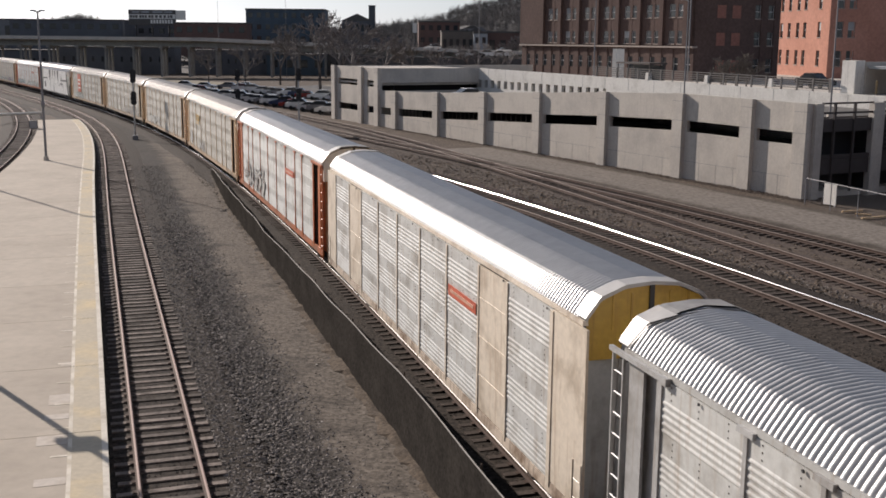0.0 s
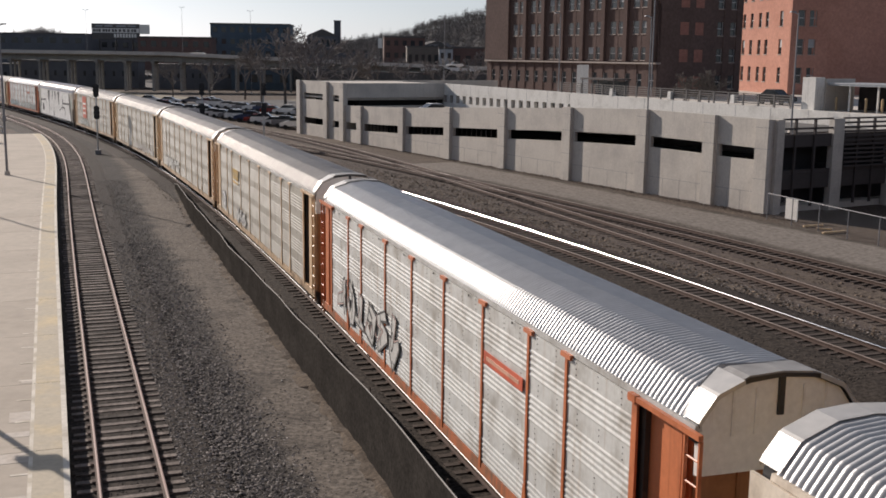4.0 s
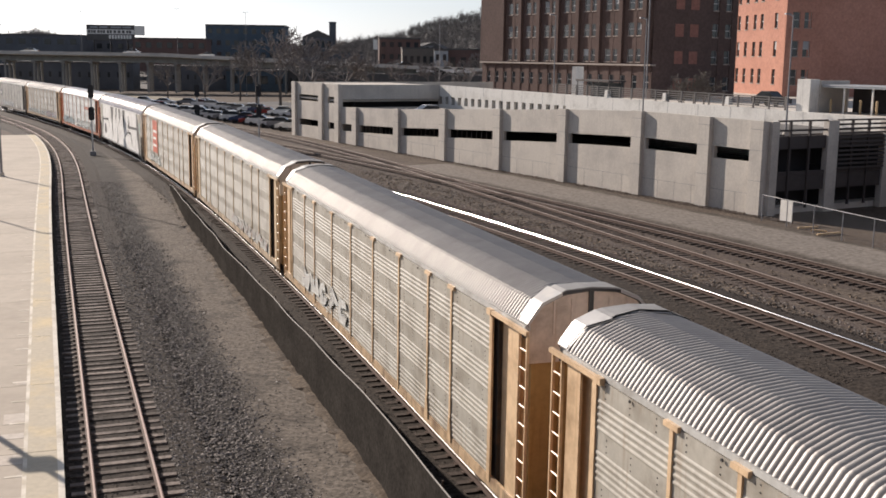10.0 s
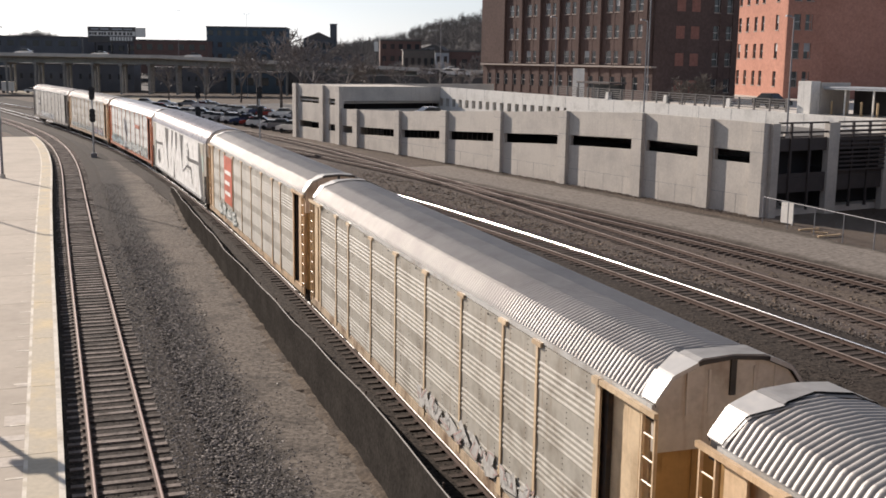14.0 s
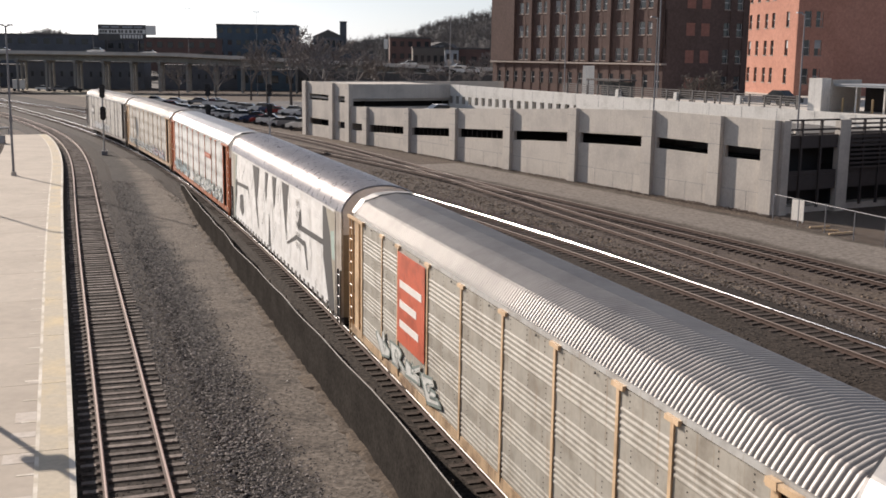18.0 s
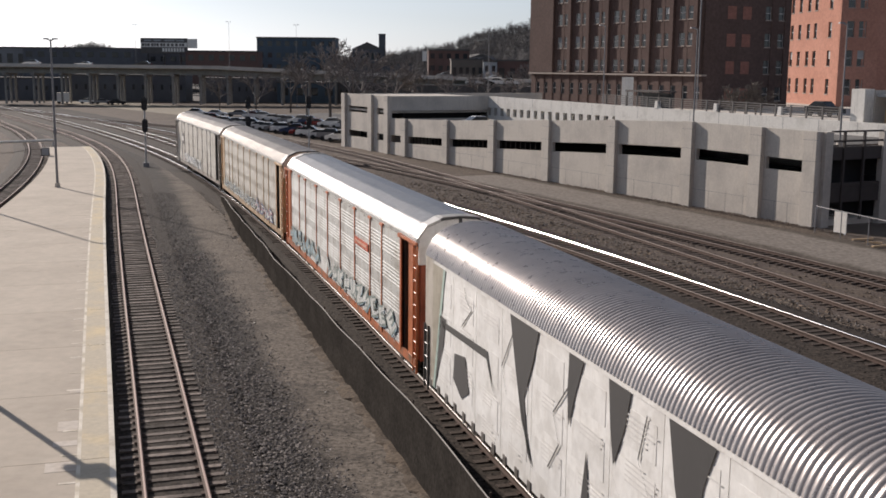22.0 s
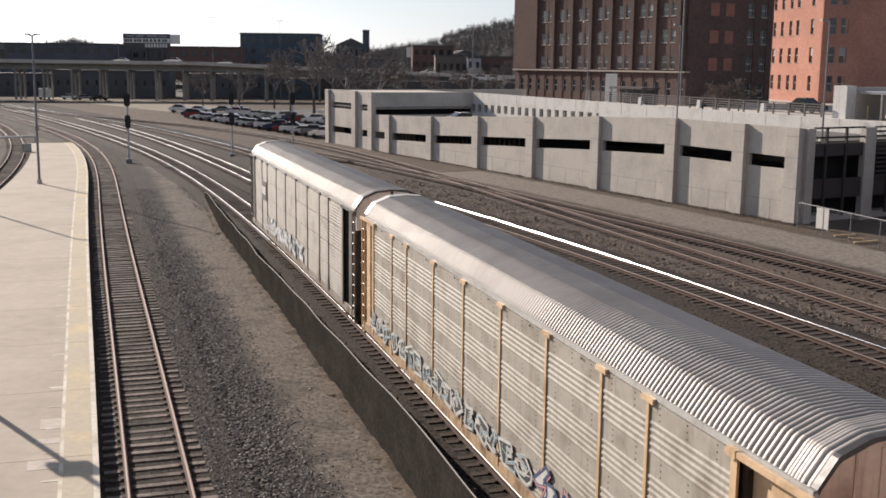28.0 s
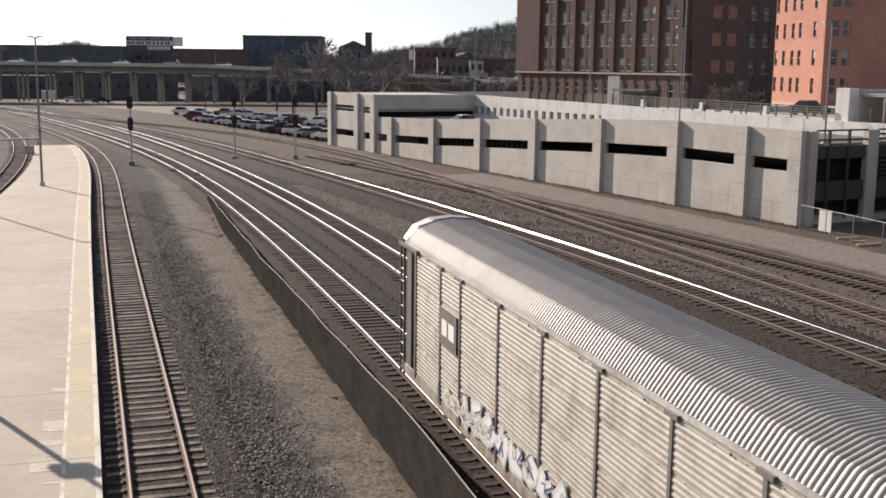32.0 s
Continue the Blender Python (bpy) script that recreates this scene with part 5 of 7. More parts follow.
    for k in range(17):
        u = 43.5 + k * 1.62
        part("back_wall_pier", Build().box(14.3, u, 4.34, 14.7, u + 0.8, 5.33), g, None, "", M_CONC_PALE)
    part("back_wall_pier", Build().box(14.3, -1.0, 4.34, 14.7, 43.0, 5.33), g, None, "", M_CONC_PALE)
    # black sheet that gives the back openings their shade
    part("back_gallery", Build().box(18.6, 12.7, -0.5, 18.9, 71, 5.33), g, None, "black sheet standing for the unlit gallery", M_INNER_SHADE)
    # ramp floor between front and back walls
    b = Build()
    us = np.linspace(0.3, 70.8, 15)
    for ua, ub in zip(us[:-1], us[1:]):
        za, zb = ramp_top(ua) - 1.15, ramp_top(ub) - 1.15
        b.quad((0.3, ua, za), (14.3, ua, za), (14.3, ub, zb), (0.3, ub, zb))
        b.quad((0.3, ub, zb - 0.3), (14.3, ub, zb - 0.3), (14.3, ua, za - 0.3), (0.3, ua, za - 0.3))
    part("ramp_deck", b, g, None, "parking deck darkened to cut bounced light", M_DECK)
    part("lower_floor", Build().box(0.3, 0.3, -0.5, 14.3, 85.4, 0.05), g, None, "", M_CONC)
    part("inner_wall", Build().box(6.0, 0.4, 0.0, 6.3, 85.0, 3.0), g, None, "", M_INNER_SHADE)
    # open near end in the shade; its parts carry that shade as dark colour
    for d0, d1 in ((0.3, 1.0), (6.0, 7.1), (12.2, 13.2)):
        part("end_column", Build().box(d0, -0.3, -0.5, d1, 0.2, 6.27), g, None, "", M_CONC)
    for d0, d1 in ((1.0, 6.0), (7.1, 12.2)):
        for z0, z1 in ((4.29, 5.21), (2.40, 2.67), (1.3, 2.38)):
            part("end_spandrel", Build().box(d0, -0.12, z0, d1, 0.15, z1), g, None, "dark brown panel, deepened for the shaded end", M_PANEL)
        for z0, z1 in ((6.22, 6.34), (5.54, 5.68)):
            part("end_rail", Build().box(d0, -0.2, z0, d1, -0.08, z1), g, None, "steel rail coloured dark for the shade", M_PANEL)
    for d in (2.15, 4.1, 8.6, 10.4):
        part("end_post", Build().box(d, -0.24, 0.0, d + 0.16, -0.08, 6.28), g, None, "", M_PANEL)
    for k in range(11):
        part("louvre", Build().box(7.1, -0.36, 2.7 + k * 0.32, 12.2, -0.28, 2.84 + k * 0.32), g, None, "", M_PANEL)
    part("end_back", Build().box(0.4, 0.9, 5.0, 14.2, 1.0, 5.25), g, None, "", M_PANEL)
    part("end_back", Build().box(1.2, 1.5, -0.4, 14.2, 1.6, 5.0), g, None, "", M_INNER_SHADE)
    # stair tower at the back; sun and shade put into paler front, greyer side
    part("stair_tower", Build().box(14.8, 9.5, 6.2, 15.9, 10.9, 9.0), g, None, "stair tower coloured pale for its lit front", M_CONC_PALE)
    part("tower_side", Build().box(15.92, 9.4, 6.2, 19.5, 9.7, 8.9), g, None, "tower side wall coloured greyer for its shade", M_CONC)
    part("tower_canopy", Build().box(15.95, 1.0, 8.35, 20.0, 9.2, 8.5).box(15.9, 0.95, 8.5, 20.1, 9.25, 8.58), g, None, "flat pale canopy", M_STEEL)
    for u in (1.4, 4.2, 7.0):
        part("canopy_post", Build().box(16.1, u, 6.2, 16.22, u + 0.12, 8.35), g, None, "", M_CONC_PALE)
    part("canopy_wall", Build().box(19.6, 1.0, 6.2, 19.75, 9.0, 8.3), g, None, "dark shelter back wall", M_PANEL)
    return g


garage()


# ---- terrace and street behind the garage ----
terrace = Build().box(14.75, -80, -0.4, 160, 12.5, 6.25).box(19.0, 12.6, -0.4, 160, 84, 5.2)
single("terrace", terrace, "raised paved street terrace behind the garage", "ground", GAR, kind="structure", material=M_CONC)


M_RAILING = mat("railing_paint", (0.135, 0.125, 0.118), 0.7, grain=(3, 0.2))


def guard_rail():
    r = thing("guard_rail", "grey pipe guard rail with pale posts above the back wall", "railing", GAR @ pose(14.5, 0, 6.19, 0.48))
    for u in np.arange(11.8, 46, 1.85):
        part("rail_post", shared("gpost", lambda: Build().box(-0.06, -0.07, 0, 0.06, 0.07, 1.12).mesh("rail_post", M_RAILING)), r, pose(0, u, 0))
    for z in (0.22, 0.42, 0.62, 0.82, 1.04):
        part("rail_bar", shared("gbar", lambda: Build().box(-0.03, 11.8, 0, 0.03, 46, 0.075).mesh("rail_bar", M_RAILING)), r, pose(0, 0, z))


guard_rail()

# ---- brick buildings ----
M_BRICK_BROWN = mat("brown_brick", (0.108, 0.075, 0.067), 0.9, grain=(2.5, 0.25), stain=(0.15, (0.088, 0.06, 0.053), 0.4, 0.7), spec=0.1)
M_BRICK_RED = mat("red_brick", (0.43, 0.225, 0.172), 0.9, grain=(2.5, 0.2), stain=(0.15, (0.36, 0.18, 0.135), 0.4, 0.7), spec=0.1)
M_LEDGE = mat("stone_ledge", (0.30, 0.25, 0.22), 0.9, grain=(3, 0.15))
M_FRAME = mat("window_frame", (0.42, 0.41, 0.40), 0.6)


# pale panels stand for curtains and for sky reflected in the panes
M_SKY_PANE = mat("pane_reflection", (0.27, 0.28, 0.29), 0.7, grain=(2, 0.15), vary=0.4)
PANE_RNG = random.Random(31)


def face(parent, m, length, z0, floors, fh, cols, brick, recess=0.0, win=(1.15, 2.0), sills=True, blind=0.4, deep=0.3, up=0.95):
    """A facade: local x along the face, -y outwards. cols: x of each window."""
    w, h = win
    edges = []
    for c in cols:
        edges += [c - w / 2, c + w / 2]
    wall = Build()
    x = 0.0
    # upright piers between the windows, full height
    for a, b in zip(edges[0::2], edges[1::2]):
        wall.box(x, 0, z0, a, 0.45, z0 + floors * fh)
        x = b
    wall.box(x, 0, z0, length, 0.45, z0 + floors * fh)
    # panels over and under each window, a little set back where the bays are recessed
    for a, b in zip(edges[0::2], edges[1::2]):
        for k in range(floors):
            zb = z0 + k * fh
            wall.box(a, recess, zb, b, 0.45, zb + up)
            wall.box(a, recess, zb + up + h, b, 0.45, zb + fh)
    f = part("facade", wall, parent, m, "", brick)
    wm = shared(("win", w, h), lambda: Build().box(-w / 2, 0.0, 0, w / 2, 0.04, h).mesh("window", M_GLASS_DARK))
    fm = shared(("wfr", w, h), lambda: Build().box(-w / 2, -0.05, h / 2 - 0.05, w / 2, 0.0, h / 2 + 0.05).box(-w / 2, -0.05, 0, -w / 2 + 0.09, 0, h).box(w / 2 - 0.09, -0.05, 0, w / 2, 0, h).mesh("window_frame", M_FRAME))
    sm = shared(("sill", w), lambda: Build().box(-w / 2 - 0.06, -0.08, -0.14, w / 2 + 0.06, 0.06, 0.0).mesh("window_sill", M_LEDGE))
    for c in cols:
        for k in range(floors):
            z = z0 + k * fh + up
            o = part("window", wm, parent, m @ pose(c, deep, z))
            part("window_frame", fm, o)
            if (pane_roll := PANE_RNG.random()) < blind:
                part("blind", shared(("blind", w, h, round(pane_roll * 3)), lambda: Build().box(-w / 2 + 0.1, -0.025, h * (0.45 + 0.12 * round(pane_roll * 3)), w / 2 - 0.1, -0.005, h).mesh("blind", M_SKY_PANE)), o, None, "pale upper panel for reflected sky and curtains")
            if sills:
                part("window_sill", sm, o, pose(0, recess - deep, 0))
    return f


def face_frame(a, b):
    d = Vector((b[0] - a[0], b[1] - a[1], 0))
    L = d.length
    d /= L
    return Matrix(((d.x, -d.y, 0, a[0]), (d.y, d.x, 0, a[1]), (0, 0, 1, 0), (0, 0, 0, 1))), L


def brown_building():
    bld = thing("brick_building", "tall dark brown brick building with deep window bays", "building")
    A, B = (12.3, 186.6), (32.7, 148.4)
    m, L = face_frame(A, B)
    fh, bay, first = 3.57, 5.03, 6.95
    starts = [first + k * bay for k in range(7)]
    cols = [c for u in starts for c in (u + 1.5, u + 3.35)]
    face(bld, m, L, 9.95, 8, fh, cols, M_BRICK_BROWN, 0.02, (1.3, 1.72), True, 0.12, 0.16, 0.22)
    lower = [2.0 + k * 2.51 for k in range(17)]
    face(bld, m, L, 4.4, 1, 5.2, lower, M_BRICK_BROWN, 0.1, (1.15, 1.75), False, 0.0, 0.22, 2.15)
    part("ledge", Build().box(-0.2, -0.42, 9.62, L + 0.2, 0.5, 9.86), bld, m, "stone ledge", M_LEDGE)
    # thick brick strips between the recessed bays
    part("buttress", Build().box(0.0, -0.42, 9.95, first, 0.0, 9.95 + 8 * fh), bld, m, "", M_BRICK_BROWN)
    for u in starts:
        part("buttress", Build().box(u + 4.2, -0.42, 9.95, min(u + bay, L), 0.0, 9.95 + 8 * fh), bld, m, "", M_BRICK_BROWN)
    part("drain_pipe", Build().bar((L - 0.25, -0.6, 5.0), (L - 0.25, -0.6, 38.0), 0.09, 8), bld, m, "thin grey drain pipe", M_GREY)
    back = Vector((-(B[1] - A[1]), B[0] - A[0], 0)).normalized()
    C = (B[0] + back.x * 15.3, B[1] + back.y * 15.3)
    m2, L2 = face_frame(B, C)
    face(bld, m2, L2, 5.5, 8, 3.66, [11.2, 13.6], M_BRICK_BROWN, 0.1, (1.2, 1.8), True, 0.0, 0.3, 0.85)
    for c in (4.6, 7.25):
        for k in range(8):
            part("bricked_window", Build().box(c - 0.75, -0.02, 6.3 + k * 3.66, c + 0.75, 0.05, 8.0 + k * 3.66), bld, m2, "window closed with redder brick", M_BRICK_INFILL)
    part("core", Build().box(0.46, 0.5, 5.5, L - 0.46, 14.8, 38.2), bld, m, "", M_BRICK_BROWN)
    part("roof", Build().box(-0.3, -0.3, 38.6, L + 0.3, 15.4, 39.0), bld, m, "", M_GREY)


M_BRICK_INFILL = mat("infill_brick", (0.26, 0.125, 0.10), 0.9, grain=(2.5, 0.25), spec=0.1)


def red_building():
    bld = thing("brick_building", "tall orange-red brick building catching the sun", "building")
    A, B = (55.4, 187.9), (57.2, 167.6)
    m, L = face_frame(A, B)
    fh = 4.31
    face(bld, m, L, 5.95, 7, fh, [1.76, 4.95, 8.4, 11.2, 16.7], M_BRICK_RED, 0.0, (1.2, 2.3), True, 0.05, 0.22, 1.05)
    C = (104.5, 176.0)
    m2, L2 = face_frame(B, C)
    face(bld, m2, L2, 5.95, 7, fh, [1.65, 3.6, 8.4, 10.4, 17.6, 19.6, 27.5, 30.0, 39.5], M_BRICK_RED, 0.0, (1.2, 2.3), True, 0.1, 0.22, 1.05)
    part("plinth", Build().box(0.02, 0.02, 4.5, L - 0.02, 44, 5.95), bld, m, "", M_BRICK_RED)
    part("core", Build().box(0.55, 0.55, 4.8, L - 0.55, 44, 36.0), bld, m, "", M_BRICK_RED)
    part("roof", Build().box(-0.2, -0.2, 36.15, L + 0.2, 46, 36.5), bld, m, "", M_GREY)


brown_building()
red_building()

# ---- elevated highway ----
VIA_X = (-500, -260, -140, -70, 0, 60, 260)
VIA_Y = (250, 288, 305, 312, 318, 322, 338)
VIA_Z = (11.0, 10.9, 10.7, 10.5, 8.0, 6.4, 5.8)


M_GIRDER = mat("weathered_girder", (0.30, 0.31, 0.29), 0.8, grain=(0.6, 0.2), streak=((0.2, 0.2, 0.19), 0.5, 0.75))
M_PIER = mat("grimy_concrete", (0.27, 0.26, 0.24), 0.9, grain=(2, 0.2), streak=((0.13, 0.12, 0.11), 0.5, 0.75))


def viaduct():
    v = thing("viaduct", "long grey concrete highway viaduct on many columns", "bridge")

    def at(x):
        return (x, float(np.interp(x, VIA_X, VIA_Y)), float(np.interp(x, VIA_X, VIA_Z)))
    fr = []
    for x in np.arange(-500, 261, 10.0):
        o = at(x)
        fr.append((o, (0.1, -0.99, 0), (0, 0, 1)))
    deck = [(-7, -0.9), (-6.4, -1.1), (6.4, -1.1), (7, -0.9), (7, 0.0), (6.7, 0.0), (6.7, -0.75), (-6.7, -0.75), (-6.7, 0.0), (-7, 0.0)]
    part("deck", Build().sweep(fr, deck), v, None, "", M_CONC)
    part("girder", Build().sweep(fr, [(3.2, -2.6), (3.8, -2.6), (3.8, -1.1), (3.2, -1.1)]), v, None, "pale weathered girder", M_GIRDER)
    part("girder", Build().sweep(fr, [(-3.8, -2.6), (-3.2, -2.6), (-3.2, -1.1), (-3.8, -1.1)]), v, None, "pale weathered girder", M_GIRDER)
    x = -410.0
    while x < 20:
        a = at(x)
        part("pier_cap", Build().box(-0.45, -6.0, a[2] - 3.1, 0.45, 6.0, a[2] - 2.4), v, pose(a[0], a[1], 0, 0, 0, 6), "", M_PIER)
        for dy in (-4.8, 0.0, 4.8):
            part("column", Build().bar((0, dy, -0.3), (0, dy, a[2] - 3.1), 0.32, 10), v, pose(a[0], a[1], 0, 0, 0, 6), "", M_PIER)
        x += 7.5


viaduct()

# ---- hills and woods ----
M_WOODS = mat("winter_hillside", (0.06, 0.054, 0.049), 0.98, grain=(0.3, 0.45), stain=(0.03, (0.055, 0.052, 0.048), 0.45, 0.65))
M_BARK = mat("bark", (0.105, 0.088, 0.075), 0.95, grain=(4, 0.3), vary=0.25, island=True)
M_TWIG_PALE = mat("grey_twigs", (0.20, 0.178, 0.165), 0.95, vary=0.3, island=True)
M_TWIG = mat("twigs", (0.135, 0.122, 0.114), 0.95, vary=0.35, island=True)
RIDGE_X = (-1200, -280, -248, -219, -135, -72, -37, -11, 16, 48, 110, 300, 900)
RIDGE_Z = (14, 15, 20, 12, 10, 12, 17, 21, 30, 37, 44, 50, 40)


def hill_z(x, y):
    """Height of the land beyond the yard."""
    k = 750.0 / max(y, 1.0)
    top = float(np.interp(x * k, RIDGE_X, RIDGE_Z))
    rise = float(np.interp(y, (330, 400, 520, 750, 1000, 1600), (0.0, 0.10, 0.35, 1.0, 1.02, 0.6)))
    return GZ + 0.02 + top * rise


def hills():
    b = Build()
    ys_ = (330, 365, 400, 450, 520, 600, 680, 750, 850, 1000, 1600)
    us = np.linspace(-1.6, 1.2, 90)
    for y in ys_:
        for u in us:
            x = u * y
            b.v.append((x, y, hill_z(x, y) - (0.3 if y == 330 else 0)))
    n = len(us)
    for j in range(len(ys_) - 1):
        for i in range(n - 1):
            b.f.append((j * n + i, j * n + i + 1, (j + 1) * n + i + 1, (j + 1) * n + i))
            b.mi.append(0)
    single("hillside", b, "low wooded winter hills beyond the yard", "hill", kind="structure", material=M_WOODS)
    rng = random.Random(77)
    t = Build()

    def stick(x, y, z, hgt):
        root = Vector((x, y, z + hgt * 0.32))
        t.bar((x, y, z - 0.5), root, 0.14, 3, 0.10)
        wide = hgt * rng.uniform(0.34, 0.5)
        for _ in range(22):
            a, e = rng.uniform(0, 6.28), rng.uniform(-0.15, 1.0)
            c = math.sqrt(max(0.0, 1 - max(e, 0) ** 2))
            k = rng.uniform(0.75, 1.05)
            tip = root + Vector((wide * c * math.cos(a) * k, wide * c * math.sin(a) * k, hgt * 0.66 * e * k))
            p = root.lerp(tip, rng.uniform(0.0, 0.45)) + Vector((rng.uniform(-0.3, 0.3), 0, rng.uniform(-0.2, 0.5)))
            t.bar(p, tip, 0.085, 3, 0.06)
    for _ in range(4200):
        y = rng.choice((rng.uniform(400, 740), rng.uniform(560, 790)))
        u = rng.uniform(-0.46, 0.16)
        x = u * y
        stick(x, y, hill_z(x, y), rng.uniform(5, 9.5))
    single("hillside_woods", t, "bare grey-brown winter woods on the hills", "trees", kind="stuff", material=M_TWIG)


hills()


# ---- bare trees ----
def tree_meshes(seed, height):
    rng = random.Random(seed)
    trunk, crown = Build(), Build()

    def grow(b, p, d, ln, r, depth):
        q = p + d * ln
        b.bar(p, q, max(r, 0.035), 6 if depth == 0 else 4 if depth < 3 else 3, max(r * 0.68, 0.03))
        if depth == 5:
            return
        for k in range(3 if depth in (1, 2, 3, 4) else 2 + 2 * (depth == 0)):
            a = Vector((rng.gauss(0, 1), rng.gauss(0, 1), rng.gauss(0.15, 0.6))).normalized()
            nd = (d * rng.uniform(0.75, 1.0) + a * rng.uniform(0.45, 0.75)).normalized()
            start = p + d * ln * rng.uniform(0.6, 1.0)
            grow(crown if depth >= 0 else b, start, nd, ln * rng.uniform(0.6, 0.8), r * 0.6, depth + 1)
    grow(trunk, Vector((0, 0, -0.2)), Vector((0.03, 0.02, 1)).normalized(), height * 0.3, height * 0.015, 0)
    return trunk.mesh("trunk", M_BARK), crown.mesh("crown", M_TWIG_PALE)


TREES = [tree_meshes(i, 10.0) for i in range(4)]
BUSH = tree_meshes(11, 10.0)[0], tree_meshes(12, 10.0)[1]
BUSH[1].materials[0] = M_BARK


def bare_tree(x, y, z, height, k, rot, label="leafless winter tree with a wide fine-twigged crown"):
    t = thing("bare_tree", label, "tree", pose(x, y, z, 0, 0, rot) @ Matrix.Scale(height / 10.0, 4), group="bare trees beyond the yard")
    part("trunk", TREES[k % 4][0], t)
    part("crown", TREES[k % 4][1], t)


rt = random.Random(4)
for i, (x, y, hgt) in enumerate(((-27, 232, 15), (-20, 226, 14), (-33, 240, 13), (-24, 250, 14), (-14, 236, 11), (-8, 250, 10), (-40, 262, 11), (-47, 255, 9), (-57, 262, 8),
                                 (-2, 268, 9), (6, 280, 9), (14, 272, 8), (-16, 285, 11), (-30, 300, 12), (-5, 350, 9), (10, 345, 9), (22, 360, 10), (-20, 360, 10), (-45, 380, 10),
                                 (-12, 338, 8), (1, 341, 8), (8, 336, 7), (17, 342, 9), (-26, 343, 10), (-36, 346, 9), (4, 362, 8), (28, 348, 9))):
    bare_tree(x, y, GZ if y < 330 else hill_z(x, y), hgt * 1.5, i, rt.uniform(0, 360))
for i, (x, y, hgt) in enumerate(((33.4, 128.5, 6.2), (31.4, 127.0, 4.8), (35.0, 129.5, 5.8), (32.5, 129.4, 5.4), (34.3, 127.4, 5.0))):
    t = thing("bare_bush", "small dark leafless bush on the street terrace", "bush", pose(x, y, 4.7, 0, 0, 75 * i) @ Matrix.Scale(hgt / 10.0, 4), group="bushes on the terrace")
    part("stem", BUSH[0], t)
    part("crown", BUSH[1], t)

# ---- distant town ----
# lifted, blue-leaning colours also stand for haze at this distance
M_TOWN = {k: mat("town_" + k, c, 0.9, grain=(0.6, 0.15), stain=(0.1, tuple(v * 0.75 for v in c), 0.45, 0.7)) for k, c in
          {"slate": (0.10, 0.107, 0.122), "brick": (0.135, 0.082, 0.07), "grey": (0.20, 0.205, 0.215), "pale": (0.36, 0.38, 0.40), "tan": (0.15, 0.13, 0.112), "blue": (0.065, 0.095, 0.125), "roof": (0.10, 0.094, 0.09)}.items()}


def block(name, label, cat, x, y, z, w, d, h, colour, rows=2, cols=6, rot=0.0, gable=0.0, k=1.0):
    t = thing(name, label, cat, pose(x, y, z, 0, 0, rot))
    part("wall", Build().box(-w / 2, -d / 2, -2, w / 2, d / 2, h), t, None, "", M_TOWN[colour])
    if gable:
        part("roof", Build().sweep([((0, -d / 2 - 0.3, 0), (1, 0, 0), (0, 0, 1)), ((0, d / 2 + 0.3, 0), (1, 0, 0), (0, 0, 1))], [(-w / 2 - 0.4, h), (w / 2 + 0.4, h), (0, h + gable)]), t, None, "", M_TOWN["roof"])
    else:
        part("roof", Build().box(-w / 2 - 0.2, -d / 2 - 0.2, h, w / 2 + 0.2, d / 2 + 0.2, h + 0.5), t, None, "", M_TOWN["roof"])
    ww, wh = w / cols * 0.5 * k, h / rows * 0.42 * k
    wm = Build().box(-ww / 2, -0.08, -wh / 2, ww / 2, 0.05, wh / 2).mesh("window", M_GLASS_DARK)
    for i in range(cols):
        for j in range(rows):
            part("window", wm, t, pose(-w / 2 + w * (i + 0.5) / cols, -d / 2, h * (j + 0.55) / rows))
    return t


block("office_building", "long dark blue-grey office block on the hill", "building", -63, 436, 8, 30, 20, 13.2, "blue", 3, 9, 2)
block("office_building", "low dark warehouse on the ridge", "building", -140, 415, 7, 42, 16, 9.3, "slate", 2, 9, -3)
block("office_building", "pale flat warehouse with a light front", "building", -172, 425, 8, 26, 14, 8.5, "grey", 1, 6, -3)
block("office_building", "dark red-brown brick block beside the billboard", "building", -86, 406, 6, 26, 12, 9.5, "brick", 2, 7, 2)
block("office_building", "plain dark brick warehouse on the ridge", "building", -112, 432, 6, 24, 12, 9.0, "slate", 2, 6, 0)
for i, (x, w, h, c) in enumerate(((-250, 60, 6.5, "slate"), (-185, 50, 7.5, "roof"), (-138, 36, 6.0, "slate"), (-100, 34, 7.2, "slate"), (-66, 26, 6.5, "slate"), (-30, 22, 5.5, "roof"))):
    block("warehouse", ("long dark warehouse behind the highway", "low dark brick warehouse behind the highway")[i % 2], "building", x, 338 + (i % 3) * 3, 0, w, 12, h, c, 1, 12, 4, k=0.5)
block("office_building", "blue-grey shed under the highway", "building", -46, 338, 0, 18, 8, 5.5, "blue", 1, 4, 0)
ch = block("church", "small dark stone church on the ridge", "church", -46, 560, 12, 15, 9, 7.5, "slate", 1, 5, 0, 3.5)
part("tower", Build().box(5.8, -3, -2, 9.0, 0.4, 14.8).box(5.6, -3.2, 14.8, 9.2, 0.6, 15.2), ch, None, "square stone tower", M_TOWN["slate"])
block("shop_building", "flat red-brown brick shop block on the slope", "building", -4, 424, 8, 15.5, 9, 9.0, "brick", 2, 5, 4)
pole_sign = thing("pole_sign", "white sign board on a dark pole", "sign", pose(-12.7, 413, hill_z(-12.7, 413)))
part("pole", Build().bar((0, 0, -1), (0, 0, 13.0 - hill_z(-12.7, 413)), 0.2, 8), pole_sign, None, "", M_BLACK)
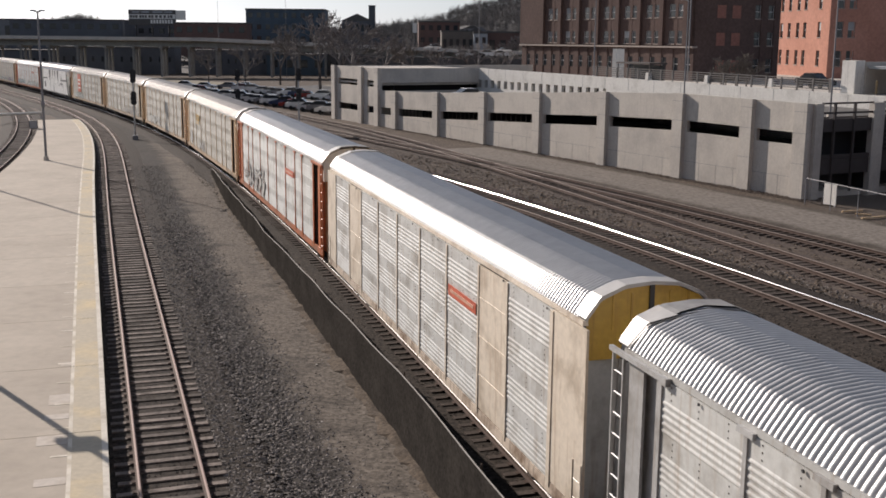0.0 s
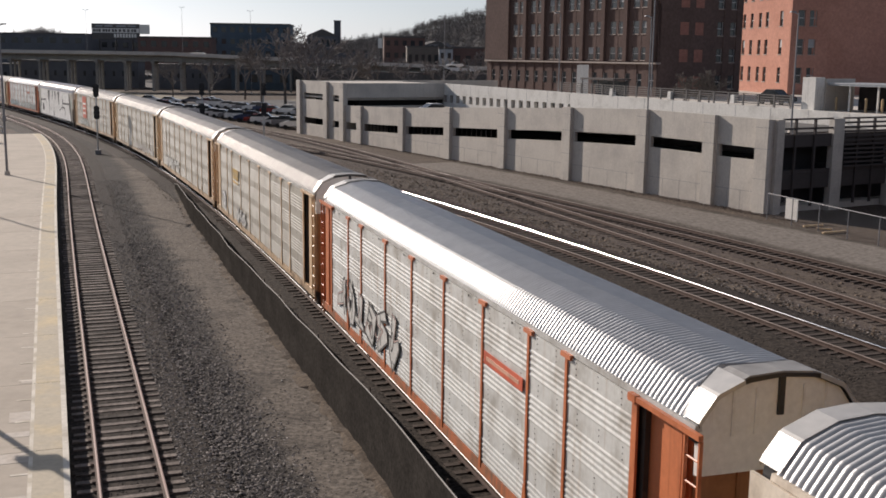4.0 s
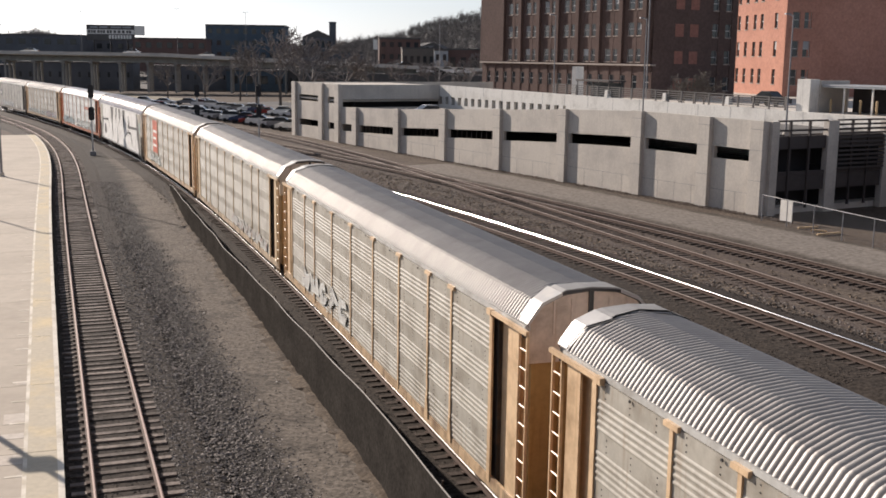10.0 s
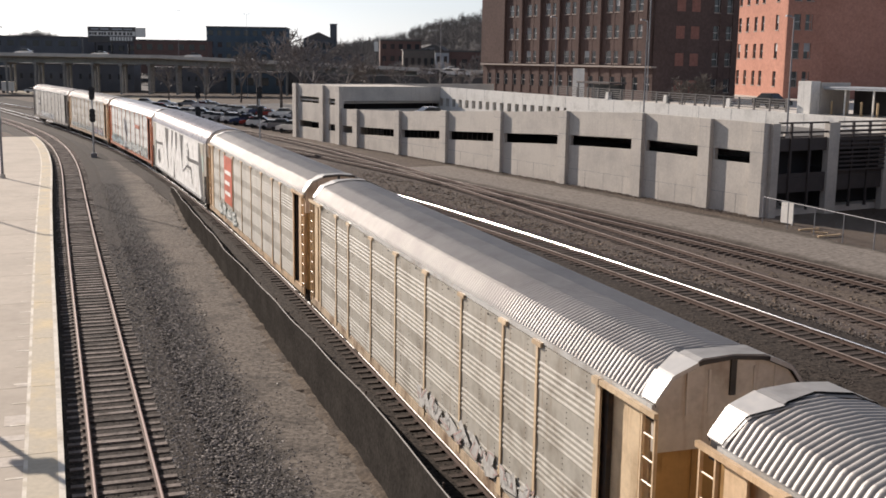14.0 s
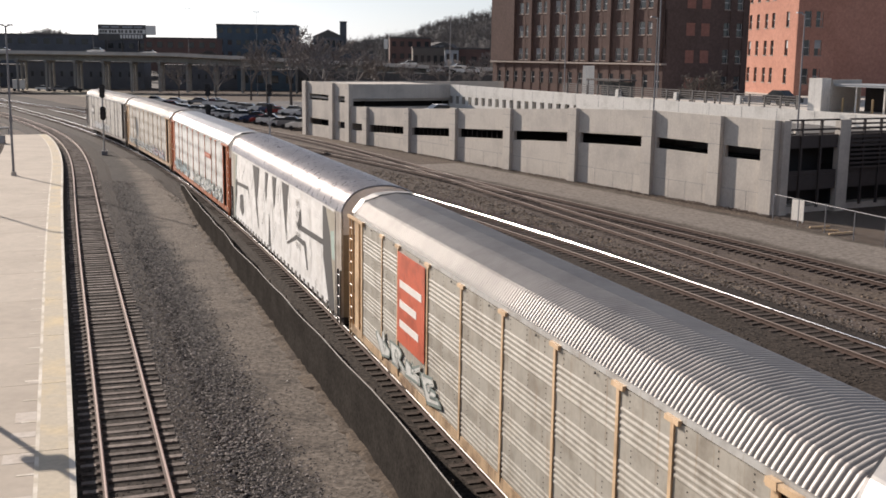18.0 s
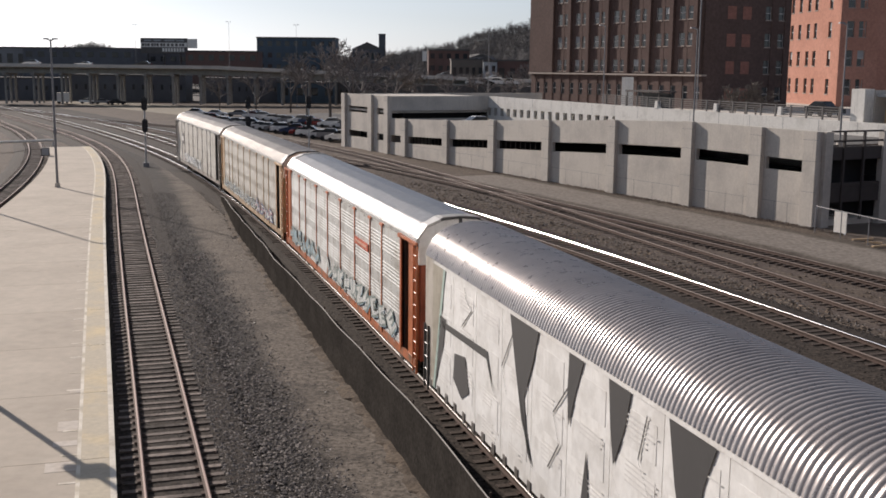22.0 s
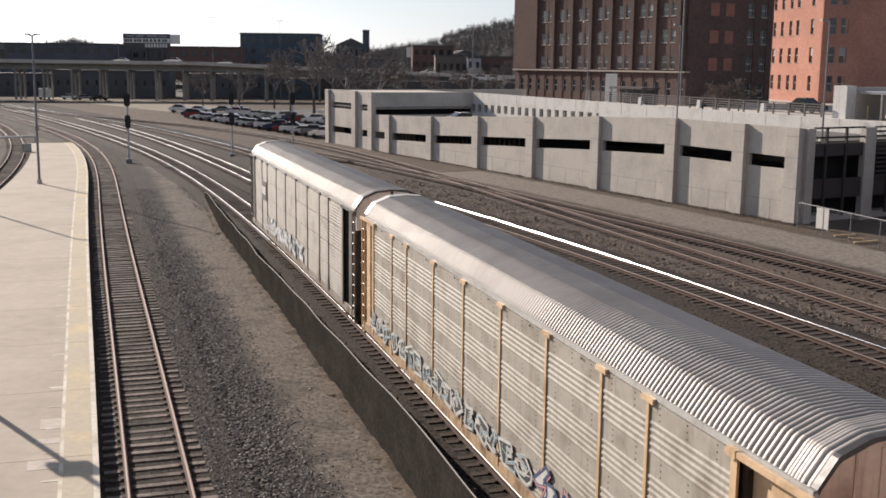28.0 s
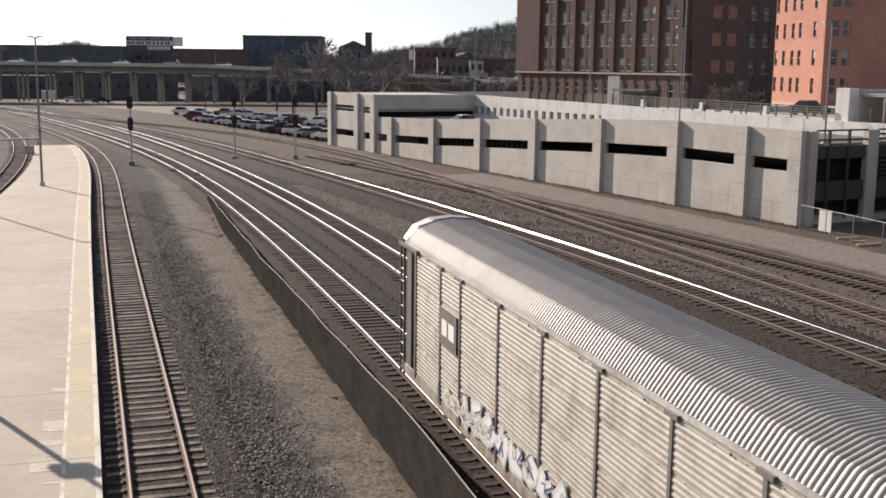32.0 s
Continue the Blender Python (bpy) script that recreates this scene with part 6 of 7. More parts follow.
part("board", Build().box(-0.8, -0.2, 13.0 - hill_z(-12.7, 413), 0.8, 0.2, 16.6 - hill_z(-12.7, 413)), pole_sign, None, "white board", M_PAINT_WHITE)
block("shop_building", "low grey-brown flat-roofed block on the slope", "building", 2.8, 384, 3, 11, 9, 10.2, "tan", 1, 5, 3)
block("shop_building", "small pale blue-grey building on the slope", "building", 10.6, 374, 3, 4.6, 6, 9.6, "pale", 2, 2, 0)
block("shop_building", "low dark brick block with wide windows", "building", 18.5, 380, 3, 11, 8, 10.0, "brick", 1, 3, -2)
block("warehouse", "long low dark warehouse below the church", "building", -30, 400, 2, 26, 10, 9.5, "slate", 1, 8, 3, k=0.5)
rh = random.Random(12)
for i in range(13):
    y = rh.uniform(345, 560)
    x = rh.uniform(-0.045, 0.075) * y if i < 11 else rh.uniform(-0.32, -0.05) * y
    block("house", rh.choice(("small grey house with a dark gable roof", "small tan house with a dark gable roof", "small brick house with a dark gable roof")), "house",
          x, y, hill_z(x, y), rh.uniform(6, 9), rh.uniform(6, 8), rh.uniform(3.5, 5.5), rh.choice(("grey", "tan", "brick", "slate", "pale")), 2, 3, rh.uniform(-30, 30), rh.uniform(1.2, 2.0))


def billboard():
    t = thing("billboard", "wide dark billboard with pale lines of lettering", "billboard", pose(-108.2, 406, hill_z(-108, 406)))
    base = 14.8 - hill_z(-108, 406)
    part("panel", Build().box(-8.6, -0.3, base, 8.6, 0.3, base + 5.6), t, None, "dark panel", M_TOWN["roof"])
    part("white_band", Build().box(-8.5, -0.36, base + 2.35, 8.5, -0.3, base + 3.95), t, None, "white band", M_SIGN_WHITE)
    rng = random.Random(2)
    x = -8.1
    while x < 7.6:                     # unreadable lettering as short dark bars
        w = rng.uniform(0.55, 0.95)
        part("lettering", Build().box(x, -0.40, base + 2.65, x + w, -0.36, base + 3.65), t, None, "dark bars", M_TOWN["roof"])
        x += w + rng.choice((0.22, 0.22, 0.6))
    for i in range(8):
        part("lettering", Build().box(-0.6 + i * 1.05, -0.36, base + 0.7, 0.1 + i * 1.05, -0.3, base + 2.0), t, None, "pale bars", M_SIGN_WHITE)
    for x0, x1 in ((-7.2, -4.6), (-3.9, -1.0), (0.2, 3.9), (4.4, 7.4)):
        part("lettering", Build().box(x0, -0.36, base + 4.5, x1, -0.3, base + 5.0), t, None, "pale bars", M_TOWN["pale"])
    part("side_panel", Build().box(8.6, -0.2, base + 2.0, 12.2, 0.2, base + 5.4), t, None, "white side board", M_PAINT_WHITE)
    for x in (-6, 0, 6):
        part("pole", Build().bar((x, 0, -2), (x, 0, base), 0.3, 8), t, None, "", M_BLACK)


billboard()

# ---- parking lot, vehicles ----
M_ASPHALT = mat("asphalt", (0.062, 0.06, 0.058), 0.95, grain=(2.0, 0.3), stain=(0.1, (0.09, 0.085, 0.08), 0.45, 0.7))
M_GRASS = mat("dead_grass", (0.17, 0.14, 0.09), 0.98, grain=(2.0, 0.35), stain=(0.12, (0.12, 0.105, 0.07), 0.4, 0.7))
lot = Build()
lot.quad((-56, 236, GZ + 0.03), (-14, 157, GZ + 0.03), (-2, 200, GZ + 0.03), (-30, 262, GZ + 0.03))
single("parking_lot", lot, "dark asphalt parking lot beyond the garage", "parking lot", kind="structure", material=M_ASPHALT)
verge = Build()
verge.quad((-125, 330, GZ + 0.02), (-60, 240, GZ + 0.02), (-46, 262, GZ + 0.02), (-100, 329, GZ + 0.02))
verge.quad((-30, 262.5, GZ + 0.025), (-2, 200.5, GZ + 0.025), (10, 240, GZ + 0.025), (-14, 290, GZ + 0.025))
single("verge", verge, "dry winter grass beside the yard", "grass", kind="structure", material=M_GRASS)
M_TYRE = mat("tyre", (0.02, 0.02, 0.02), 0.9)
M_CARGLASS = mat("car_glass", (0.03, 0.035, 0.04), 0.05)
M_LAMP_RED = mat("tail_lamp", (0.35, 0.02, 0.02), 0.3)


def vehicle(name, label, colour, m, h=1.45, ln=4.6, group="parked cars", cat="car"):
    car = thing(name, label, cat, m, group)
    paint_ = shared(("carpaint", colour), lambda: mat("car_paint", colour, 0.25, 0.2, grain=(2, 0.04)))
    k = ln / 4.6
    side = [(-2.3, 0.35), (-2.28, 0.75), (-1.4, 0.95), (-0.75, 1.0), (1.55, 1.02), (2.25, 0.92), (2.3, 0.4)]
    sec = [(a * k, b * h / 1.45) for a, b in side]
    b = Build()
    fr = [((-0.88, 0, 0), (0, 1, 0), (0, 0, 1)), ((-0.80, 0, 0), (0, 1, 0), (0, 0, 1)), ((0.80, 0, 0), (0, 1, 0), (0, 0, 1)), ((0.88, 0, 0), (0, 1, 0), (0, 0, 1))]
    b.sweep(fr, sec)
    part("body", b, car, None, "", paint_)
    cab = [(-1.0, 0.98), (-0.35, 1.40), (1.0, 1.45), (1.75, 1.0)]
    cab = [(a * k, c * h / 1.45) for a, c in cab]
    part("glasshouse", Build().sweep([((-0.74, 0, 0), (0, 1, 0), (0, 0, 1)), ((0.74, 0, 0), (0, 1, 0), (0, 0, 1))], cab), car, None, "dark glass", M_CARGLASS)
    part("roof", Build().box(-0.7, -0.35 * k, 1.40 * h / 1.45, 0.7, 1.02 * k, 1.47 * h / 1.45, taper=0.03), car, None, "", paint_)
    for y in (-1.45 * k, 1.4 * k):
        for x in (-0.8, 0.8):
            part("wheel", shared("cwheel", lambda: Build().bar((-0.1, 0, 0), (0.1, 0, 0), 0.33, 12).mesh("wheel", M_TYRE)), car, pose(x, y, 0.33))
    for x in (-0.65, 0.65):
        part("tail_lamp", shared("clamp", lambda: Build().box(-0.14, -0.02, -0.08, 0.14, 0.02, 0.08).mesh("tail_lamp", M_LAMP_RED)), car, pose(x, 2.3 * k, 0.8 * h / 1.45))
    return car


CAR_COLOURS = (("silver", (0.6, 0.6, 0.6)), ("black", (0.02, 0.02, 0.022)), ("white", (0.75, 0.75, 0.73)), ("dark blue", (0.04, 0.06, 0.12)), ("grey", (0.2, 0.2, 0.21)), ("dark red", (0.22, 0.03, 0.025)), ("pale gold", (0.42, 0.38, 0.30)))
rc = random.Random(8)
rows_ = [((-49, 215.5), (-17.0, 159.8), 18, 88), ((-42, 226), (-16.0, 188), 12, 88), ((-56, 236), (-44, 240), 4, 88)]
for (a, b_, n, turn) in rows_:
    for i in range(n):
        u = i / max(1, n - 1)
        x, y = a[0] + (b_[0] - a[0]) * u, a[1] + (b_[1] - a[1]) * u
        nm, c = CAR_COLOURS[(0, 2, 4, 0, 2, 0, 3, 2, 4, 0, 0, 5)[(i * 5 + n) % 12]]
        tall = rc.random() < 0.35
        vehicle("parked_car", nm + (" sport utility car" if tall else " sedan") + " parked on the asphalt lot", c, pose(x + rc.uniform(-0.3, 0.3), y, GZ + 0.03, 0, 0, turn + rc.uniform(-3, 3) - 180 * rc.choice((0, 1))), 1.75 if tall else 1.42, 4.7)
for i, (x, y) in enumerate(((-104.5, 309), (-99.5, 307), (-94.5, 304))):
    vehicle("parked_car", CAR_COLOURS[(2, 4, 1)[i]][0] + " car parked below the highway", CAR_COLOURS[(2, 4, 1)[i]][1], pose(x, y, GZ + 0.03, 0, 0, 100), 1.5)
van = thing("box_trailer", "white box trailer parked below the highway", "trailer", pose(-111, 308, GZ, 0, 0, 15))
part("box", Build().box(-1.6, -1.2, 0.6, 1.6, 1.2, 3.1), van, None, "", M_PAINT_WHITE)
part("axle", Build().bar((-1.2, -1, 0.4), (-1.2, 1, 0.4), 0.4, 10), van, None, "", M_TYRE)


# ---- poles, signals, gate, fences ----
def lamp_pole(name, x, y, z, hgt, label, arms=((0.9, 0),), sign=None, r=0.075):
    t = thing(name, label, "street lamp", pose(x, y, z))
    part("pole", Build().bar((0, 0, 0), (0, 0, hgt), r, 10, r * 0.65), t, None, "", M_GREY)
    part("base", Build().bar((0, 0, 0), (0, 0, 0.35), 0.24, 10, 0.2), t, None, "", M_CONC)
    for ln, a in arms:
        dx, dy = math.cos(radians(a)), math.sin(radians(a))
        part("arm", Build().bar((0, 0, hgt - 0.12), (dx * ln, dy * ln, hgt + 0.05), 0.04, 6), t, None, "", M_STEEL)
        part("lamp_head", Build().box(-0.24, -0.11, -0.06, 0.24, 0.11, 0.05, pose(dx * ln, dy * ln, hgt + 0.05, 0, 0, a), taper=0.03), t, None, "", M_GREY)
    if sign:
        part("sign_box", Build().box(-sign[1] / 2, -0.14, -0.22, sign[1] / 2, 0.14, 0.22, pose(0, 0, sign[0], 0, 0, sign[2])), t, None, "small dark box", M_GREY)
    return t


lamp_pole("platform_lamp", -33.3, 90.1, PZ, 12.1, "tall grey platform lamp pole", ((0.35, 10), (0.35, 190)), (4.6, 0.5, 110), r=0.11)
lamp_pole("platform_lamp", -16.1, 33.9, PZ, 12.1, "tall grey platform lamp pole", ((0.35, 10), (0.35, 190)), (4.6, 1.0, 10), r=0.11)
lamp_pole("platform_lamp", -38.7, 81.8, GZ, 12.6, "tall grey lamp pole behind the platform", ((0.35, 10),), r=0.12)


def on_garage(d, u, z):
    p = GAR @ Vector((d, u, z))
    return p.x, p.y, p.z


lamp_pole("street_lamp", *on_garage(3.0, 1.0, 5.1), 8.6, "slim grey lamp pole on the garage deck", ((0.5, 200),))
lamp_pole("street_lamp", *on_garage(10.0, 25.0, 4.8), 9.4, "slim grey lamp pole on the garage deck", ((0.5, 200),))
lamp_pole("street_lamp", *on_garage(15.5, 47.0, 6.25), 9.0, "slim grey lamp pole on the terrace", ((0.5, 200),))
lamp_pole("street_lamp", 4.6, 170, 4.9, 11.4, "slim grey street lamp behind the garage", ((0.8, 180),))
lamp_pole("street_lamp", -44, 300, GZ, 22, "tall slim steel highway lamp pole", ((0.6, 0), (0.6, 180)), r=0.05)
lamp_pole("street_lamp", -66, 318, 10, 13, "tall slim steel highway lamp pole", ((0.6, 0), (0.6, 180)), r=0.05)
lamp_pole("street_lamp", -93, 318, 10, 12, "tall slim steel highway lamp pole", ((0.6, 0), (0.6, 180)), r=0.05)


def signal(x, y, rot):
    t = thing("railway_signal", "railway signal mast with two black heads", "signal", pose(x, y, GZ, 0, 0, rot), "railway signals")
    part("mast", Build().bar((0, 0, 0), (0, 0, 7.2), 0.085, 8), t, None, "", M_STEEL)
    part("base_box", Build().box(-0.3, -0.3, 0, 0.3, 0.3, 0.5), t, None, "", M_GREY)
    for z in (6.75, 4.45):
        head = part("signal_head", Build().bar((0, -0.28, 0), (0, -0.22, 0), 0.33, 14).bar((0, -0.28, 0.42), (0, -0.22, 0.42), 0.31, 14).bar((0, -0.28, -0.42), (0, -0.22, -0.42), 0.31, 14).box(-0.25, -0.2, -0.6, 0.25, 0.2, 0.6), t, pose(0, 0, z), "black signal head", M_BLACK)
        for k in (-0.32, 0.05, 0.42):
            part("hood", shared("hood", lambda: Build().bar((0, -0.28, 0), (0, -0.55, 0.0), 0.14, 8).mesh("hood", M_BLACK)), head, pose(0, 0, k))
    for k in range(14):
        part("rung", shared("srung", lambda: Build().bar((-0.2, 0.12, 0), (0.2, 0.12, 0), 0.015, 5).mesh("rung", M_STEEL)), t, pose(0, 0, 0.7 + k * 0.4))


signal(-33.4, 116.6, 15)
signal(-23.87, 124.6, 12)
signal(-17.3, 127.1, 10)

gate = thing("barrier_gate", "white horizontal barrier pipe at the platform end", "gate", pose(0, 0, 0))
part("pipe", Build().bar((-62, 131.0, 0.75), (-52.3, 140.7, 0.75), 0.16, 8), gate, None, "white pipe", M_PAINT_WHITE)
part("pipe_post", Build().bar((-52.3, 140.7, GZ), (-52.3, 140.7, 0.85), 0.09, 8), gate, None, "", M_STEEL)
cab = thing("relay_box", "grey steel relay box at the platform end", "cabinet", pose(-46.2, 121.8, PZ, 0, 0, 18) @ Matrix.Scale(0.75, 4))
part("cabinet", Build().box(-0.6, -0.4, 0, 0.6, 0.4, 1.2, taper=0.02), cab, None, "", M_RAILING)
part("cabinet_door", Build().box(-0.5, -0.44, 0.1, 0.5, -0.4, 1.1), cab, None, "", M_STEEL)


def chain_fence():
    t = thing("chain_link_fence", "galvanised chain-link fence beside the service road", "fence")
    a, b = Vector((24.3, 73.6, 0)), Vector((32.0, 46.0, 0))
    n = 10
    wires = Build()
    for i in range(n + 1):
        p = a.lerp(b, i / n)
        part("fence_post", shared("fpost", lambda: Build().bar((0, 0, 0), (0, 0, 1.85), 0.035, 8).mesh("fence_post", M_GREY)), t, pose(p.x, p.y, GZ))
    part("top_rail", Build().bar((a.x, a.y, GZ + 1.8), (b.x, b.y, GZ + 1.8), 0.026, 8), t, None, "", M_GREY)
    d = (b - a).normalized()
    L = (b - a).length
    k = -1.8
    while k < L:
        for s in (1, -1):
            p0 = a + d * max(0, min(L, k if s > 0 else k + 1.8))
            p1 = a + d * max(0, min(L, k + 1.8 if s > 0 else k))
            wires.bar((p0.x, p0.y, GZ), (p1.x, p1.y, GZ + 1.8), 0.0016, 3)
        k += 0.2
    tagged(part("wire_mesh", wires, t, None, "woven wire mesh", M_STEEL), kind="stuff")


chain_fence()
board = thing("notice_board", "pale board leaning at the fence", "board", pose(25.75, 72.9, GZ, 0, 0, -64))
part("panel", Build().box(-0.55, -0.03, 0.1, 0.55, 0.03, 1.5), board, None, "", M_CONC_PALE)
part("legs", Build().box(-0.5, -0.02, 0, -0.42, 0.05, 0.12).box(0.42, -0.02, 0, 0.5, 0.05, 0.12), board, None, "", M_STEEL)
M_FRESH = mat("fresh_wood", (0.55, 0.40, 0.24), 0.85, grain=(6, 0.2))
for i, (x, y, rot, ln) in enumerate(((26.3, 70.2, 20, 1.6), (26.7, 67.6, 25, 2.0), (26.5, 68.8, -30, 1.0))):
    single("timber", Build().box(-ln / 2, -0.07, 0, ln / 2, 0.07, 0.1).mesh("timber", M_FRESH), "loose pale timber on the ground", "timber", pose(x, y, GZ + 0.05, 0, 0, rot))

# unseen wall behind the camera, added to cut skylight on shaded faces
single("station_wall", Build().box(-90, -46, -0.4, 130, -30, 30), "unseen dark wall behind the camera, added to block low sky", "wall", kind="structure", material=M_BRICK_BROWN)

# ---- loose stones and tufts ----
def stones(name, line, s0, s1, o0, o1, n, size, seed, label, material, zf):
    rng = random.Random(seed)
    v, f = [], []
    for _ in range(n):
        s = s0 + (s1 - s0) * rng.random() ** 1.5
        o = rng.uniform(o0, o1)
        x, y, h = line.at(s, o)
        z = zf(o)
        k = len(v)
        r = size * rng.uniform(0.5, 1.4)
        a0 = rng.uniform(0, 6.28)
        for i in range(5):
            a = a0 + i * 1.2566 + rng.uniform(-0.3, 0.3)
            v.append((x + r * math.cos(a), y + r * math.sin(a), z + r * rng.uniform(-0.3, 0.25)))
        v.append((x + r * rng.uniform(-0.3, 0.3), y + r * rng.uniform(-0.3, 0.3), z + r * rng.uniform(0.3, 0.6)))
        f += [(k + i, k + (i + 1) % 5, k + 5) for i in range(5)]
    single(name, mesh(name, v, f, material), label, "gravel", kind="stuff")


def bed_z(o):
    return GZ + float(np.interp(abs(o), (0, 1.4, 2.1, 2.9, 4.6), (0.18, 0.18, 0.095, 0.045, 0.02)))


stones("ballast_stones", LINE_P, -4, 70, 1.25, 4.1, 14000, 0.042, 1, "loose grey ballast stones beside the platform track", M_STONE, bed_z)
stones("ballast_stones", LINE_P, -4, 60, -1.35, 1.25, 7000, 0.038, 2, "loose ballast stones between the ties", M_STONE_DARK, bed_z)
stones("ballast_stones", LINE_A, -15, 70, -2.9, 2.9, 14000, 0.042, 3, "loose dark ballast stones along the main track", M_STONE_DARK, bed_z)
stones("ballast_stones", LINE_B, -15, 60, -2.9, 2.9, 9000, 0.045, 4, "loose dark ballast stones along the second track", M_STONE_DARK, bed_z)
stones("ballast_stones", LINE_C, -10, 60, -3.4, 3.4, 9000, 0.045, 5, "loose dark ballast stones along the third track", M_STONE_DARK, lambda o: bed_z(o) + 0.2 * max(0.0, 1 - max(0, abs(o) - 2.1) / 1.3))
stones("ballast_stones", LINE_P, -6, 38, 1.3, 4.6, 9000, 0.062, 21, "coarse grey ballast stones on the shoulder", M_STONE, bed_z)
stones("dirt_clods", LINE_C, -20, 60, 3.1, 7.6, 2600, 0.11, 22, "brown dirt clods and debris between the sidings", M_CLOD, lambda o: GZ + 0.01)
stones("dirt_clods", LINE_E, -30, 55, -3.6, 1.6, 1500, 0.09, 23, "brown dirt clods beside the far siding", M_CLOD, lambda o: GZ + 0.03)
stones("gravel_bits", LINE_C, -15, 70, 3.0, 7.6, 9000, 0.05, 8, "loose gravel between the sidings", M_STONE, lambda o: GZ + 0.015)
stones("gravel_bits", LINE_B, -15, 70, 2.9, 7.0, 6000, 0.05, 9, "loose gravel between the tracks", M_STONE, lambda o: GZ + 0.015)
stones("gravel_bits", LINE_P, -4, 75, 4.2, 8.7, 6000, 0.028, 6, "loose gravel on the service path", M_STONE, lambda o: GZ + 0.035)


lit = random.Random(41)
scraps = Build()
for _ in range(26):
    x, y, _h = LINE_P.at(lit.uniform(0, 60), lit.choice((lit.uniform(-0.6, 0.6), lit.uniform(2.0, 8.3), lit.uniform(2.0, 8.3))))
    k = lit.uniform(0.02, 0.05)
    scraps.box(-k, -k * 0.6, 0.0, k, k * 0.6, 0.02, pose(x, y, GZ + 0.05, 0, 6, lit.uniform(0, 180)))
single("litter", scraps, "small pale scraps of litter on the gravel", "litter", kind="stuff", material=M_PAINT_WHITE)


class WallFoot:
    """Runs along the foot of the garage wall."""

    def at(self, s, off=0.0):
        p = GAR @ Vector((-off, s, 0))
        return p.x, p.y, 0.0


stones("rubble", WallFoot(), -3, 70, 0.05, 1.1, 2600, 0.07, 12, "dark rubble and dirt clods along the garage wall", M_DIRT_DARK, lambda o: GZ + 0.06)

# ---- traffic on the viaduct ----
TRAFFIC = []
for i, px in enumerate((-118.0, -104.0, -90.0, -76.0, -62.0, -160.0, -176.0, -190.0, -215.0, -235.0, -262.0, -48.0, -33.0, 0.0, 22.0)):
    nm, c = CAR_COLOURS[(2, 0, 2, 4, 2, 1, 2, 0)[i % 8]]
    TRAFFIC.append((px, vehicle("highway_car", nm + " car driving on the highway viaduct", c, pose(px, 305, 9.8), (1.5, 1.8)[i % 2], 4.8, "cars on the viaduct")))

for x, nm, h in ((4.4, "white", 1.9), (7.6, "black", 1.8), (11.0, "white", 2.1), (14.6, "white", 2.0)):
    vehicle("parked_van", nm + " van standing on the far road ramp", dict(CAR_COLOURS)[nm], pose(x, 306, float(np.interp(x, (-30, 40), (6.0, 5.6))) + 0.004, 0, 0, 86), h, 5.0, "vans on the ramp", "van")
ramp = Build()
ramp.quad((-30, 302, 6.0), (40, 302, 5.6), (40, 316, 5.6), (-30, 316, 6.0))
ramp.quad((-30, 302, -0.4), (40, 302, -0.4), (40, 302, 5.6), (-30, 302, 6.0))
single("road_ramp", ramp, "grey road ramp with a plain retaining wall", "road", kind="structure", material=mat("stained_wall", (0.105, 0.10, 0.096), 0.95, grain=(0.8, 0.25), streak=((0.07, 0.067, 0.063), 0.45, 0.7)))
# ---- things on the terrace ----
sp = thing("sign_pillar", "pale upright sign pillar with a dark figure panel", "sign", GAR @ pose(26.0, 56.5, 5.2, 0, 0, 20))
part("pillar", Build().box(-0.9, -0.3, 0, 0.9, 0.3, 4.3, taper=0.02), sp, None, "", M_CONC_PALE)
part("panel", Build().box(-0.3, -0.28, 0.3, 0.3, -0.25, 2.2), sp, None, "dark panel", M_GREY)
kiosk = thing("bus_shelter", "dark glass bus shelter on the terrace", "shelter", GAR @ pose(24.5, 50.0, 5.2, 0, 0, 0))
part("roof", Build().box(-1.3, -3.2, 2.6, 1.3, 3.2, 2.8), kiosk, None, "", M_PANEL)
part("glass_wall", Build().box(0.9, -3.0, 0.1, 0.95, 3.0, 2.5), kiosk, None, "dark glass", M_GLASS_DARK)
for x in (-1.1, 1.1):
    for y in (-3.0, 0.0, 3.0):
        part("post", shared("kpost", lambda: Build().box(-0.05, -0.05, 0, 0.05, 0.05, 2.6).mesh("post", M_PANEL)), kiosk, pose(x, y, 0))
vehicle("parked_car", "dark sport utility car parked on the street terrace", (0.02, 0.02, 0.022), pose(43.0, 129.5, 5.2, 0, 0, 28), 1.75, 4.8)
vehicle("parked_car", "silver car parked on the garage deck", (0.6, 0.6, 0.6), GAR @ pose(7.0, 60.0, ramp_top(60) - 1.146, 0.4, 0, 90), 1.5, 4.6)
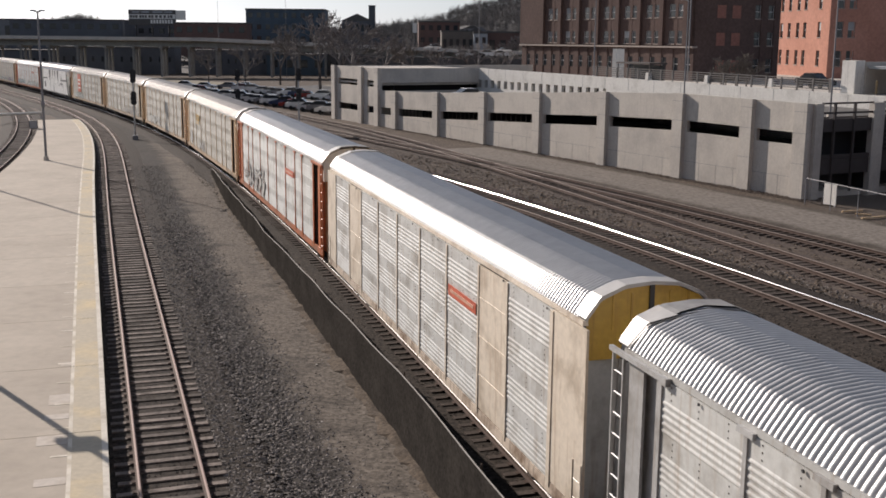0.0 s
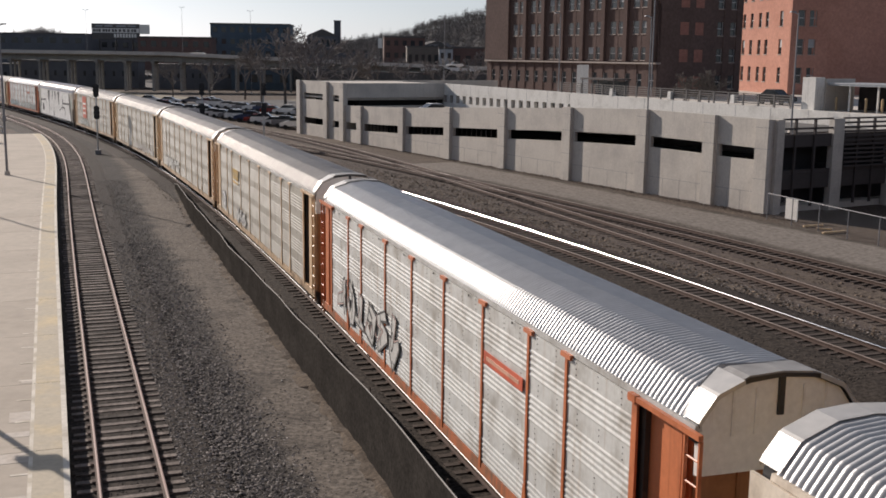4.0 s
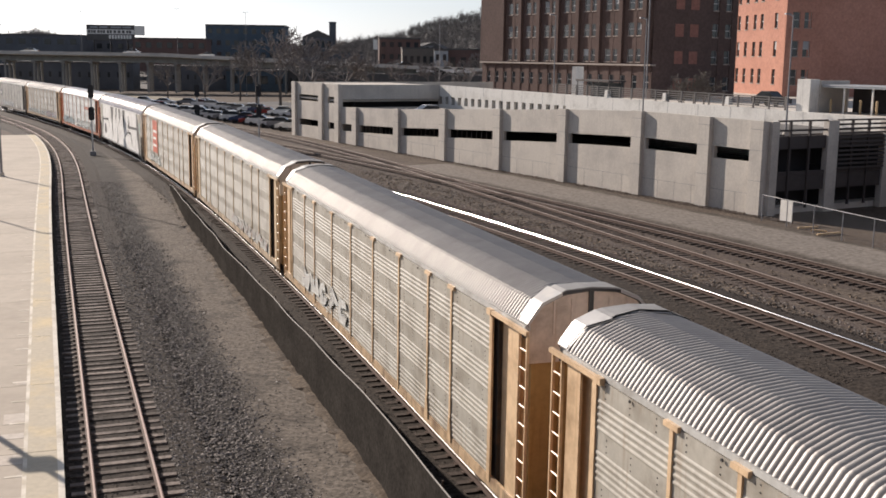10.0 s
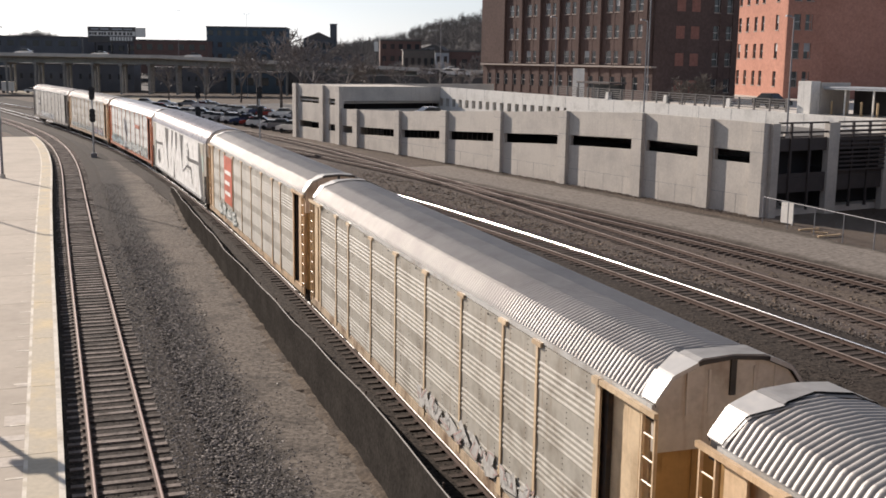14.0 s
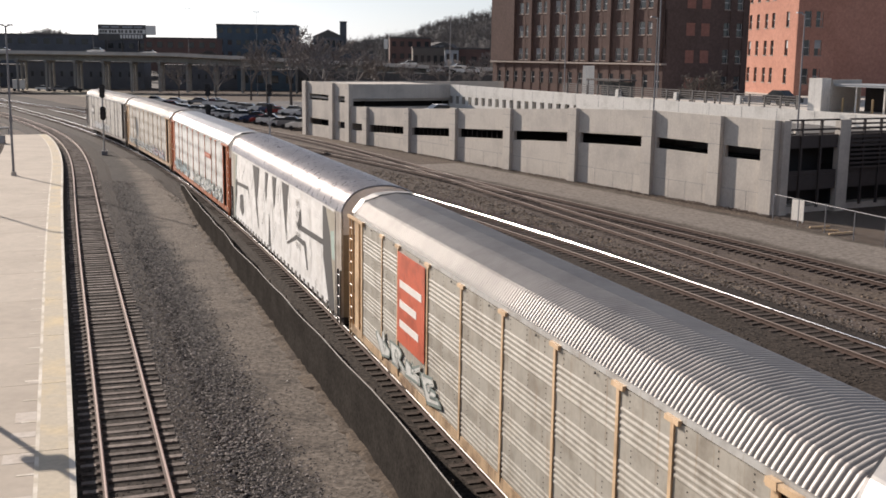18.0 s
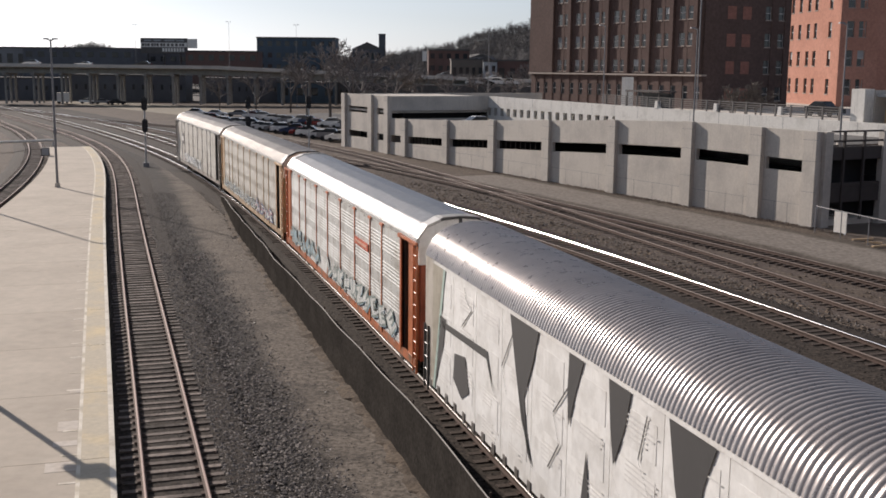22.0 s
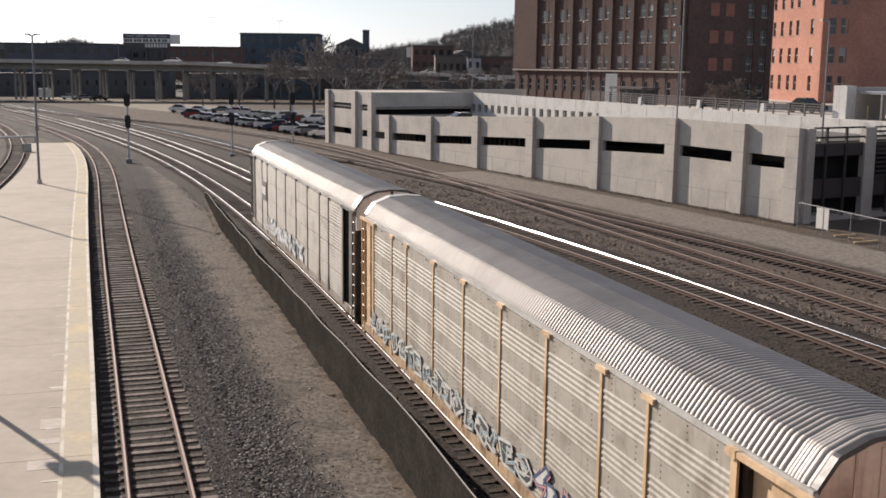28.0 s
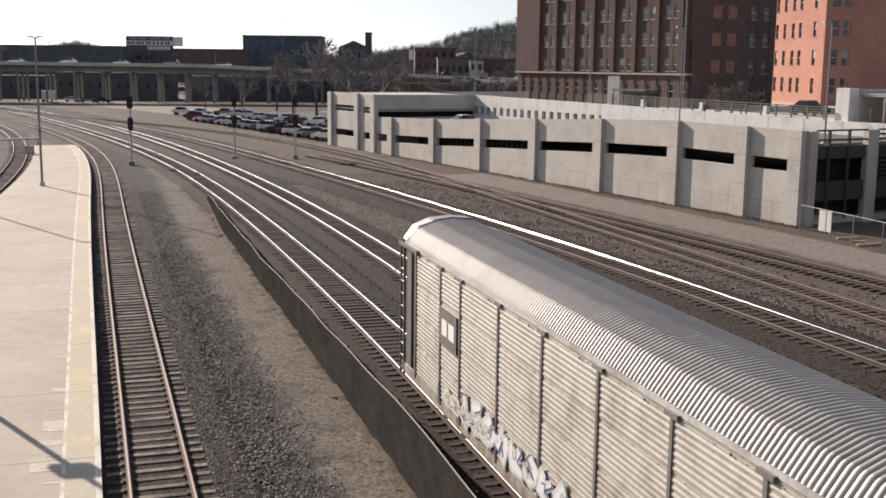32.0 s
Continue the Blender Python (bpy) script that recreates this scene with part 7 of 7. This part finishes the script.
for i, u in enumerate((4.0, 5.6, 7.2, 8.6)):
    bl = single("bollard", shared("bollard", lambda: Build().bar((0, 0, 0), (0, 0, 1.1), 0.1, 10).bar((0, 0, 1.1), (0, 0, 1.16), 0.1, 10, 0.04).mesh("bollard", mat("bollard_tan", (0.5, 0.36, 0.2), 0.7, grain=(4, 0.1)))), "tan steel bollard on the terrace edge", "bollard", GAR @ pose(16.4, u, 6.25), "bollards")
for i, u in enumerate((18.5, 27.0, 36.0)):
    single("wall_lamp", Build().box(-0.25, -0.25, 0, 0.25, 0.25, 0.75, taper=0.05).mesh("wall_lamp", M_CONC_PALE), "short pale concrete post on the back wall", "post", GAR @ pose(14.5, u, 6.5), "posts on the back wall")


# ---- what moves ----
# place along the line of the joint ahead of the first wagon, second by second
JOINT_T = (0.0, 3.0, 6.0, 10.0, 14.0, 18.0, 22.0, 26.0, 29.0, 32.0)
JOINT_S = (-38.60, -64.05, -89.35, -122.85, -156.50, -189.85, -223.42, -256.72, -281.85, -307.15)


def joint(t):
    tt, ss = np.array(JOINT_T), np.array(JOINT_S)
    m = np.gradient(ss, tt)
    i = int(np.clip(np.searchsorted(tt, t) - 1, 0, len(tt) - 2))
    h = tt[i + 1] - tt[i]
    u = (t - tt[i]) / h
    return (2 * u**3 - 3 * u**2 + 1) * ss[i] + (u**3 - 2 * u**2 + u) * h * m[i] + (3 * u**2 - 2 * u**3) * ss[i + 1] + (u**3 - u**2) * h * m[i + 1]


def wagon_pose(s):
    xa, ya, _ = LINE_A.at(s - 9.9)
    xb, yb, _ = LINE_A.at(s + 9.9)
    return pose((xa + xb) / 2, (ya + yb) / 2, 0, 0, 0, math.degrees(math.atan2(-(xb - xa), yb - ya)))


def motions():
    for k, car in enumerate(WAGONS):
        walk(car, [(t, wagon_pose(joint(t) + (k + 0.5) * PITCH)) for t in np.arange(0, 32.01, 1.0)])
    for x32, car in TRAFFIC:
        rows = []
        for t in np.arange(0, 32.01, 4.0):
            x = x32 + 7.2 * (32.0 - t)
            y = float(np.interp(x, VIA_X, VIA_Y))
            z = float(np.interp(x, VIA_X, VIA_Z))
            rows.append((t, pose(x, y - 3.0, z - 0.74, 0, 0, -84)))
        walk(car, rows)


motions()
